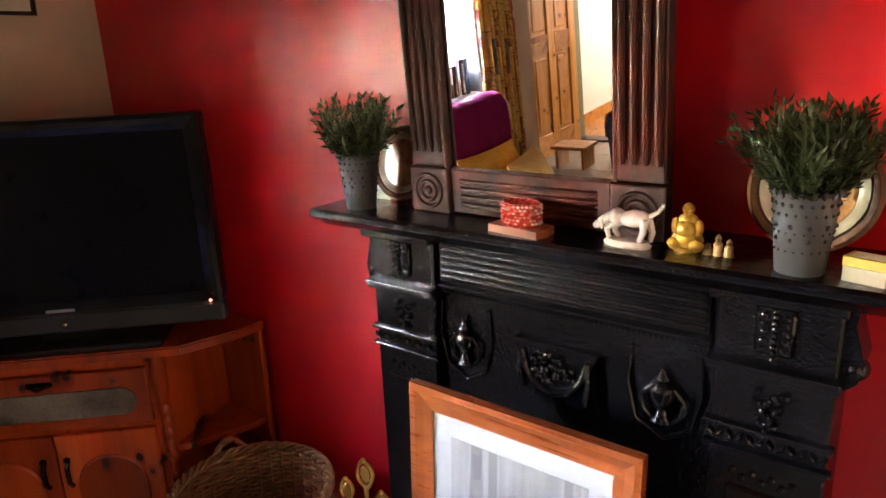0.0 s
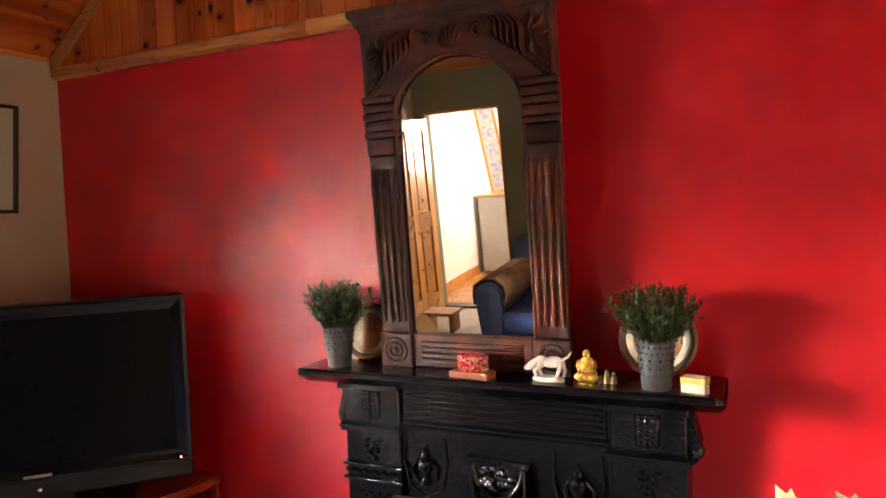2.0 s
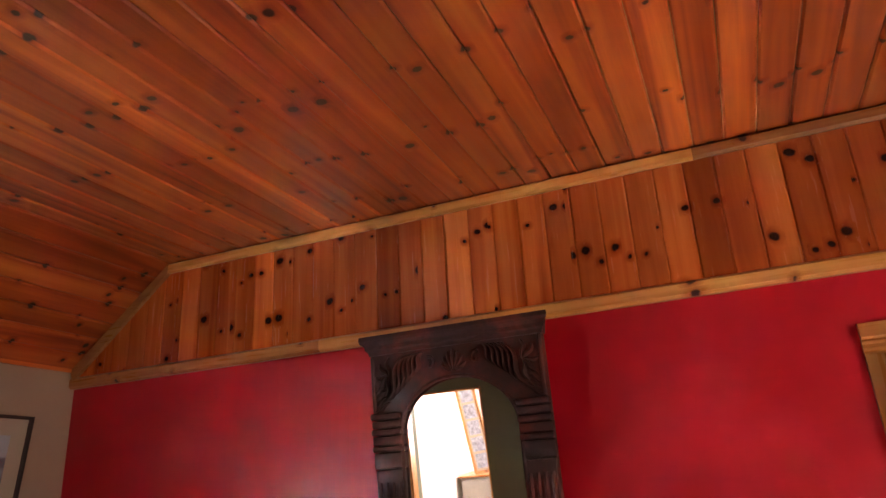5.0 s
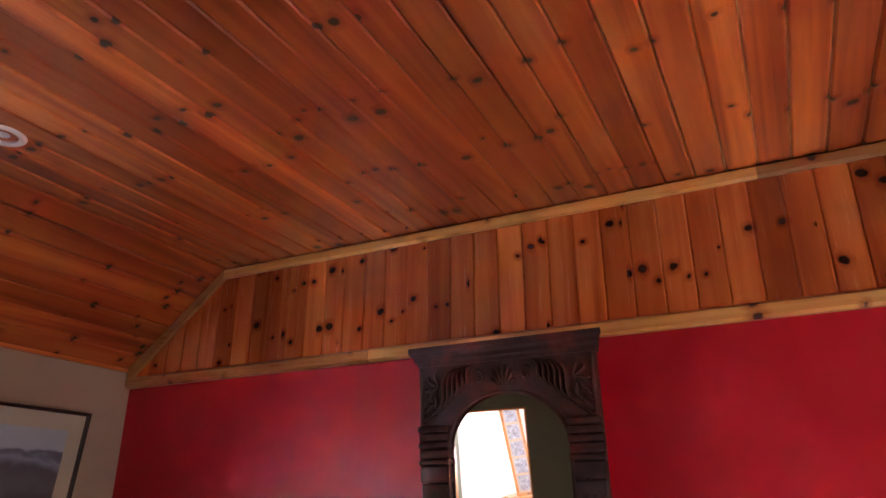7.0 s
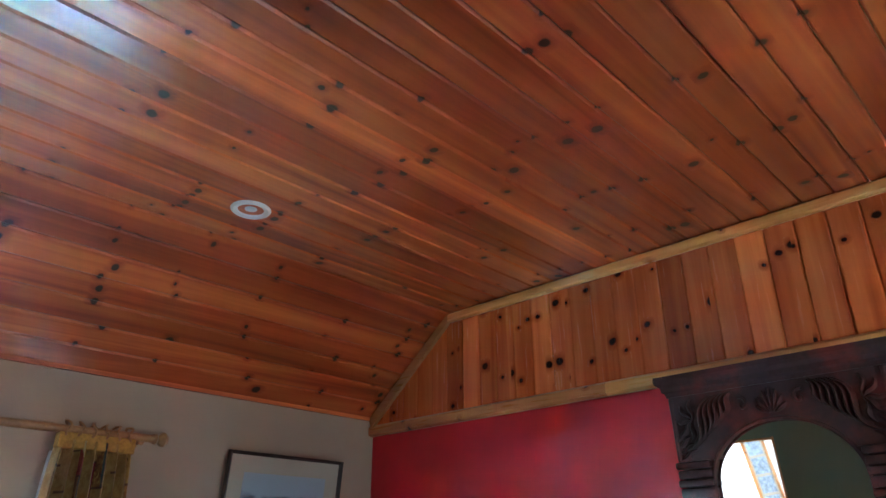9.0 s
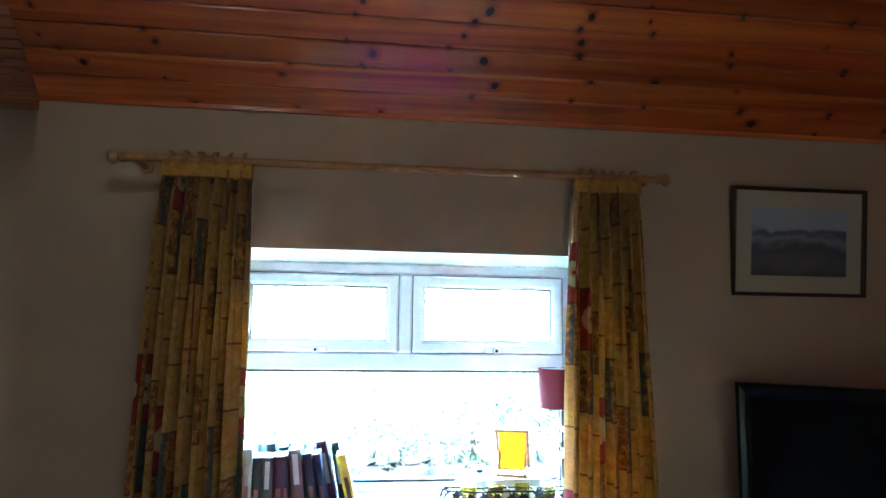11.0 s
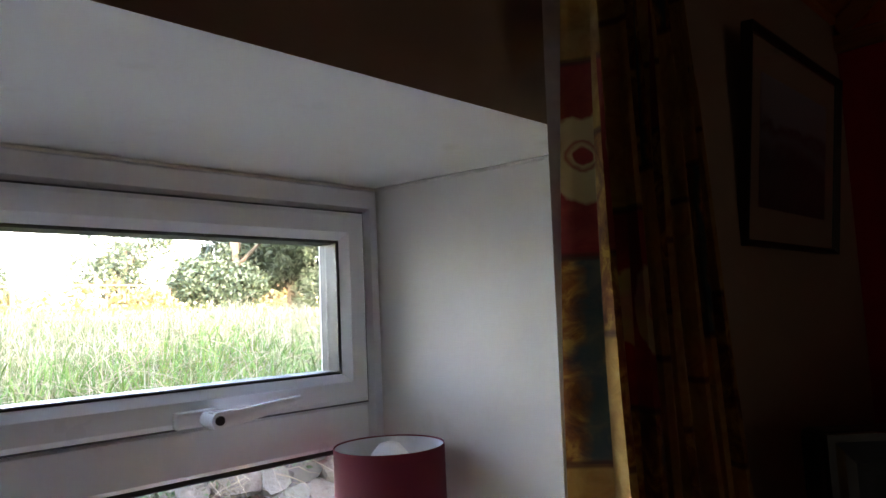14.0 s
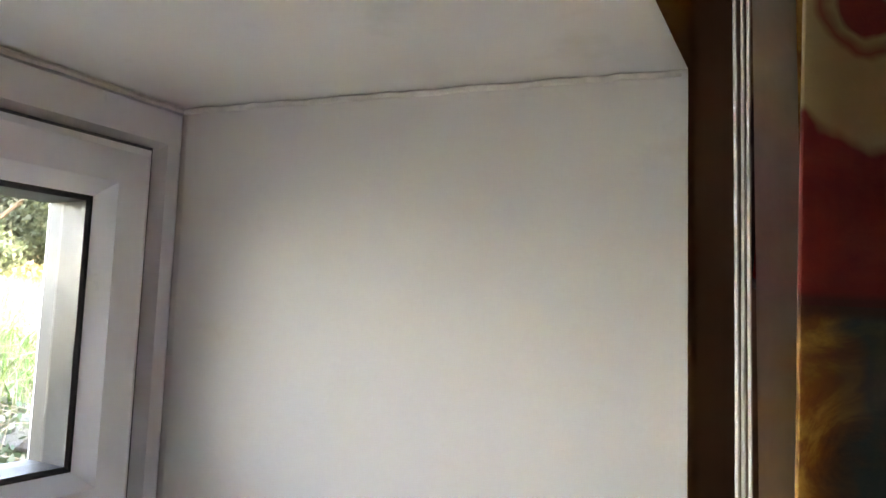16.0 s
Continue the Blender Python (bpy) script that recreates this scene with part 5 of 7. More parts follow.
def lobe(bm, pts, r0, r1, lift=0.012):
    """A carved leaf lobe along points in x,z: fat in the middle, thin at both ends, rising from the board."""
    n = len(pts)
    rings = []
    for k, (px, pz) in enumerate(pts):
        f = k / (n - 1)
        (ax, az), (bx, bz) = pts[max(0, k - 1)], pts[min(n - 1, k + 1)]
        ln = math.hypot(bx - ax, bz - az) or 1.0
        nx_, nz_ = -(bz - az) / ln, (bx - ax) / ln
        w_ = max(0.0012, (r0 + (r1 - r0) * f) * math.sin(math.pi * (0.10 + 0.85 * f)) ** 0.6)
        h_ = lift * math.sin(math.pi * (0.12 + 0.80 * f))
        rings.append([bm.verts.new((px + nx_ * w_ * o, -0.0355 - h_ * d_, pz + nz_ * w_ * o)) for o, d_ in ((-1, 0), (-0.75, 0.6), (-0.1, 1.0), (0.45, 0.75), (1, 0))])
    for a, b in zip(rings, rings[1:]):
        for k in range(4):
            bm.faces.new((a[k], a[k + 1], b[k + 1], b[k]))
        bm.faces.new((a[4], a[0], b[0], b[4]))
    bm.faces.new(rings[0])
    bm.faces.new(rings[-1][::-1])


def sweep(x0, z0, x1, z1, bow, curl, n=12):
    """An S-shaped line from one point to another, bowed to the side and curled at its end."""
    ln = math.hypot(x1 - x0, z1 - z0)
    ux_, uz_ = (x1 - x0) / ln, (z1 - z0) / ln
    return [(x0 + (x1 - x0) * f - uz_ * ln * (bow * math.sin(2 * math.pi * f) + curl * f ** 3), z0 + (z1 - z0) * f + ux_ * ln * (bow * math.sin(2 * math.pi * f) + curl * f ** 3)) for f in [k / (n - 1) for k in range(n)]]


# shell in the middle
for q in range(7):
    a = radians(90 + (q - 3) * 24)
    bm = bmesh.new()
    ln = 0.060 - 0.003 * abs(q - 3)
    lobe(bm, sweep(0.008 * math.cos(a), 0.830, ln * 0.80 * math.cos(a), 0.832 + ln * math.sin(a), 0.0, 0.10 * (3 - q) / 3, 8), 0.006, 0.0085)
    part("shell_lobe", bm, CARVED, sp_, smooth=True)
for s_ in (-1, 1):
    # long leaves sweeping down along the arch
    for q in range(6):
        bm = bmesh.new()
        f = q / 5
        pts = sweep(0.092 + 0.055 * f, 0.893 - 0.004 * f, 0.118 + 0.098 * f, 0.835 - 0.082 * f, 0.10, 0.10)
        lobe(bm, [(s_ * x_, z_) for x_, z_ in pts], 0.0060, 0.0078, 0.019)
        part("acanthus_leaf", bm, CARVED, sp_, smooth=True)
    # leaves fanning towards the outer corner
    for q in range(5):
        bm = bmesh.new()
        a = radians(80 - 42 * q)
        pts = sweep(0.205, 0.835, 0.205 + 0.045 * math.cos(a), 0.835 + 0.055 * math.sin(a), 0.08, 0.2, 8)
        lobe(bm, [(s_ * x_, z_) for x_, z_ in pts], 0.0055, 0.008, 0.013)
        part("acanthus_leaf", bm, CARVED, sp_, smooth=True)
    # leaves low beside the arch
    for q in range(4):
        bm = bmesh.new()
        pts = sweep(0.256, 0.742 + 0.016 * q, 0.205 + 0.006 * q, 0.752 + 0.018 * q, 0.10, -0.15, 8)
        lobe(bm, [(s_ * x_, z_) for x_, z_ in pts], 0.006, 0.007, 0.008)
        part("acanthus_leaf", bm, CARVED, sp_, smooth=True)
    # volute between shell and leaves
    bm = bmesh.new()
    tube(bm, [(s_ * (0.070 + (0.017 - 0.0016 * q) * math.cos(q * 0.62 + 1.2)), -0.040, 0.858 + (0.020 - 0.0018 * q) * math.sin(q * 0.62 + 1.2)) for q in range(11)], 0.0052, 6, 0.6)
    part("scroll", bm, CARVED, sp_, smooth=True)
    part("corner_strip", boxed(min(s_ * 0.250, s_ * 0.262), max(s_ * 0.250, s_ * 0.262), -0.043, -0.0362, 0.734, 0.900, 0.003), CARVED, sp_)
bm = bmesh.new()
prof = [(0.0, 0.901), (-0.040, 0.901), (-0.042, 0.912), (-0.047, 0.917), (-0.048, 0.928), (-0.056, 0.938), (-0.058, 0.946), (-0.057, 0.958), (0.0, 0.958)]
loops = []
for s_, wdt in ((-1, 1), (1, 1)):
    loops.append([(s_ * (0.266 + max(0, -y - 0.040) * 1.35), y, z) for y, z in prof])
vs = [[bm.verts.new(p) for p in lp] for lp in loops]
for i in range(len(prof)):
    j = (i + 1) % len(prof)
    bm.faces.new((vs[0][i], vs[0][j], vs[1][j], vs[1][i]))
bm.faces.new(vs[0])
bm.faces.new(vs[1][::-1])
part("cornice", bm, CARVED, mi)

# ---- things on the mantel ----
LEAF = plain("plant_leaf", (0.020, 0.040, 0.008), 0.5, vary=0.5, scale=60, bumps=0.0)
LEAF.node_tree.nodes["Principled BSDF"].inputs["Subsurface Weight"].default_value = 0.0
POT = plain("grey_zinc_pot", (0.052, 0.050, 0.049), 0.55, 0.2, vary=0.12, scale=40, bumps=0.1)
POT_HOLE = plain("pot_shadow", (0.016, 0.015, 0.015), 0.8)


def leaf_sprig(bm, base, direction, length, rnd):
    """A thin stem with small pointed leaves."""
    d = Vector(direction).normalized()
    p = Vector(base)
    pts = [p.copy()]
    for k in range(6):
        d = (d + Vector((rnd.uniform(-.16, .16), rnd.uniform(-.16, .16), rnd.uniform(-.05, .12)))).normalized()
        p = p + d * length / 6
        pts.append(p.copy())
    tube(bm, pts, 0.0012, 4, 0.5)
    for k in range(1, 7):
        for _ in range(3):
            a = rnd.uniform(0, 2 * math.pi)
            side = d.orthogonal().normalized()
            side = (Matrix.Rotation(a, 3, d) @ side)
            ld = (d * 0.8 + side * 0.75).normalized()
            ln = rnd.uniform(0.012, 0.021)
            c = pts[k] - d * rnd.uniform(0, length / 6)
            wv = ld.cross(side).normalized() * ln * 0.17
            tip = c + ld * ln
            mid = c + ld * ln * 0.45
            f1 = [bm.verts.new(c), bm.verts.new(mid + wv + side * 0.001), bm.verts.new(tip), bm.verts.new(mid - wv + side * 0.001)]
            bm.faces.new(f1)


def potted_plant(m, seed, label):
    rnd = random.Random(seed)
    pp = thing("potted_plant", label, "potted plant", m, group="mantel plants")
    bm = bmesh.new()
    lathe(bm, [(0, 0), (0.030, 0), (0.031, 0.003), (0.040, 0.094), (0.0415, 0.10), (0.039, 0.10), (0.036, 0.08), (0, 0.08)], 28)
    pot = part("pot", bm, POT, pp, smooth=True)
    # scalloped lace edge; dark beads paint in the shade of pierced rows
    bm = bmesh.new()
    for q in range(20):
        a = 2 * math.pi * q / 20
        blob(bm, (0.0405 * math.cos(a), 0.0405 * math.sin(a), 0.099), (0.005, 0.005, 0.006), 1)
    part("scalloped_rim", bm, POT, pot, smooth=True)
    bm = bmesh.new()
    for row, (z, n, s_) in enumerate(((0.086, 20, 0.0028), (0.074, 20, 0.0022), (0.060, 10, 0.0034), (0.052, 20, 0.0018), (0.044, 10, 0.0030), (0.030, 20, 0.0018))):
        for q in range(n):
            a = 2 * math.pi * (q + 0.5 * (row % 2)) / n
            r_ = 0.0312 + (0.040 - 0.031) * (z - 0.003) / 0.091
            blob(bm, (r_ * math.cos(a), r_ * math.sin(a), z), (s_, s_, s_), 1)
    part("pierced_pattern", bm, POT_HOLE, pot)
    bm = bmesh.new()
    lathe(bm, [(0, 0.084), (0.036, 0.084), (0.03, 0.09), (0, 0.092)], 16)
    part("soil", bm, plain("soil", (0.03, 0.02, 0.012), 0.95), pp)
    bm = bmesh.new()
    for q in range(190):
        a = rnd.uniform(0, 2 * math.pi)
        el = rnd.uniform(0.05, 1.0)
        leaf_sprig(bm, (0.022 * math.cos(a), 0.022 * math.sin(a), 0.086), (math.cos(a) * (0.75 - 0.6 * el), math.sin(a) * (0.75 - 0.6 * el), 0.45 + el), rnd.uniform(0.07, 0.125), rnd)
    part("foliage", bm, LEAF, pp)
    return pp


potted_plant(pose(1.313, -0.148, MZ) @ Matrix.Diagonal((1.04, 1.04, 1.15, 1)), 3, "green artificial box plant in a pierced grey metal pot")
potted_plant(pose(2.174, -0.160, MZ, 0, 0, 40) @ Matrix.Diagonal((1.04, 1.04, 1.15, 1)), 8, "green artificial box plant in a pierced grey metal pot")


def plate_mat():
    mt, nt, b = material("plate_print", 0.3)
    tc = nt.nodes.new("ShaderNodeTexCoord")
    n = noise_tex(nt, tc.outputs["Object"], 26, 5.0, 0.6, 0.5)
    c = ramp(nt, n, [(0.3, (0.10, 0.04, 0.015)), (0.48, (0.30, 0.14, 0.05)), (0.58, (0.42, 0.22, 0.09)), (0.68, (0.18, 0.05, 0.02))])
    nt.links.new(c, b.inputs["Base Color"])
    return mt


PLATE_PRINT = plate_mat()
CERAMIC = plain("cream_ceramic", (0.42, 0.34, 0.25), 0.2, vary=0.06, bumps=0.0)
PLATE_WOOD = plain("plate_wood_rim", (0.11, 0.045, 0.018), 0.4, vary=0.3, scale=40)


def wall_plate(m, r, label):
    pl = thing("display_plate", label, "plate", m, group="mantel plates")
    rot = pose(0, 0, 0, 90, 0, 0)
    bm = bmesh.new()
    lathe(bm, [(r * 0.80, 0.004), (r * 0.84, 0.013), (r * 0.93, 0.016), (r, 0.008), (r * 0.97, 0), (r * 0.7, 0)], 48, rot)
    part("wooden_rim", bm, PLATE_WOOD, pl, smooth=True)
    bm = bmesh.new()
    lathe(bm, [(r * 0.62, 0.004), (r * 0.70, 0.0085), (r * 0.80, 0.0105), (r * 0.81, 0.003)], 48, rot)
    part("ceramic_border", bm, CERAMIC, pl, smooth=True)
    bm = bmesh.new()
    lathe(bm, [(0, 0.0048), (r * 0.63, 0.0056), (r * 0.63, 0.001), (0, 0.001)], 40, rot)
    part("picture_centre", bm, PLATE_PRINT, pl)
    return pl


wall_plate(pose(1.352, -0.048, MZ + 0.083, -12, 0, 0), 0.083, "brown rimmed ceramic picture plate leaning on the wall")
wall_plate(pose(2.164, -0.05, MZ + 0.092, -12, 0, 0), 0.092, "brown rimmed ceramic picture plate leaning on the wall")
# small card behind the plant
cd = thing("postcard", "small pale landscape postcard propped behind the plant", "card", pose(1.275, -0.062, MZ, -10, 0, 0))
part("card", boxed(-0.045, 0.045, -0.001, 0.001, 0, 0.10), plain("card_print", (0.45, 0.50, 0.42), 0.6, vary=0.5, scale=22), cd)
# red mosaic candle holder on a wooden coaster
ch_ = thing("candle_holder", "red and pink mosaic glass candle holder on a wooden base", "candle holder", pose(1.727, -0.165, MZ, 0, 0, -8))
bm = bmesh.new()
prism(bm, [(-0.055, -0.028), (0.055, -0.028), (0.058, 0.0), (0.05, 0.028), (-0.05, 0.028), (-0.058, 0.0)], 'z', 0.0, 0.014)
part("wooden_base", bm, plain("red_brown_wood", (0.34, 0.09, 0.04), 0.4, vary=0.2), ch_)
bm = bmesh.new()
lathe(bm, [(0, 0.0142), (0.037, 0.0142), (0.039, 0.018), (0.037, 0.056), (0.034, 0.056), (0.034, 0.03), (0, 0.03)], 28, None, 1.0, 0.7)
jar_ = part("jar", bm, plain("mosaic_red", (0.42, 0.035, 0.025), 0.25, vary=0.5, scale=180), ch_, smooth=True)
TESS = [plain("tessera_pink", (0.72, 0.40, 0.34), 0.18, bumps=0.0), plain("tessera_red", (0.42, 0.03, 0.02), 0.18, bumps=0.0), plain("tessera_rose", (0.62, 0.17, 0.13), 0.18, bumps=0.0)]
rnd = random.Random(2)
cols = [bmesh.new() for _ in TESS]
for row in range(6):
    for q in range(28):
        a = 2 * math.pi * (q + 0.5 * (row % 2)) / 28
        blob(cols[rnd.randrange(3)], (0.0385 * math.cos(a), 0.0385 * 0.7 * math.sin(a), 0.0215 + row * 0.006), (0.0036, 0.0036, 0.0026), 1)
for bmq, mq in zip(cols, TESS):
    part("mosaic_pieces", bmq, mq, jar_)

# dog figurine: one plain mesh
DOGC = plain("glazed_porcelain", (0.54, 0.47, 0.40), 0.15, vary=0.12, scale=30, bumps=0.05)
bm = bmesh.new()


def limb(pts, r0, r1):
    n = len(pts)
    for i in range(n - 1):
        for k in range(4):
            f = (i + k / 4) / (n - 1)
            p = Vector(pts[i]).lerp(Vector(pts[i + 1]), k / 4)
            rr = r0 + (r1 - r0) * f
            blob(bm, p, (rr, rr, rr), 1)


blob(bm, (0.012, 0, 0.046), (0.030, 0.0135, 0.0145), 2, Euler((0, radians(-8), 0)))
blob(bm, (-0.018, 0, 0.045), (0.016, 0.013, 0.016), 2)
limb([(-0.024, 0, 0.048), (-0.040, 0, 0.040), (-0.048, 0, 0.034)], 0.010, 0.0085)
blob(bm, (-0.052, 0, 0.030), (0.013, 0.008, 0.0075), 2, Euler((0, radians(-30), 0)))
for s_ in (-1, 1):
    blob(bm, (-0.043, s_ * 0.008, 0.032), (0.0045, 0.003, 0.010), 1)
limb([(-0.020, 0.006, 0.040), (-0.026, 0.006, 0.022), (-0.018, 0.006, 0.009)], 0.0065, 0.0045)
limb([(-0.016, -0.006, 0.040), (-0.034, -0.006, 0.026), (-0.030, -0.006, 0.009)], 0.0065, 0.0045)
limb([(0.034, 0.006, 0.044), (0.040, 0.006, 0.026), (0.036, 0.006, 0.009)], 0.0075, 0.0045)
limb([(0.032, -0.006, 0.044), (0.030, -0.006, 0.026), (0.022, -0.006, 0.009)], 0.0075, 0.0045)
limb([(0.040, 0, 0.054), (0.052, 0, 0.062), (0.062, 0, 0.076)], 0.0045, 0.003)
lathe(bm, [(0, 0), (0.040, 0), (0.042, 0.004), (0.036, 0.010), (0, 0.011)], 24, None, 1.0, 0.5)
tagged(part("dog_figurine", bm, DOGC, smooth=True, m=pose(1.92, -0.155, MZ, 0, 0, -6)), "cream glazed porcelain pointing dog figurine", "figurine")
# seated gold figure: one plain mesh
GOLD = plain("gold_resin", (0.50, 0.27, 0.045), 0.3, 0.35, vary=0.3, scale=60, bumps=0.3)
bm = bmesh.new()
blob(bm, (0, 0, 0.018), (0.025, 0.018, 0.017), 2)
blob(bm, (0, -0.004, 0.035), (0.018, 0.016, 0.017), 2)
blob(bm, (0, 0, 0.048), (0.016, 0.012, 0.012), 2)
blob(bm, (0.0, -0.002, 0.066), (0.0095, 0.009, 0.0105), 2)
for s_ in (-1, 1):
    blob(bm, (s_ * 0.018, -0.004, 0.038), (0.007, 0.008, 0.014), 2)
    blob(bm, (s_ * 0.016, -0.010, 0.012), (0.013, 0.010, 0.010), 2)
lathe(bm, [(0, 0), (0.022, 0), (0.023, 0.006), (0, 0.008)], 20, None, 1.0, 0.8)
tagged(part("seated_figurine", bm, GOLD, smooth=True, m=pose(2.01, -0.135, MZ)), "small gold seated laughing figurine", "figurine")
for k, (x_, h_) in enumerate(((2.043, 0.018), (2.058, 0.034), (2.074, 0.028))):
    bm = bmesh.new()
    lathe(bm, [(0, 0), (0.008, 0), (0.0065, h_ * 0.35), (0.007, h_ * 0.5), (0.004, h_ * 0.62), (0.0048, h_ * 0.8), (0, h_)], 12)
    tagged(part("brass_miniature", bm, plain("aged_brass", (0.30, 0.20, 0.10), 0.4, 0.6, vary=0.3), smooth=True, m=pose(x_, -0.14, MZ)), "tiny aged brass figurine on the mantel", "figurine", group="miniatures")
mb = thing("match_box", "yellow and white match box on a small white dish", "match box", pose(2.257, -0.165, MZ, 0, 0, -14))
bm = bmesh.new()
prism(bm, [(-0.026, -0.016), (0.026, -0.016), (0.03, 0.0), (0.026, 0.016), (-0.026, 0.016), (-0.03, 0)], 'z', 0.0, 0.020)
part("dish", bm, CERAMIC, mb)
part("box", boxed(-0.027, 0.027, -0.017, 0.017, 0.0202, 0.034, 0.001), plain("yellow_card", (0.46, 0.27, 0.03), 0.55), mb)
part("label", boxed(-0.02, 0.02, -0.013, 0.013, 0.0342, 0.0348), plain("cream_label", (0.7, 0.62, 0.45), 0.6), mb)

# tall vase with yellow-green leaves beside the fireplace
vs_ = thing("leaf_vase", "slim dark floor vase with yellow-green lobed leaves", "vase", pose(2.50, -0.16, 0))
bm = bmesh.new()
lathe(bm, [(0, 0), (0.055, 0), (0.065, 0.02), (0.075, 0.25), (0.06, 0.48), (0.035, 0.58), (0.045, 0.62), (0.040, 0.62), (0.030, 0.58), (0, 0.55)], 28)
part("vase", bm, plain("dark_glaze", (0.03, 0.02, 0.018), 0.3, vary=0.3), vs_, smooth=True)
VINE = plain("yellow_green_leaf", (0.12, 0.14, 0.012), 0.5, vary=0.35, scale=30, bumps=0.1)
LOBES = [(0, 0), (0.016, -0.012), (0.034, -0.008), (0.028, 0.008), (0.048, 0.016), (0.030, 0.026), (0.030, 0.046), (0.014, 0.040), (0, 0.066)]
rv = random.Random(4)
for k in range(9):
    a = 0.7 * k + 0.3
    tip = Vector((0.065 * math.cos(a), 0.05 * math.sin(a), 0.985 - 0.03 * (k % 4)))
    bm = bmesh.new()
    tube(bm, [(0, 0, 0.56), (tip.x * 0.3, tip.y * 0.3, 0.80), tuple(tip)], 0.002, 5)
    part("stem", bm, TRIM_Z, vs_)
    bm = bmesh.new()
    pts = LOBES + [(-x_, z_) for x_, z_ in LOBES[-2:0:-1]]
    prism(bm, pts, 'y', -0.0006, 0.0006)
    for v in bm.verts:
        v.co.y += 3.5 * v.co.x ** 2 - 2.0 * v.co.z ** 2
    part("leaf", bm, VINE, vs_, m=Matrix.Translation(tip) @ pose(0, 0, 0, rv.uniform(-45, 10), rv.uniform(-50, 50), rv.uniform(-40, 40)))

# ---- ceiling spotlights ----


def spot(m, label, lit):
    sp = thing("ceiling_spotlight", label, "spotlight", m, group="ceiling spotlights")
    bm = bmesh.new()
    lathe(bm, [(0.036, 0.008), (0.038, -0.004), (0.050, -0.007), (0.056, -0.003), (0.057, 0.0), (0.05, 0.001)], 36)
    part("bezel", bm, UPVC, sp, smooth=True)
    bm = bmesh.new()
    lathe(bm, [(0.0, 0.010), (0.030, 0.010), (0.036, 0.002), (0.0375, 0.009)], 28)
    part("reflector", bm, CHROME, sp, smooth=True)
    bm = bmesh.new()
    lathe(bm, [(0.0, 0.0095), (0.018, 0.0095), (0.020, 0.002), (0.012, -0.002), (0, -0.003)], 24)
    part("bulb", bm, lit, sp, smooth=True)
    return sp


FROST = plain("frosted_bulb", (0.6, 0.62, 0.66), 0.25, bumps=0.0)
glow, nt_, b_ = material("lit_bulb", 0.3)
b_.inputs["Base Color"].default_value = (0.9, 0.9, 0.85, 1)
b_.inputs["Emission Color"].default_value = (1, 0.93, 0.80, 1)
b_.inputs["Emission Strength"].default_value = 0.8
spot(pose(0.695, -1.077, CZ - 0.001), "white round recessed ceiling spotlight, unlit", FROST)
spot(pose(0.83, -2.45, CZ - 0.001), "white round recessed ceiling spotlight, lit", glow)

# ---- armchair at the window ----
CHAIR_FAB = plain("beige_upholstery", (0.42, 0.36, 0.29), 0.9, vary=0.12, scale=60, bumps=0.3)
PINK = plain("pink_fleece", (0.13, 0.006, 0.045), 0.9, vary=0.2, scale=25, bumps=0.5, spec=0.08)
YEL = plain("mustard_cushion", (0.62, 0.36, 0.06), 0.85, vary=0.15, scale=50, bumps=0.3)
ac = thing("armchair", "beige upholstered armchair with its back to the window", "armchair", pose(0.36, -1.735, 0))
part("seat_base", boxed(-0.05, 0.62, -0.36, 0.36, 0.12, 0.34, 0.04, 3), CHAIR_FAB, ac, smooth=True)
part("seat_cushion", boxed(0.10, 0.64, -0.25, 0.25, 0.345, 0.47, 0.045, 3), CHAIR_FAB, ac, smooth=True)
part("backrest", boxed(-0.09, 0.06, -0.31, 0.31, 0.35, 1.06, 0.06, 4), CHAIR_FAB, ac, smooth=True)
for s_ in (-1, 1):
    part("arm", boxed(0.075, 0.60, s_ * 0.31 - 0.055, s_ * 0.31 + 0.055, 0.345, 0.62, 0.05, 3), CHAIR_FAB, ac, smooth=True)
for x_ in (0.0, 0.56):
    for s_ in (-1, 1):
        bm = bmesh.new()
        lathe(bm, [(0, 0), (0.016, 0), (0.024, 0.12), (0, 0.12)], 10, pose(x_, s_ * 0.30, 0))
        part("leg", bm, DARK_FRAME, ac)
# pink throw over the back
bm = bmesh.new()
rows = []
path = [(-0.105, 0.70), (-0.108, 0.85), (-0.104, 1.0), (-0.085, 1.055), (-0.05, 1.082), (0.0, 1.085), (0.045, 1.07), (0.075, 1.02), (0.085, 0.93), (0.090, 0.80), (0.10, 0.70), (0.105, 0.60)]
for j, (x_, z_) in enumerate(path):
    row = []
    for i in range(41):
        u = i / 40
        y_ = -0.225 + 0.465 * u
        n_ = noise.noise((u * 7, j * 0.35, 3.3))
        row.append(bm.verts.new((x_ + 0.010 * n_ * (1 if x_ > 0 else -1), y_ + 0.006 * noise.noise((j, u * 4, 1)), z_ + 0.008 * n_ + 0.0015 * math.sin(u * 17 + j))))
    rows.append(row)
for a, b in zip(rows, rows[1:]):
    for i in range(40):
        bm.faces.new((a[i], a[i + 1], b[i + 1], b[i]))
th = tagged(part("throw_blanket", bm, PINK, smooth=True, m=pose(0.36, -1.735, 0.010)), "magenta pink fleece throw draped over the armchair back", "blanket")
so = th.modifiers.new("thickness", 'SOLIDIFY')
so.thickness = 0.012


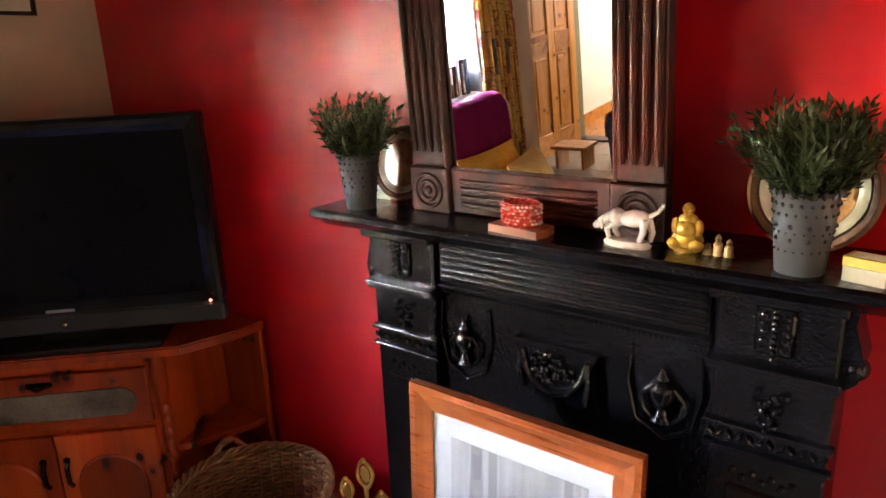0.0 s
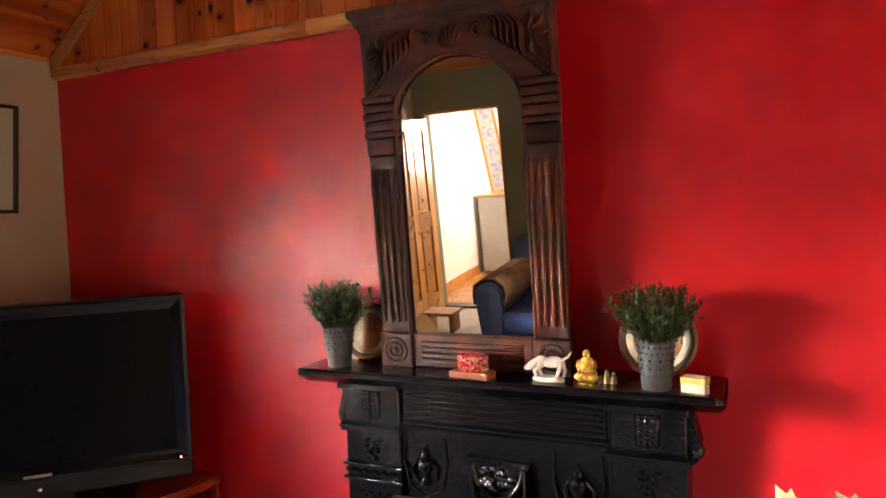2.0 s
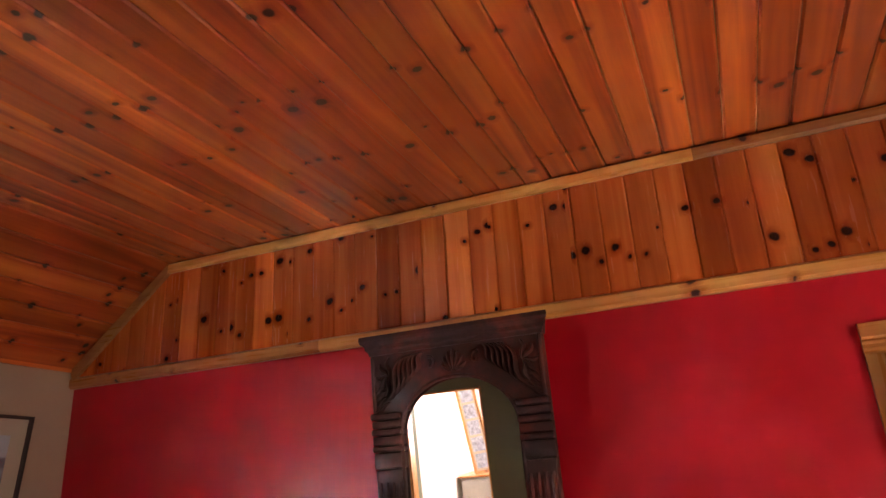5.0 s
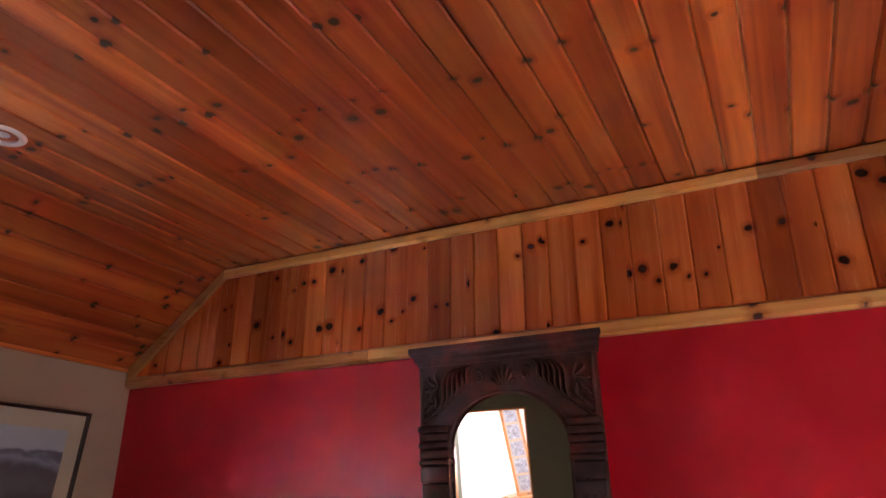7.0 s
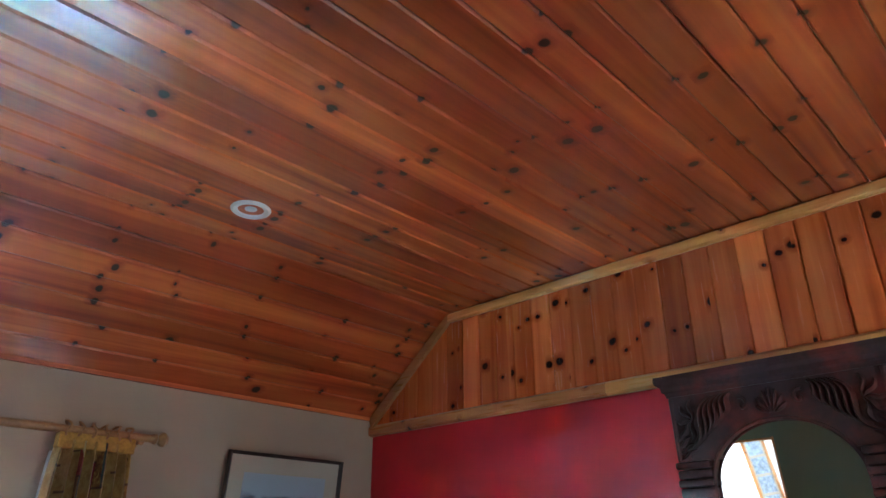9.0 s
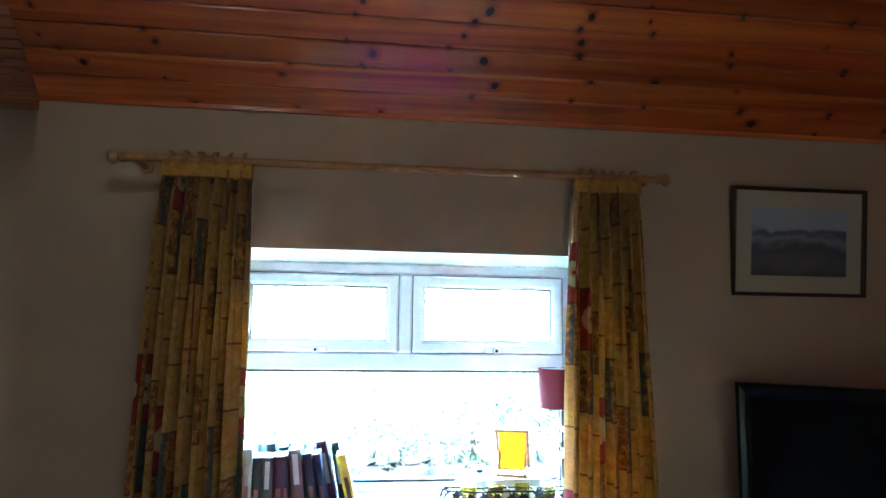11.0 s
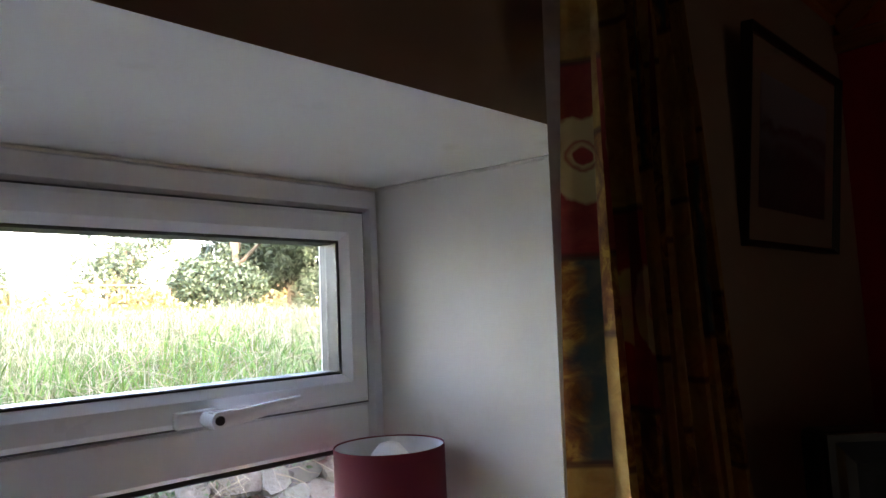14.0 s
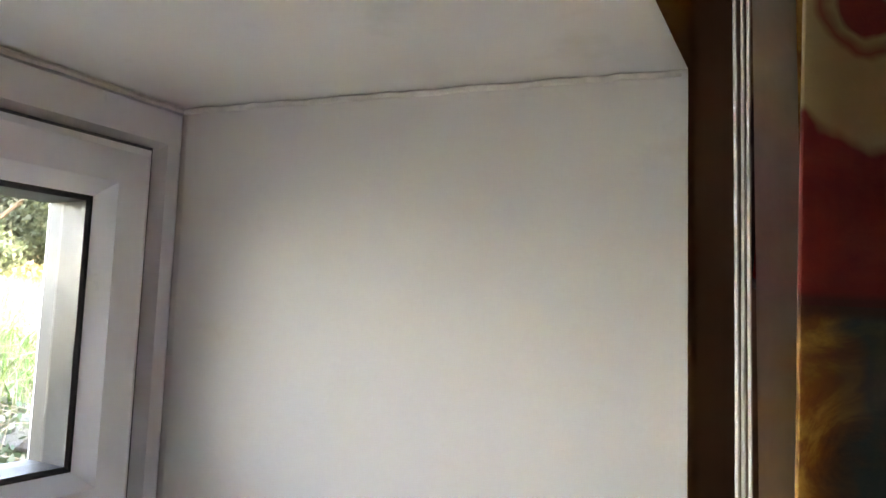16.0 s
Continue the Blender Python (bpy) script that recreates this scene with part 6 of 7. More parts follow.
def cushion(m, mat, label, s=0.21):
    bm = bmesh.new()
    n = 12
    g = {}
    for side in (1, -1):
        for i in range(n + 1):
            for j in range(n + 1):
                u, v = i / n * 2 - 1, j / n * 2 - 1
                edge = i in (0, n) or j in (0, n)
                if edge and side == -1:
                    g[side, i, j] = g[1, i, j]
                    continue
                h = 0.075 * ((1 - u ** 4) * (1 - v ** 4)) ** 0.6
                k = 1 - 0.07 * (1 - abs(u * v)) * 0.5
                g[side, i, j] = bm.verts.new((u * s * (1 - 0.06 * (1 - v * v)), v * s * (1 - 0.06 * (1 - u * u)), side * h))
        for i in range(n):
            for j in range(n):
                bm.faces.new((g[side, i, j], g[side, i + 1, j], g[side, i + 1, j + 1], g[side, i, j + 1]))
    return tagged(part("cushion", bm, mat, smooth=True, m=m), label, "cushion", group="yellow cushions")


cushion(pose(0.55, -1.64, 0.68, 0, 72, 8), YEL, "mustard yellow cushion leaning on the armchair back")
cushion(pose(0.68, -1.78, 0.655, 0, 68, -12), plain("pale_yellow_cushion", (0.66, 0.48, 0.20), 0.85, bumps=0.3), "pale yellow cushion on the armchair seat", 0.19)

# ---- sofa seen in the mirror ----
BLUE = plain("blue_sofa_fabric", (0.065, 0.095, 0.20), 0.9, vary=0.15, scale=40, bumps=0.35)
TAN = plain("tan_throw", (0.36, 0.24, 0.11), 0.9, vary=0.3, scale=18, bumps=0.5)
sf = thing("sofa", "blue upholstered sofa with rolled arms", "sofa", pose(0.42, -3.60, 0))
part("base", boxed(0.04, 1.9, -0.45, 0.42, 0.05, 0.30, 0.04, 3), BLUE, sf, smooth=True)
for x0 in (0.17, 0.98):
    part("seat_cushion", boxed(x0, x0 + 0.78, -0.28, 0.46, 0.305, 0.47, 0.05, 3), BLUE, sf, smooth=True)
part("backrest", boxed(0.0, 1.95, -0.62, -0.34, 0.06, 0.90, 0.08, 4), BLUE, sf, smooth=True)
for x0 in (0.0, 1.75):
    bm = bmesh.new()
    pts = [(0.02, 0.05), (0.18, 0.05), (0.18, 0.50), (0.215, 0.57), (0.205, 0.65), (0.14, 0.71), (0.04, 0.70), (-0.03, 0.64), (-0.03, 0.57), (0.015, 0.50)]
    prism(bm, [(x0 + x_, z_) for x_, z_ in pts], 'y', -0.40, 0.45)
    bmesh.ops.bevel(bm, geom=list(bm.edges), offset=0.02, segments=2, affect='EDGES')
    part("arm", bm, BLUE, sf, smooth=True)
bm = bmesh.new()
rows = []
for j in range(17):
    y_ = -0.38 + 0.80 * j / 16
    row = []
    for i, (x_, z_) in enumerate(((-0.046, 0.52), (-0.052, 0.60), (-0.035, 0.68), (0.04, 0.722), (0.14, 0.732), (0.215, 0.68), (0.232, 0.60), (0.20, 0.51))):
        n_ = noise.noise((j * 0.6, i * 0.7, 4))
        row.append(bm.verts.new((x_ + 0.01 * n_, y_, z_ + 0.012 * n_)))
    rows.append(row)
for a, b in zip(rows, rows[1:]):
    for i in range(7):
        bm.faces.new((a[i], a[i + 1], b[i + 1], b[i]))
ob = tagged(part("sofa_throw", bm, TAN, smooth=True, m=pose(0.42, -3.60, 0.006)), "fringed tan throw over the sofa arm", "blanket")
so = ob.modifiers.new("thickness", 'SOLIDIFY')
so.thickness = 0.01
cushion(pose(1.25, -3.40, 0.56, 70, 0, 20), plain("white_cushion", (0.68, 0.66, 0.64), 0.9), "white cushion on the blue sofa", 0.2)

# low pine stool by the door
stl = thing("low_stool", "small low pine stool on the tiled floor", "stool", pose(-0.36, -4.12, 0))
part("seat", boxed(-0.16, 0.16, -0.12, 0.12, 0.17, 0.20, 0.006, 2), TRIM_X, stl)
for x_ in (-0.12, 0.12):
    part("leg_panel", boxed(x_ - 0.012, x_ + 0.012, -0.10, 0.10, 0, 0.17, 0.003), TRIM_Z, stl)


# ---- pine door standing open, and the hall beyond ----
def panel_door(m, label):
    d = thing("door_2", label, "door", m, kind="structure")
    W_, H_ = 0.76, 1.99
    for a, b in ((0, 0.10), (0.33, 0.43), (0.66, 0.76)):
        part("stile", boxed(a, b, -0.02, 0.02, 0, H_, 0.003), TRIM_Z, d)
    for z0, z1 in ((0, 0.20), (0.90, 1.06), (1.88, H_)):
        for a, b in ((0.1005, 0.3295), (0.4305, 0.6595)):
            part("rail", boxed(a, b, -0.02, 0.02, z0, z1, 0.002), TRIM_X, d)
    for a, b in ((0.1, 0.33), (0.43, 0.66)):
        for z0, z1 in ((0.20, 0.90), (1.06, 1.88)):
            bm = bmesh.new()
            box(bm, a + 0.001, b - 0.001, -0.006, 0.006, z0 + 0.001, z1 - 0.001)
            box(bm, a + 0.035, b - 0.035, -0.014, 0.014, z0 + 0.035, z1 - 0.035, 0.007)
            part("door_panel", bm, TRIM_Z, d)
    for s_ in (-1, 1):
        bm = bmesh.new()
        box(bm, 0.695, 0.735, s_ * 0.021, s_ * 0.026, 0.90, 1.06, 0.002)
        tube(bm, [(0.715, s_ * 0.026, 1.0), (0.715, s_ * 0.055, 1.0), (0.69, s_ * 0.06, 1.0), (0.61, s_ * 0.058, 1.0)], 0.008, 8)
        part("door_handle", bm, BRASS, d, "brass lever handle")
    return d


panel_door(pose(-0.700, YB + 0.045, 0.005, 0, 0, 95), "orange pine four-panel door standing open")
bm = bmesh.new()
box(bm, -0.744, -0.722, YB, YB + 0.010, 0, 2.055, 0.003)
box(bm, 0.072, 0.088, YB, YB + 0.010, 0, 2.055, 0.003)
box(bm, -0.721, 0.071, YB, YB + 0.010, 2.032, 2.050, 0.003)
tagged(part("door_trim", bm, TRIM_Z), "pine door surround on the green wall", "trim", kind="structure")
gc = thing("grey_cabinet", "grey painted low cabinet in the hallway", "cabinet", pose(-0.52, -6.72, 0))
GREYC = plain("grey_green_paint", (0.36, 0.37, 0.34), 0.5, vary=0.08)
part("body", boxed(-0.36, 0.55, -0.22, 0.20, 0.02, 0.985, 0.004), GREYC, gc)
part("cabinet_top", boxed(-0.39, 0.58, -0.24, 0.225, 0.986, 1.012, 0.005, 2), TRIM_X, gc, "honey pine top")
for a, b in ((-0.35, 0.09), (0.10, 0.54)):
    part("door", boxed(a, b, 0.201, 0.218, 0.06, 0.96, 0.004), GREYC, gc)
gp = thing("multi_picture_frame", "tall pale pine frame holding several photographs, leaning on the wall", "picture frame", pose(-0.60, -6.66, 1.013, 6, 6, 180))
bm = bmesh.new()
frame_bars(bm, 0.26, 1.10, 0.03, 0.02, pose(0, 0, 0.56))
part("frame", bm, TRIM_Z, gp)
part("mount", boxed(-0.105, 0.105, -0.006, -0.002, 0.03, 1.09), MAT_BOARD, gp)
for q in range(5):
    part("photograph", boxed(-0.08, 0.08, -0.008, -0.0062, 0.07 + q * 0.205, 0.245 + q * 0.205), plain("photo_blue_grey", (0.28, 0.33, 0.40), 0.4, vary=0.6, scale=30), gp)
bm = bmesh.new()
box(bm, -0.943, 0.515, -7.998, -7.98, 0.0, 0.12, 0.003)
box(bm, 0.50, 0.518, -7.97, -5.03, 0.0, 0.12, 0.003)
box(bm, -0.944, -0.926, -7.97, -6.95, 0.0, 0.12, 0.003)
box(bm, -0.944, -0.926, -6.49, -5.03, 0.0, 0.12, 0.003)
tagged(part("baseboard", bm, TRIM_X), "honey pine skirting boards of the hallway", "skirting", kind="structure")
bm = bmesh.new()
box(bm, -0.72, 0.07, YB - 0.13, YB + 0.02, 0.0, 0.02, 0.004)
tagged(part("threshold", bm, DARK_FRAME), "dark wooden door threshold", "threshold", kind="structure")

# ---- things on the window board ----
PAGES = plain("book_pages", (0.72, 0.68, 0.58), 0.9, vary=0.1, scale=90, bumps=0.2)


def book(m, t, h, d, col, label, band=None, group="paperbacks on the window board"):
    """A paperback, spine towards +x; t along y."""
    bk_ = thing("book", label, "book", m, group=group)
    cov = plain("book_cover", col, 0.45, vary=0.25, scale=35, bumps=0.05)
    bm = bmesh.new()
    prism(bm, [(0, 0), (0.002, t * 0.3), (0.002, t * 0.7), (0, t), (-d, t), (-d, t - 0.001), (-0.0015, t - 0.001), (-0.0015, 0.001), (-d, 0.001), (-d, 0)], 'z', 0, h)
    part("cover", bm, cov, bk_)
    part("page_block", boxed(-d + 0.003, -0.0018, 0.0012, t - 0.0012, 0.002, h - 0.003), PAGES, bk_)
    if band:
        part("spine_title", boxed(0.0021, 0.0026, t * 0.28, t * 0.72, h * band[0], h * band[1]), plain("title_ink", band[2], 0.5), bk_)
    return bk_


rb = random.Random(11)
dark = [(0.05, 0.12, 0.25), (0.015, 0.015, 0.016), (0.28, 0.28, 0.30), (0.02, 0.018, 0.018), (0.09, 0.08, 0.06), (0.07, 0.015, 0.04), (0.02, 0.02, 0.03), (0.14, 0.06, 0.05), (0.02, 0.022, 0.04), (0.04, 0.06, 0.11)]
specs = [(0.028, 0.205), (0.036, 0.205), (0.026, 0.205), (0.026, 0.178), (0.030, 0.178), (0.032, 0.180), (0.016, 0.180), (0.036, 0.198), (0.026, 0.186), (0.020, 0.184)]
words = ["blue", "black", "pale grey", "black", "olive brown", "dark maroon", "black", "reddish brown", "navy", "slate blue"]
y_ = -2.372
for k, ((t_, h_), c_) in enumerate(zip(specs, dark)):
    t_ *= 1.10
    lean = 0 if k < 6 else -4 - (k - 6) * 2.2
    bo = book(pose(-0.085 - 0.012 * k * 0.35, y_, ZS + 0.0005 + (abs(math.sin(radians(lean))) * 0.0), -lean, 0, 0), t_, h_, 0.125, c_, "%s paperback standing on the window board" % words[k], ((0.45, 0.93, (0.55, 0.55, 0.55)) if k in (0, 4, 7) else (0.1, 0.45, (0.30, 0.10, 0.06))) if k != 1 else (0.08, 0.42, (0.35, 0.35, 0.36)))
    if k == 1:
        cu_ = bpy.data.curves.new("spine_lettering", 'FONT')
        cu_.body = "GIMENEZ"
        cu_.size, cu_.extrude = 0.022, 0.0003
        tx = new("spine_lettering", cu_)
        tx.parent = bo
        tx.matrix_basis = Matrix.Translation((0.0026, 0.025, 0.090)) @ Euler((radians(90), 0, radians(90))).to_matrix().to_4x4() @ pose(0, 0, 0, 0, 0, 90)
        cu_.materials.append(plain("silver_ink", (0.5, 0.5, 0.5), 0.4))
    y_ += t_ + 0.0012 + (0.010 if k >= 6 else 0)
yb = book(pose(-0.13, y_ + 0.052, ZS + 0.0005, 14, 0, 0), 0.030, 0.18, 0.125, (0.70, 0.55, 0.03), "yellow and teal paperback leaning at the end of the row", (0.08, 0.6, (0.12, 0.10, 0.02)))
part("front_cover_panel", boxed(-0.122, -0.002, 0.0302, 0.0308, 0.10, 0.178), plain("teal_cover", (0.10, 0.45, 0.45), 0.45, vary=0.5, scale=40), yb)
part("cover_lettering", boxed(-0.10, -0.02, 0.0304, 0.0312, 0.03, 0.085), plain("black_letter_bars", (0.03, 0.03, 0.03), 0.5), yb)
y_ = -2.40
for k in range(12):
    t_, h_ = rb.uniform(0.022, 0.034), rb.uniform(0.185, 0.205)
    lean = -6 - rb.uniform(0, 8)
    c_ = rb.choice([(0.02, 0.03, 0.05), (0.03, 0.08, 0.16), (0.02, 0.02, 0.02), (0.18, 0.30, 0.32), (0.25, 0.25, 0.27), (0.06, 0.02, 0.05)])
    w_ = {(0.02, 0.03, 0.05): "dark navy", (0.03, 0.08, 0.16): "blue", (0.02, 0.02, 0.02): "black", (0.18, 0.30, 0.32): "pale teal", (0.25, 0.25, 0.27): "grey", (0.06, 0.02, 0.05): "plum"}[c_]
    book(pose(-0.235 - 0.002 * k, y_, ZS + 0.0005, -lean, 0, 0), t_, h_, 0.125, c_, "%s paperback in the row against the window" % w_, (0.3, 0.8, (0.4, 0.4, 0.42)))
    y_ += t_ + 0.008

# heart-shaped silver tray with a glass tealight
SILVER = plain("filigree_silver", (0.34, 0.34, 0.36), 0.35, 0.8, vary=0.2, bumps=0.1)
tr_ = thing("filigree_tray", "small heart-shaped silver filigree tray on feet", "tray", pose(-0.205, -1.680, ZS, 0, 0, 200) @ Matrix.Scale(1.15, 4))


def heart(t, s):
    return (s * 0.058 * (13 * math.cos(t) - 5 * math.cos(2 * t) - 2 * math.cos(3 * t) - math.cos(4 * t)) / 16, s * 0.058 * math.sin(t) ** 3 * 1.05)


bm = bmesh.new()
prism(bm, [heart(2 * math.pi * k / 40, 0.97) for k in range(40)], 'z', 0.010, 0.012)
part("tray_floor", bm, SILVER, tr_)
for z_, r_ in ((0.012, 0.0015), (0.031, 0.0018)):
    bm = bmesh.new()
    tube(bm, [(*heart(2 * math.pi * k / 60, 1.0), z_) for k in range(61)], r_, 5)
    part("edge_wire", bm, SILVER, tr_)
bm = bmesh.new()
for k in range(40):
    c_ = heart(2 * math.pi * k / 40, 1.0)
    d_ = heart(2 * math.pi * (k + 1) / 40, 1.0)
    tube(bm, [(*c_, 0.012), (*d_, 0.031)], 0.0011, 4)
    tube(bm, [(*d_, 0.012), (*c_, 0.031)], 0.0011, 4)
part("filigree", bm, SILVER, tr_)
for k in (0, 14, 26):
    bm = bmesh.new()
    blob(bm, (*heart(2 * math.pi * k / 40, 0.97), 0.005), (0.003, 0.003, 0.0052), 1)
    part("foot", bm, SILVER, tr_)
tg = thing("glass_tealight", "clear glass tealight cup in the filigree tray", "tealight", pose(-0.205, -1.680, ZS + 0.0142))
bm = bmesh.new()
lathe(bm, [(0, 0), (0.024, 0), (0.028, 0.05), (0.0262, 0.05), (0.0225, 0.004), (0, 0.004)], 24)
part("cup", bm, GLASS, tg, smooth=True)
bm = bmesh.new()
lathe(bm, [(0, 0.0045), (0.019, 0.0045), (0.019, 0.018), (0, 0.018)], 20)
part("wax", bm, plain("white_wax", (0.8, 0.78, 0.74), 0.5), tg)

# wrought iron rack with four tealight glasses
BLK = plain("wrought_iron", (0.015, 0.014, 0.013), 0.5, 0.4, vary=0.3)
rk = thing("tealight_rack", "black wrought iron leaf rack holding four tealight glasses", "candle rack", pose(-0.115, -1.435, ZS))
for dx in (-0.030, 0.030):
    bm = bmesh.new()
    tube(bm, [(dx, -0.215, 0.070), (dx, -0.12, 0.064), (dx, 0.0, 0.066), (dx, 0.12, 0.063), (dx, 0.215, 0.068)], 0.003, 6)
    part("rail", bm, BLK, rk)
for y0, s_ in ((-0.20, -1), (0.20, 1)):
    for dx in (-0.035, 0.035):
        bm = bmesh.new()
        tube(bm, [(dx * 0.7, y0, 0.068), (dx, y0 + s_ * 0.018, 0.060), (dx * 1.2, y0 + s_ * 0.024, 0.035), (dx * 1.3, y0 + s_ * 0.030, 0.008), (dx * 1.35, y0 + s_ * 0.042, 0.0035)], 0.0032, 6)
        part("leg", bm, BLK, rk)
for k in range(5):
    bm = bmesh.new()
    tube(bm, [(-0.03, -0.18 + 0.09 * k, 0.066), (0.034, -0.17 + 0.085 * k, 0.066), (0.048, -0.15 + 0.085 * k, 0.058)], 0.0018, 5)
    part("tendril", bm, BLK, rk)
LEAFM = plain("iron_leaf", (0.03, 0.022, 0.016), 0.5, 0.3, vary=0.5, scale=40)
rl = random.Random(5)
for k in range(9):
    bm = bmesh.new()
    pts = [(0, -0.022), (0.008, -0.012), (0.018, -0.010), (0.012, 0.0), (0.016, 0.012), (0.005, 0.012), (0, 0.026), (-0.005, 0.012), (-0.016, 0.012), (-0.012, 0), (-0.018, -0.010), (-0.008, -0.012)]
    vs = prism(bm, pts, 'y', 0, 0.0012)
    part("leaf", bm, LEAFM, rk, m=pose(rl.uniform(0.028, 0.045), -0.18 + 0.045 * k, 0.052 + rl.uniform(-0.008, 0.012), rl.uniform(-40, 40), rl.uniform(-40, 40), 90 + rl.uniform(-40, 40)))
YG, nt_, b_ = material("yellow_green_glass", 0.05)
b_.inputs["Base Color"].default_value = (0.66, 0.56, 0.10, 1)
b_.inputs["Transmission Weight"].default_value = 0.8
for k in range(4):
    cu_ = thing("tealight_glass", "yellow-green glass tealight cup in the iron rack", "tealight", pose(-0.115, -1.435 - 0.135 + 0.09 * k, ZS + 0.030), group="rack tealights")
    bm = bmesh.new()
    lathe(bm, [(0, 0), (0.020, 0), (0.026, 0.012), (0.0265, 0.05), (0.0245, 0.05), (0.0238, 0.012), (0.018, 0.004), (0, 0.004)], 24)
    part("cup", bm, YG, cu_, smooth=True)
    bm = bmesh.new()
    lathe(bm, [(0, 0.005), (0.0185, 0.005), (0.0185, 0.02), (0, 0.02)], 20)
    part("wax", bm, plain("tealight_wax", (0.76, 0.72, 0.60), 0.5), cu_)

# two large books lying flat
for k, (z_, sx_, sy_, h_, rz) in enumerate(((0.0, 0.195, 0.31, 0.040, 3), (0.0405, 0.188, 0.30, 0.038, 5))):
    lb = thing("large_book", "large pale hardback lying flat on the window board", "book", pose(-0.290, -1.418, ZS + z_, 0, 0, rz), group="stacked hardbacks")
    cv = plain("hardback_cover", (0.40, 0.27, 0.15), 0.4, vary=0.2, scale=20)
    part("lower_board", boxed(-sx_ / 2, sx_ / 2, -sy_ / 2, sy_ / 2, 0, 0.003), cv, lb)
    part("page_block", boxed(-sx_ / 2 + 0.004, sx_ / 2 - 0.004, -sy_ / 2 + 0.001, sy_ / 2 - 0.004, 0.0032, h_ - 0.0032), PAGES, lb)
    part("upper_board", boxed(-sx_ / 2, sx_ / 2, -sy_ / 2, sy_ / 2, h_ - 0.003, h_), plain("hardback_top", (0.42, 0.32, 0.21), 0.3), lb)
ZB = ZS + 0.079
# miniature deckchair
dk = thing("miniature_deckchair", "miniature wooden deckchair with yellow canvas, on the stacked books", "deckchair", pose(-0.270, -1.385, ZB, 0, 0, -107) @ Matrix.Scale(1.22, 4))
DKW = plain("deckchair_wood", (0.34, 0.15, 0.05), 0.45, vary=0.2, scale=60)
for sx_ in (-0.045, 0.045):
    bm = bmesh.new()
    tube(bm, [(sx_, -0.050, 0.004), (sx_, 0.045, 0.135)], 0.004, 6)
    part("rear_frame_bar", bm, DKW, dk)
    bm = bmesh.new()
    tube(bm, [(sx_ * 0.85, 0.055, 0.004), (sx_ * 0.85, -0.035, 0.118)], 0.004, 6)
    part("front_frame_bar", bm, DKW, dk)
for y0, z0, w_ in ((0.042, 0.132, 0.052), (-0.033, 0.115, 0.046), (-0.048, 0.008, 0.05), (0.052, 0.008, 0.046)):
    bm = bmesh.new()
    tube(bm, [(-w_, y0, z0), (w_, y0, z0)], 0.0035, 6)
    part("cross_bar", bm, DKW, dk)
YC, nt_, b_ = material("yellow_canvas", 0.85)
b_.inputs["Base Color"].default_value = (0.72, 0.42, 0.02, 1)
wv_, _ = world_pos(nt_)
bump(nt_, b_, noise_tex(nt_, wv_, 700, 2.0), 0.3, 0.001)
tl_ = nt_.nodes.new("ShaderNodeBsdfTranslucent")
tl_.inputs[0].default_value = (0.85, 0.50, 0.03, 1)
ms_ = nt_.nodes.new("ShaderNodeMixShader")
ms_.inputs[0].default_value = 0.5
nt_.links.new(b_.outputs[0], ms_.inputs[1])
nt_.links.new(tl_.outputs[0], ms_.inputs[2])
nt_.links.new(ms_.outputs[0], nt_.nodes["Material Output"].inputs[0])
bm = bmesh.new()
rows = []
for k in range(15):
    f = k / 14
    y0 = 0.042 + (-0.048 - 0.042) * f
    z0 = 0.130 + (0.012 - 0.130) * f - 0.020 * math.sin(math.pi * f)
    rows.append([bm.verts.new((-0.038 + 0.019 * i, y0, z0 - 0.002 * math.sin(math.pi * i / 4))) for i in range(5)])
for a, b in zip(rows, rows[1:]):
    for i in range(4):
        bm.faces.new((a[i], a[i + 1], b[i + 1], b[i]))
cl = part("canvas", bm, YC, dk, smooth=True)
so = cl.modifiers.new("thickness", 'SOLIDIFY')
so.thickness = 0.0012
# reed diffuser
rd = thing("reed_diffuser", "small clear glass reed diffuser with dark label and thin sticks", "diffuser", pose(-0.29, -1.505, ZB))
bm = bmesh.new()
lathe(bm, [(0, 0), (0.017, 0), (0.018, 0.003), (0.018, 0.028), (0.009, 0.034), (0.008, 0.044), (0.0065, 0.044), (0.007, 0.034), (0.016, 0.027), (0.016, 0.003), (0, 0.003)], 20)
part("bottle", bm, GLASS, rd, smooth=True)
part("label", boxed(0.0182, 0.0188, -0.010, 0.010, 0.006, 0.020), BLACK, rd)
bm = bmesh.new()
lathe(bm, [(0.0085, 0.036), (0.0095, 0.036), (0.0095, 0.045), (0.0085, 0.045)], 16)
part("collar", bm, CHROME, rd)
for k in range(6):
    bm = bmesh.new()
    a = 2 * math.pi * k / 6 + 0.3
    tube(bm, [(-0.006 * math.cos(a), -0.006 * math.sin(a), 0.006), (0.026 * math.cos(a), 0.026 * math.sin(a), 0.135)], 0.0011, 5)
    part("reed_stick", bm, plain("rattan", (0.55, 0.40, 0.22), 0.7), rd)

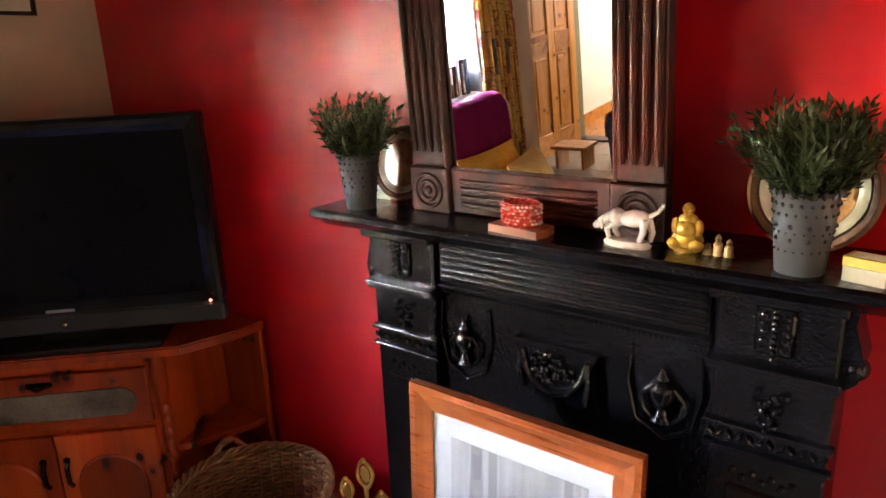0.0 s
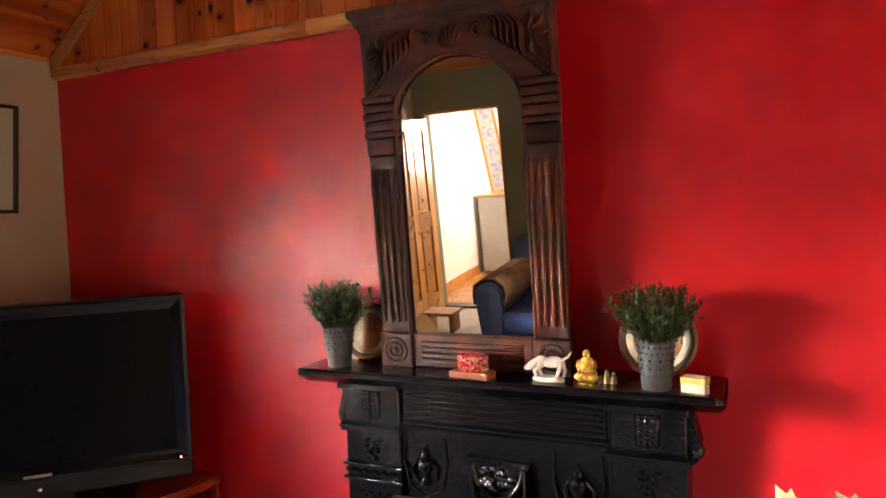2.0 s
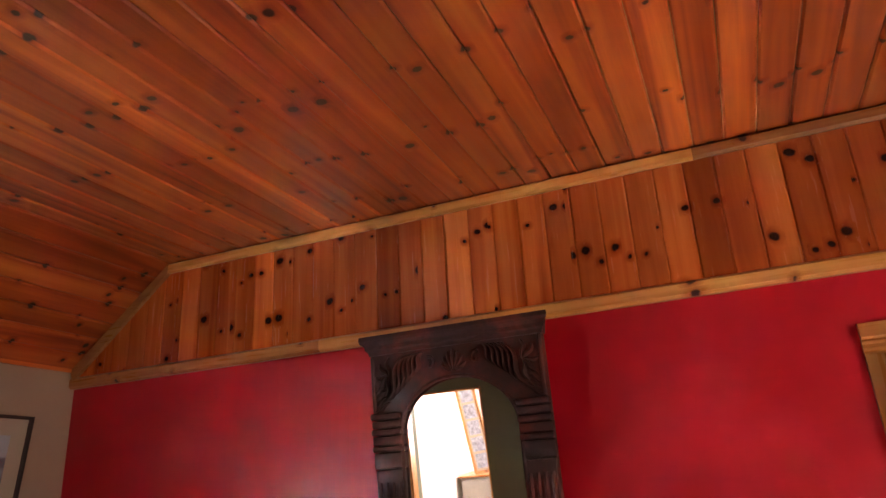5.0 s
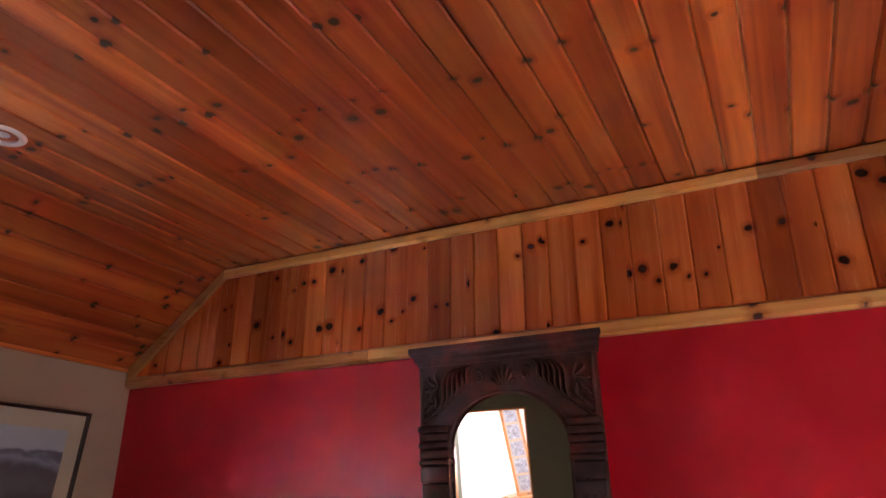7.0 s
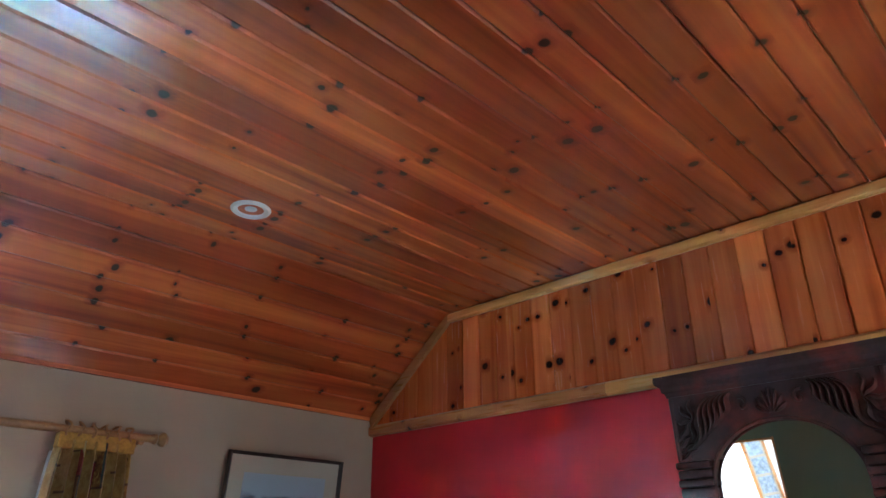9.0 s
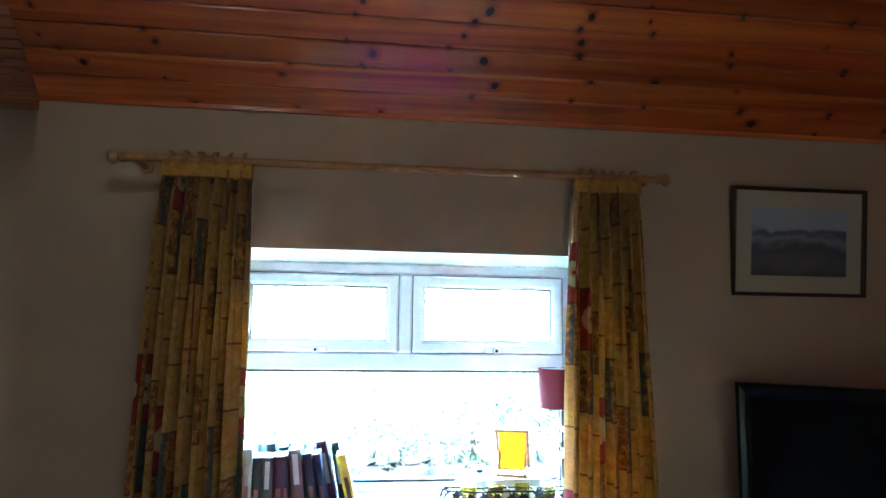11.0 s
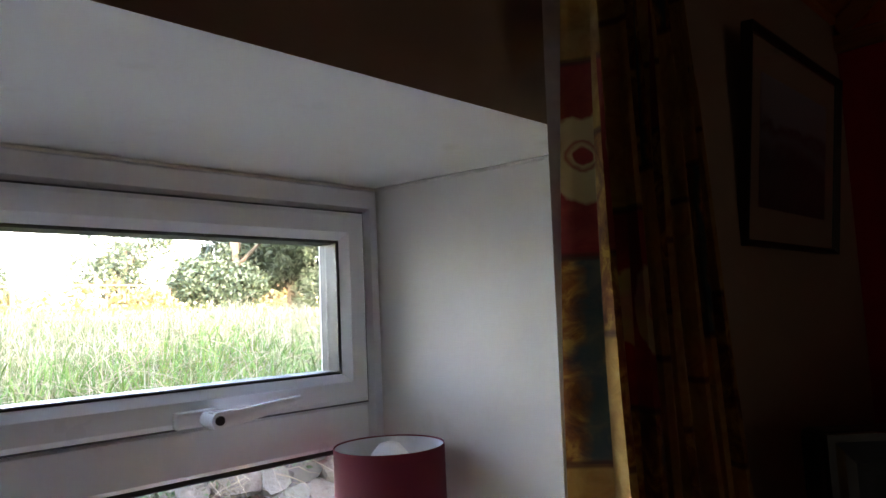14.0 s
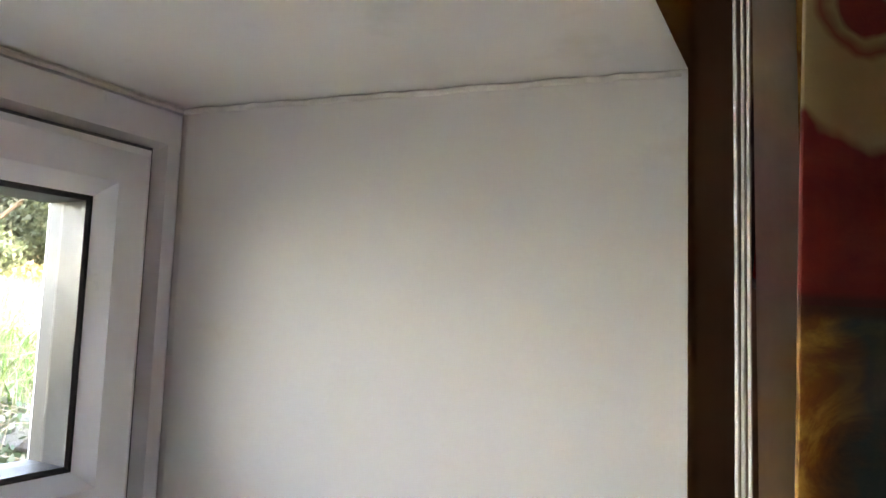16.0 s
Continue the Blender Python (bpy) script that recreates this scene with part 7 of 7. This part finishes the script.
# table lamp
lm = thing("table_lamp", "table lamp with wine-red drum shade on a crystal and chrome stem", "lamp", pose(-0.30, -1.203, ZS))
bm = bmesh.new()
lathe(bm, [(0, 0), (0.05, 0), (0.05, 0.006), (0.02, 0.012), (0.008, 0.016), (0.0065, 0.05), (0.0065, 0.30), (0.011, 0.302), (0.011, 0.345), (0, 0.345)], 24)
part("stem", bm, CHROME, lm, smooth=True)
CRYSTAL = glass_mat("crystal")
for z_, r_, f_ in ((0.048, 0.016, 0.8), (0.15, 0.023, 0.9), (0.235, 0.024, 0.42)):
    bm = bmesh.new()
    lathe(bm, [(0.0068, -r_ * f_), (r_ * 0.7, -r_ * f_ * 0.7), (r_, 0), (r_ * 0.7, r_ * f_ * 0.7), (0.0068, r_ * f_)], 10, pose(0, 0, z_))
    part("crystal", bm, CRYSTAL, lm)
SH, nt_, b_ = material("wine_shade_fabric", 0.75)
b_.inputs["Base Color"].default_value = (0.16, 0.006, 0.020, 1)
wv_, _ = world_pos(nt_, (1, 1, 4))
bump(nt_, b_, noise_tex(nt_, wv_, 400, 2.0), 0.3, 0.001)
bm = bmesh.new()
lathe(bm, [(0.077, 0.312), (0.077, 0.455), (0.0762, 0.455), (0.0762, 0.312), (0.077, 0.312)], 48)
sh = part("shade", bm, SH, lm, smooth=True)
bm = bmesh.new()
lathe(bm, [(0.0755, 0.314), (0.0755, 0.453), (0.0748, 0.453), (0.0748, 0.314), (0.0755, 0.314)], 48)
part("shade_lining", bm, plain("white_shade_lining", (0.72, 0.72, 0.74), 0.7), sh, smooth=True)
bm = bmesh.new()
for k in range(3):
    a = 2 * math.pi * k / 3
    tube(bm, [(0.010 * math.cos(a), 0.010 * math.sin(a), 0.345), (0.075 * math.cos(a), 0.075 * math.sin(a), 0.345)], 0.0015, 5)
part("shade_carrier", bm, CHROME, sh)
bm = bmesh.new()
lathe(bm, [(0, 0.345), (0.012, 0.347), (0.013, 0.375), (0.026, 0.40), (0.030, 0.42), (0.026, 0.442), (0.014, 0.456), (0, 0.460)], 24)
part("bulb", bm, plain("opal_bulb", (0.8, 0.8, 0.78), 0.3, bumps=0.0), lm, smooth=True)
bm = bmesh.new()
tube(bm, [(0.04, 0.02, 0.006), (0.03, 0.06, 0.004), (0.06, 0.085, 0.004), (0.10, 0.078, 0.006), (0.16, 0.082, 0.004), (0.24, 0.075, 0.005)], 0.0025, 6)
part("cable", bm, BLACK, lm)
# small black candlestick
ck = thing("candlestick", "small black iron candlestick at the end of the window board", "candlestick", pose(-0.17, -1.165, ZS))
bm = bmesh.new()
lathe(bm, [(0, 0), (0.03, 0), (0.03, 0.004), (0.005, 0.010), (0.004, 0.055), (0.024, 0.060), (0.024, 0.063), (0.012, 0.064), (0.012, 0.085), (0.010, 0.085), (0.010, 0.066), (0, 0.066)], 20)
part("stick", bm, BLK, ck, smooth=True)

# ---- outdoors ----


def top_z(y):
    return min(1.22, 0.80 + 0.17 * max(-0.3, y + 2.0))


def ground_z(x, y):
    d = -x - 2.45
    if d <= 0:
        return -0.35
    t0 = top_z(y)
    k = 0.85 if t0 < 1.0 else 0.85 - (t0 - 1.0) * 1.6
    n_ = noise.noise((x * 0.5, y * 0.5, 0.3)) * 0.10 * min(1, d) + noise.noise((x * 2.1, y * 2.1, 4)) * 0.04
    far = min(d, 60) * 0.028
    return t0 - 0.05 + k * (1 - math.exp(-d / 2.3)) + far + n_


def grid_line(a, b, fine0, fine1, step_f, step_c):
    out, v = [], a
    while v < b:
        out.append(v)
        v += step_f if fine0 <= v <= fine1 else max(step_f, min(step_c, 0.35 * min(abs(v - fine0), abs(v - fine1)) + step_f))
    return out + [b]


def grass_ground():
    mt, nt, b = material("meadow_ground", 0.95)
    vec, _ = world_pos(nt)
    n1 = noise_tex(nt, vec, 0.6, 4.0)
    n2 = noise_tex(nt, vec, 9.0, 5.0, 0.65)
    c = ramp(nt, n1, [(0.3, (0.05, 0.070, 0.006)), (0.5, (0.075, 0.088, 0.009)), (0.7, (0.10, 0.092, 0.016))])
    c = mix(nt, 0.5, c, ramp(nt, n2, [(0.3, (0.02, 0.028, 0.005)), (0.5, (0.06, 0.065, 0.012)), (0.7, (0.11, 0.09, 0.026))]))
    nt.links.new(c, b.inputs["Base Color"])
    bump(nt, b, n2, 0.6, 0.05)
    return mt


xs = grid_line(-320, 60, -8, -0.6, 0.25, 40)
ys = grid_line(-200, 200, -8, 6, 0.3, 30)
verts = [(x, y, ground_z(x, y)) for x in xs for y in ys]
ny_ = len(ys)
faces = [(i * ny_ + j, i * ny_ + j + 1, (i + 1) * ny_ + j + 1, (i + 1) * ny_ + j) for i in range(len(xs) - 1) for j in range(ny_ - 1)]
me = bpy.data.meshes.new("ground")
me.from_pydata(verts, [], faces)
me.polygons.foreach_set("use_smooth", [True] * len(me.polygons))
me.materials.append(grass_ground())
tagged(new("ground", me), "rough grassy ground rising behind the cottage", "ground", kind="structure")


def blades(name, label, count, area, h0, h1, w, cols, seed, lean=0.5):
    """Many thin bent grass blades in one mesh."""
    rnd = np.random.RandomState(seed)
    V, F = [], []
    x = rnd.uniform(area[0], area[1], count)
    y = rnd.uniform(area[2], area[3], count)
    for i in range(count):
        clump = 0.45 + 0.75 * (noise.noise((x[i] * 0.9, y[i] * 0.9, 7.0)) + 0.5)
        h = (h0 + (h1 - h0) * rnd.rand()) * max(0.35, clump)
        a = rnd.rand() * 6.283
        ca, sa = math.cos(a), math.sin(a)
        l = lean * h * rnd.rand()
        la = rnd.rand() * 6.283
        lx, ly = l * math.cos(la), l * math.sin(la)
        z = ground_z(x[i], y[i]) - 0.02
        k = len(V)
        V += [(x[i] - ca * w, y[i] - sa * w, z), (x[i] + ca * w, y[i] + sa * w, z), (x[i] + lx * 0.4 + ca * w * 0.7, y[i] + ly * 0.4 + sa * w * 0.7, z + h * 0.6), (x[i] + lx * 0.4 - ca * w * 0.7, y[i] + ly * 0.4 - sa * w * 0.7, z + h * 0.6), (x[i] + lx, y[i] + ly, z + h * 0.95)]
        F += [(k, k + 1, k + 2, k + 3), (k + 3, k + 2, k + 4)]
    me = bpy.data.meshes.new(name)
    me.from_pydata(V, [], F)
    mt, nt, b = material(name + "_blade", 0.7)
    g = nt.nodes.new("ShaderNodeNewGeometry")
    nt.links.new(ramp(nt, g.outputs["Random Per Island"], cols), b.inputs["Base Color"])
    me.materials.append(mt)
    return tagged(new(name, me), label, "grass", kind="stuff")


MIXED = [(0.0, (0.07, 0.11, 0.03)), (0.3, (0.13, 0.17, 0.06)), (0.45, (0.28, 0.25, 0.14)), (0.75, (0.40, 0.35, 0.23)), (1.0, (0.48, 0.44, 0.32))]
GREENER = [(0.0, (0.05, 0.085, 0.006)), (0.4, (0.08, 0.115, 0.010)), (0.7, (0.12, 0.125, 0.016)), (1.0, (0.18, 0.155, 0.04))]
blades("bank_grass", "long dry and green grass on the bank", 24000, (-6.5, -2.45, -5.0, 3.5), 0.05, 0.24, 0.003, MIXED, 1, 1.3)
blades("green_tufts", "fresh green grass tufts above the stones", 2200, (-3.8, -2.6, -3.2, 1.2), 0.12, 0.32, 0.005, [(0.0, (0.05, 0.13, 0.02)), (0.6, (0.10, 0.21, 0.03)), (1.0, (0.20, 0.26, 0.07))], 2, 1.3)
blades("field_grass", "sunlit meadow grass in the field", 16000, (-26, -6.5, -20, 14), 0.05, 0.15, 0.014, GREENER, 3, 1.2)


def stone_mat():
    mt, nt, b = material("field_stone", 0.85)
    vec, r = world_pos(nt, (1, 1, 1), 'object', 9.0)
    n1 = noise_tex(nt, vec, 6.0, 6.0, 0.6)
    n2 = noise_tex(nt, vec, 45.0, 4.0)
    tone = ramp(nt, r, [(0.0, (0.14, 0.135, 0.13)), (0.35, (0.22, 0.19, 0.16)), (0.6, (0.30, 0.20, 0.17)), (0.85, (0.38, 0.33, 0.28)), (1.0, (0.22, 0.23, 0.24))])
    c = mix(nt, 0.5, tone, ramp(nt, n1, [(0.34, (0.015, 0.014, 0.012)), (0.50, (0.06, 0.05, 0.04)), (0.68, (0.25, 0.22, 0.185))]))
    c = mix(nt, ramp(nt, n1, [(0.53, (0, 0, 0)), (0.60, (0.35, 0.35, 0.35))]), c, (0.055, 0.07, 0.018))
    nt.links.new(c, b.inputs["Base Color"])
    k = bump(nt, b, n1, 0.9, 0.05)
    bump(nt, b, n2, 0.8, 0.012, k)
    return mt


STONE = stone_mat()
swl = thing("stone_wall", "dry-laid rubble stone retaining wall behind the cottage", "stone wall", kind="structure")
bm = bmesh.new()
prism(bm, [(-6.0, -0.4), (4.0, -0.4), (4.0, 1.15), (0.5, 1.12), (-2.3, 0.70), (-6.0, 0.70)], 'x', -2.55, -2.37)
part("earth_core", bm, plain("dark_earth", (0.06, 0.045, 0.03), 0.95, vary=0.4, bumps=0.6, dist=0.03), swl)
stones = []
rs = random.Random(21)
for k in range(14):
    bm = bmesh.new()
    vs = bmesh.ops.create_icosphere(bm, subdivisions=2, radius=1.0)["verts"]
    off = Vector((k * 3.1, k * 1.7, 0))
    for v in vs:
        c_ = v.co.copy()
        p_ = Vector([math.copysign(abs(q) ** 0.58, q) for q in c_])
        v.co = p_ * (0.92 + 0.46 * noise.noise(c_ * 1.3 + off) + 0.14 * noise.noise(c_ * 3.2 + off))
    me = bpy.data.meshes.new("stone")
    bm.to_mesh(me)
    bm.free()
    me.materials.append(STONE)
    me.polygons.foreach_set("use_smooth", [True] * len(me.polygons))
    me.set_sharp_from_angle(angle=radians(40))
    stones.append(me)
z_ = 0.12
count = 0
while z_ < 1.2:
    hgt = rs.uniform(0.10, 0.16)
    y_ = -4.2 + rs.uniform(0, 0.2)
    while y_ < 2.2:
        w_ = rs.uniform(0.10, 0.28)
        zc = z_ + hgt / 2 + rs.uniform(-0.025, 0.025)
        if zc < top_z(y_ + w_ / 2) - 0.02 + rs.uniform(-0.08, 0.06) and count < 300:
            ob = new("stone", rs.choice(stones))
            ob.parent = swl
            ob.matrix_basis = pose(-2.33 + rs.uniform(-0.03, 0.035), y_ + w_ / 2, zc, rs.uniform(-28, 28), rs.uniform(-12, 12), rs.uniform(-18, 18)) @ Matrix.Diagonal((rs.uniform(0.11, 0.15), w_ * 0.56, hgt * rs.uniform(0.50, 0.64), 1))
            count += 1
        y_ += w_ * 0.97
    z_ += hgt * 0.93
# brambles and dead stems
rt = random.Random(9)
bm = bmesh.new()
for k in range(1900):
    y0 = rt.uniform(-4.6, 2.0)
    x0 = -2.36 - rt.random() ** 1.6 * 1.7
    p_ = Vector((x0, y0, ground_z(min(x0, -2.46), y0) + rt.uniform(-0.08, 0.06)))
    d_ = Vector((rt.uniform(-0.6, 0.8), rt.uniform(-1, 1), rt.uniform(0.0, 0.8))).normalized()
    pts = []
    ln = rt.uniform(0.15, 0.6)
    for q in range(7):
        pts.append(p_.copy())
        d_ = (d_ + Vector((rt.uniform(-0.2, 0.25), rt.uniform(-0.3, 0.3), -0.16))).normalized()
        p_ = p_ + d_ * ln / 6
    tube(bm, pts, rt.uniform(0.0015, 0.0038), 3, 0.4)
for k in range(500):
    y0 = rt.uniform(-3.2, 1.8)
    p_ = Vector((-2.20 - rt.random() * 0.2, y0, top_z(y0) + rt.uniform(-0.22, 0.08)))
    d_ = Vector((rt.uniform(-0.1, 0.3), rt.uniform(-1, 1), rt.uniform(-0.5, 0.5))).normalized()
    pts = []
    ln = rt.uniform(0.15, 0.5)
    for q in range(6):
        pts.append(p_.copy())
        d_ = (d_ + Vector((rt.uniform(-0.15, 0.15), rt.uniform(-0.35, 0.35), rt.uniform(-0.4, 0.25)))).normalized()
        p_ = p_ + d_ * ln / 5
    tube(bm, pts, rt.uniform(0.0013, 0.0035), 3, 0.4)
TWIG = plain("dead_stems", (0.36, 0.28, 0.20), 0.9, vary=0.4, scale=6)
tagged(part("bramble_stems", bm, TWIG), "pale dead bramble stems trailing over the stones", "brambles", kind="stuff")


def leaf_cloud(name, label, centres, per, size, seed, cols, cat="ivy", kind="", parent=None):
    rnd = np.random.RandomState(seed)
    V, F = [], []
    for (cx, cy, cz, rx, ry, rz) in centres:
        for _ in range(per):
            v = rnd.normal(size=3)
            v /= np.linalg.norm(v)
            r = 0.55 + 0.5 * rnd.rand() ** 0.6
            r *= 1 + 0.35 * noise.noise((v[0] * 2 + cx, v[1] * 2 + cy, v[2] * 2 + cz))
            p = Vector((cx + v[0] * rx * r, cy + v[1] * ry * r, cz + v[2] * rz * r))
            a = Vector(rnd.normal(size=3)).normalized()
            b = a.orthogonal().normalized()
            s = size * (0.6 + 0.8 * rnd.rand())
            k = len(V)
            V += [p - a * s, p + b * s * 0.55, p + a * s, p - b * s * 0.55]
            F.append((k, k + 1, k + 2, k + 3))
    me = bpy.data.meshes.new(name)
    me.from_pydata([tuple(v) for v in V], [], F)
    mt, nt, b = material(name + "_leaf", 0.55)
    g = nt.nodes.new("ShaderNodeNewGeometry")
    nt.links.new(ramp(nt, g.outputs["Random Per Island"], cols), b.inputs["Base Color"])
    me.materials.append(mt)
    ob = new(name, me)
    if parent is not None:
        ob.parent = parent
        return ob
    return tagged(ob, label, cat, kind=kind)


IVY = [(0.0, (0.03, 0.07, 0.03)), (0.5, (0.08, 0.13, 0.06)), (0.8, (0.18, 0.20, 0.12)), (1.0, (0.38, 0.36, 0.28))]
ri = random.Random(14)
cs_ = []
for k in range(250):
    y0 = ri.uniform(-3.4, 1.8)
    cs_.append((-2.20 - ri.random() * 0.45, y0, top_z(y0) + ri.uniform(-0.26, 0.12), 0.07, 0.20, 0.09))
leaf_cloud("ivy_cover", "small-leaved ivy spilling over the top stones", cs_, 120, 0.016, 31, IVY, "ivy", "stuff")

DKLEAF = [(0.0, (0.012, 0.026, 0.015)), (0.5, (0.024, 0.045, 0.026)), (0.85, (0.042, 0.068, 0.040)), (1.0, (0.07, 0.09, 0.06))]
BARK = plain("bark", (0.12, 0.09, 0.065), 0.9, vary=0.3, bumps=0.6, dist=0.02)


def tree(name, label, x, y, h, spread, seed, per, leaf, lo=0.25, cat="tree", group=""):
    r_ = random.Random(seed)
    z = ground_z(x, y)
    t = thing(name, label, cat, pose(x, y, z - 0.05), group=group)
    bm = bmesh.new()
    tube(bm, [(0, 0, 0), (0.04 * h * r_.uniform(-1, 1), 0, h * 0.35), (0.06 * h * r_.uniform(-1, 1), 0.05, h * 0.7)], h * 0.030, 8, 0.35)
    part("trunk", bm, BARK, t)
    cl_ = []
    for k in range(14):
        a = r_.uniform(0, 6.283)
        f = r_.uniform(lo, 1.0)
        rr = spread * (1.05 - 0.75 * abs(f - 0.5)) * r_.uniform(0.25, 1.0)
        c = Vector((math.cos(a) * rr, math.sin(a) * rr, h * f * 0.92))
        bm = bmesh.new()
        tube(bm, [(0, 0, h * f * 0.45), tuple(c * 0.6 + Vector((0, 0, h * f * 0.2))), tuple(c)], h * 0.010, 5, 0.3)
        part("limb", bm, BARK, t)
        s_ = spread * r_.uniform(0.30, 0.52)
        cl_.append((c.x, c.y, c.z, s_, s_, s_ * 0.75))
    leaf_cloud("crown", "", cl_, per, leaf, seed, DKLEAF, parent=t)
    return t


for k, (x_, y_, h_, w_) in enumerate(((-9.6, 3.5, 3.2, 1.3), (-10.2, 4.9, 3.4, 1.3), (-9.0, 5.9, 4.0, 1.7), (-7.6, 6.6, 4.2, 1.9), (-11.6, 8.0, 4.4, 2.0))):
    tree("hedge_bush", "large dark green hedge bush at the field edge", x_, y_, h_, w_, 5 + k, 3400, 0.034, 0.02, "bush", "hedge bushes")
for k, (x_, y_, h_) in enumerate(((-46, -7.5, 3.6), (-40, -1.0, 3.0), (-44, 6.0, 3.8), (-38, 12.0, 5.2), (-34, 18.5, 5.0), (-46, -15.0, 4.4), (-30, 24.0, 5.5), (-48, 1.5, 3.4))):
    tree("field_tree", "broad-leaved tree beyond the field fence", x_, y_, h_, h_ * 0.55, 40 + k, 420, 0.11, 0.08, "tree", "trees beyond the field")
lowh = [(-33 - 2 * math.sin(q), -26 + 1.2 * q, ground_z(-33, -26 + 1.2 * q) + 0.4, 1.3, 1.2, 0.7 + 0.45 * math.sin(q * 1.7) * math.sin(q * 0.37)) for q in range(48)]
leaf_cloud("far_hedgerow", "uneven scrubby hedgerow along the far fence", lowh, 210, 0.13, 77, [(0.0, (0.05, 0.06, 0.02)), (0.5, (0.10, 0.10, 0.04)), (0.8, (0.16, 0.12, 0.06)), (1.0, (0.22, 0.11, 0.06))], "hedge", "stuff")
fn = thing("field_fence", "brown wooden post and rail fence across the field", "fence")
FEN = plain("fence_wood", (0.20, 0.10, 0.06), 0.8, vary=0.3)
fpts = [(-27 + 0.12 * q, -22 + 2.6 * q) for q in range(17)]
for (xa, ya), (xb, yb_) in zip(fpts, fpts[1:]):
    za, zb_ = ground_z(xa, ya), ground_z(xb, yb_)
    part("post", boxed(xa - 0.06, xa + 0.06, ya - 0.06, ya + 0.06, za - 0.2, za + 1.15), FEN, fn)
    for hh in (0.9,):
        bm = bmesh.new()
        tube(bm, [(xa, ya, za + hh), (xb, yb_, zb_ + hh)], 0.045, 4)
        part("rail", bm, FEN, fn)
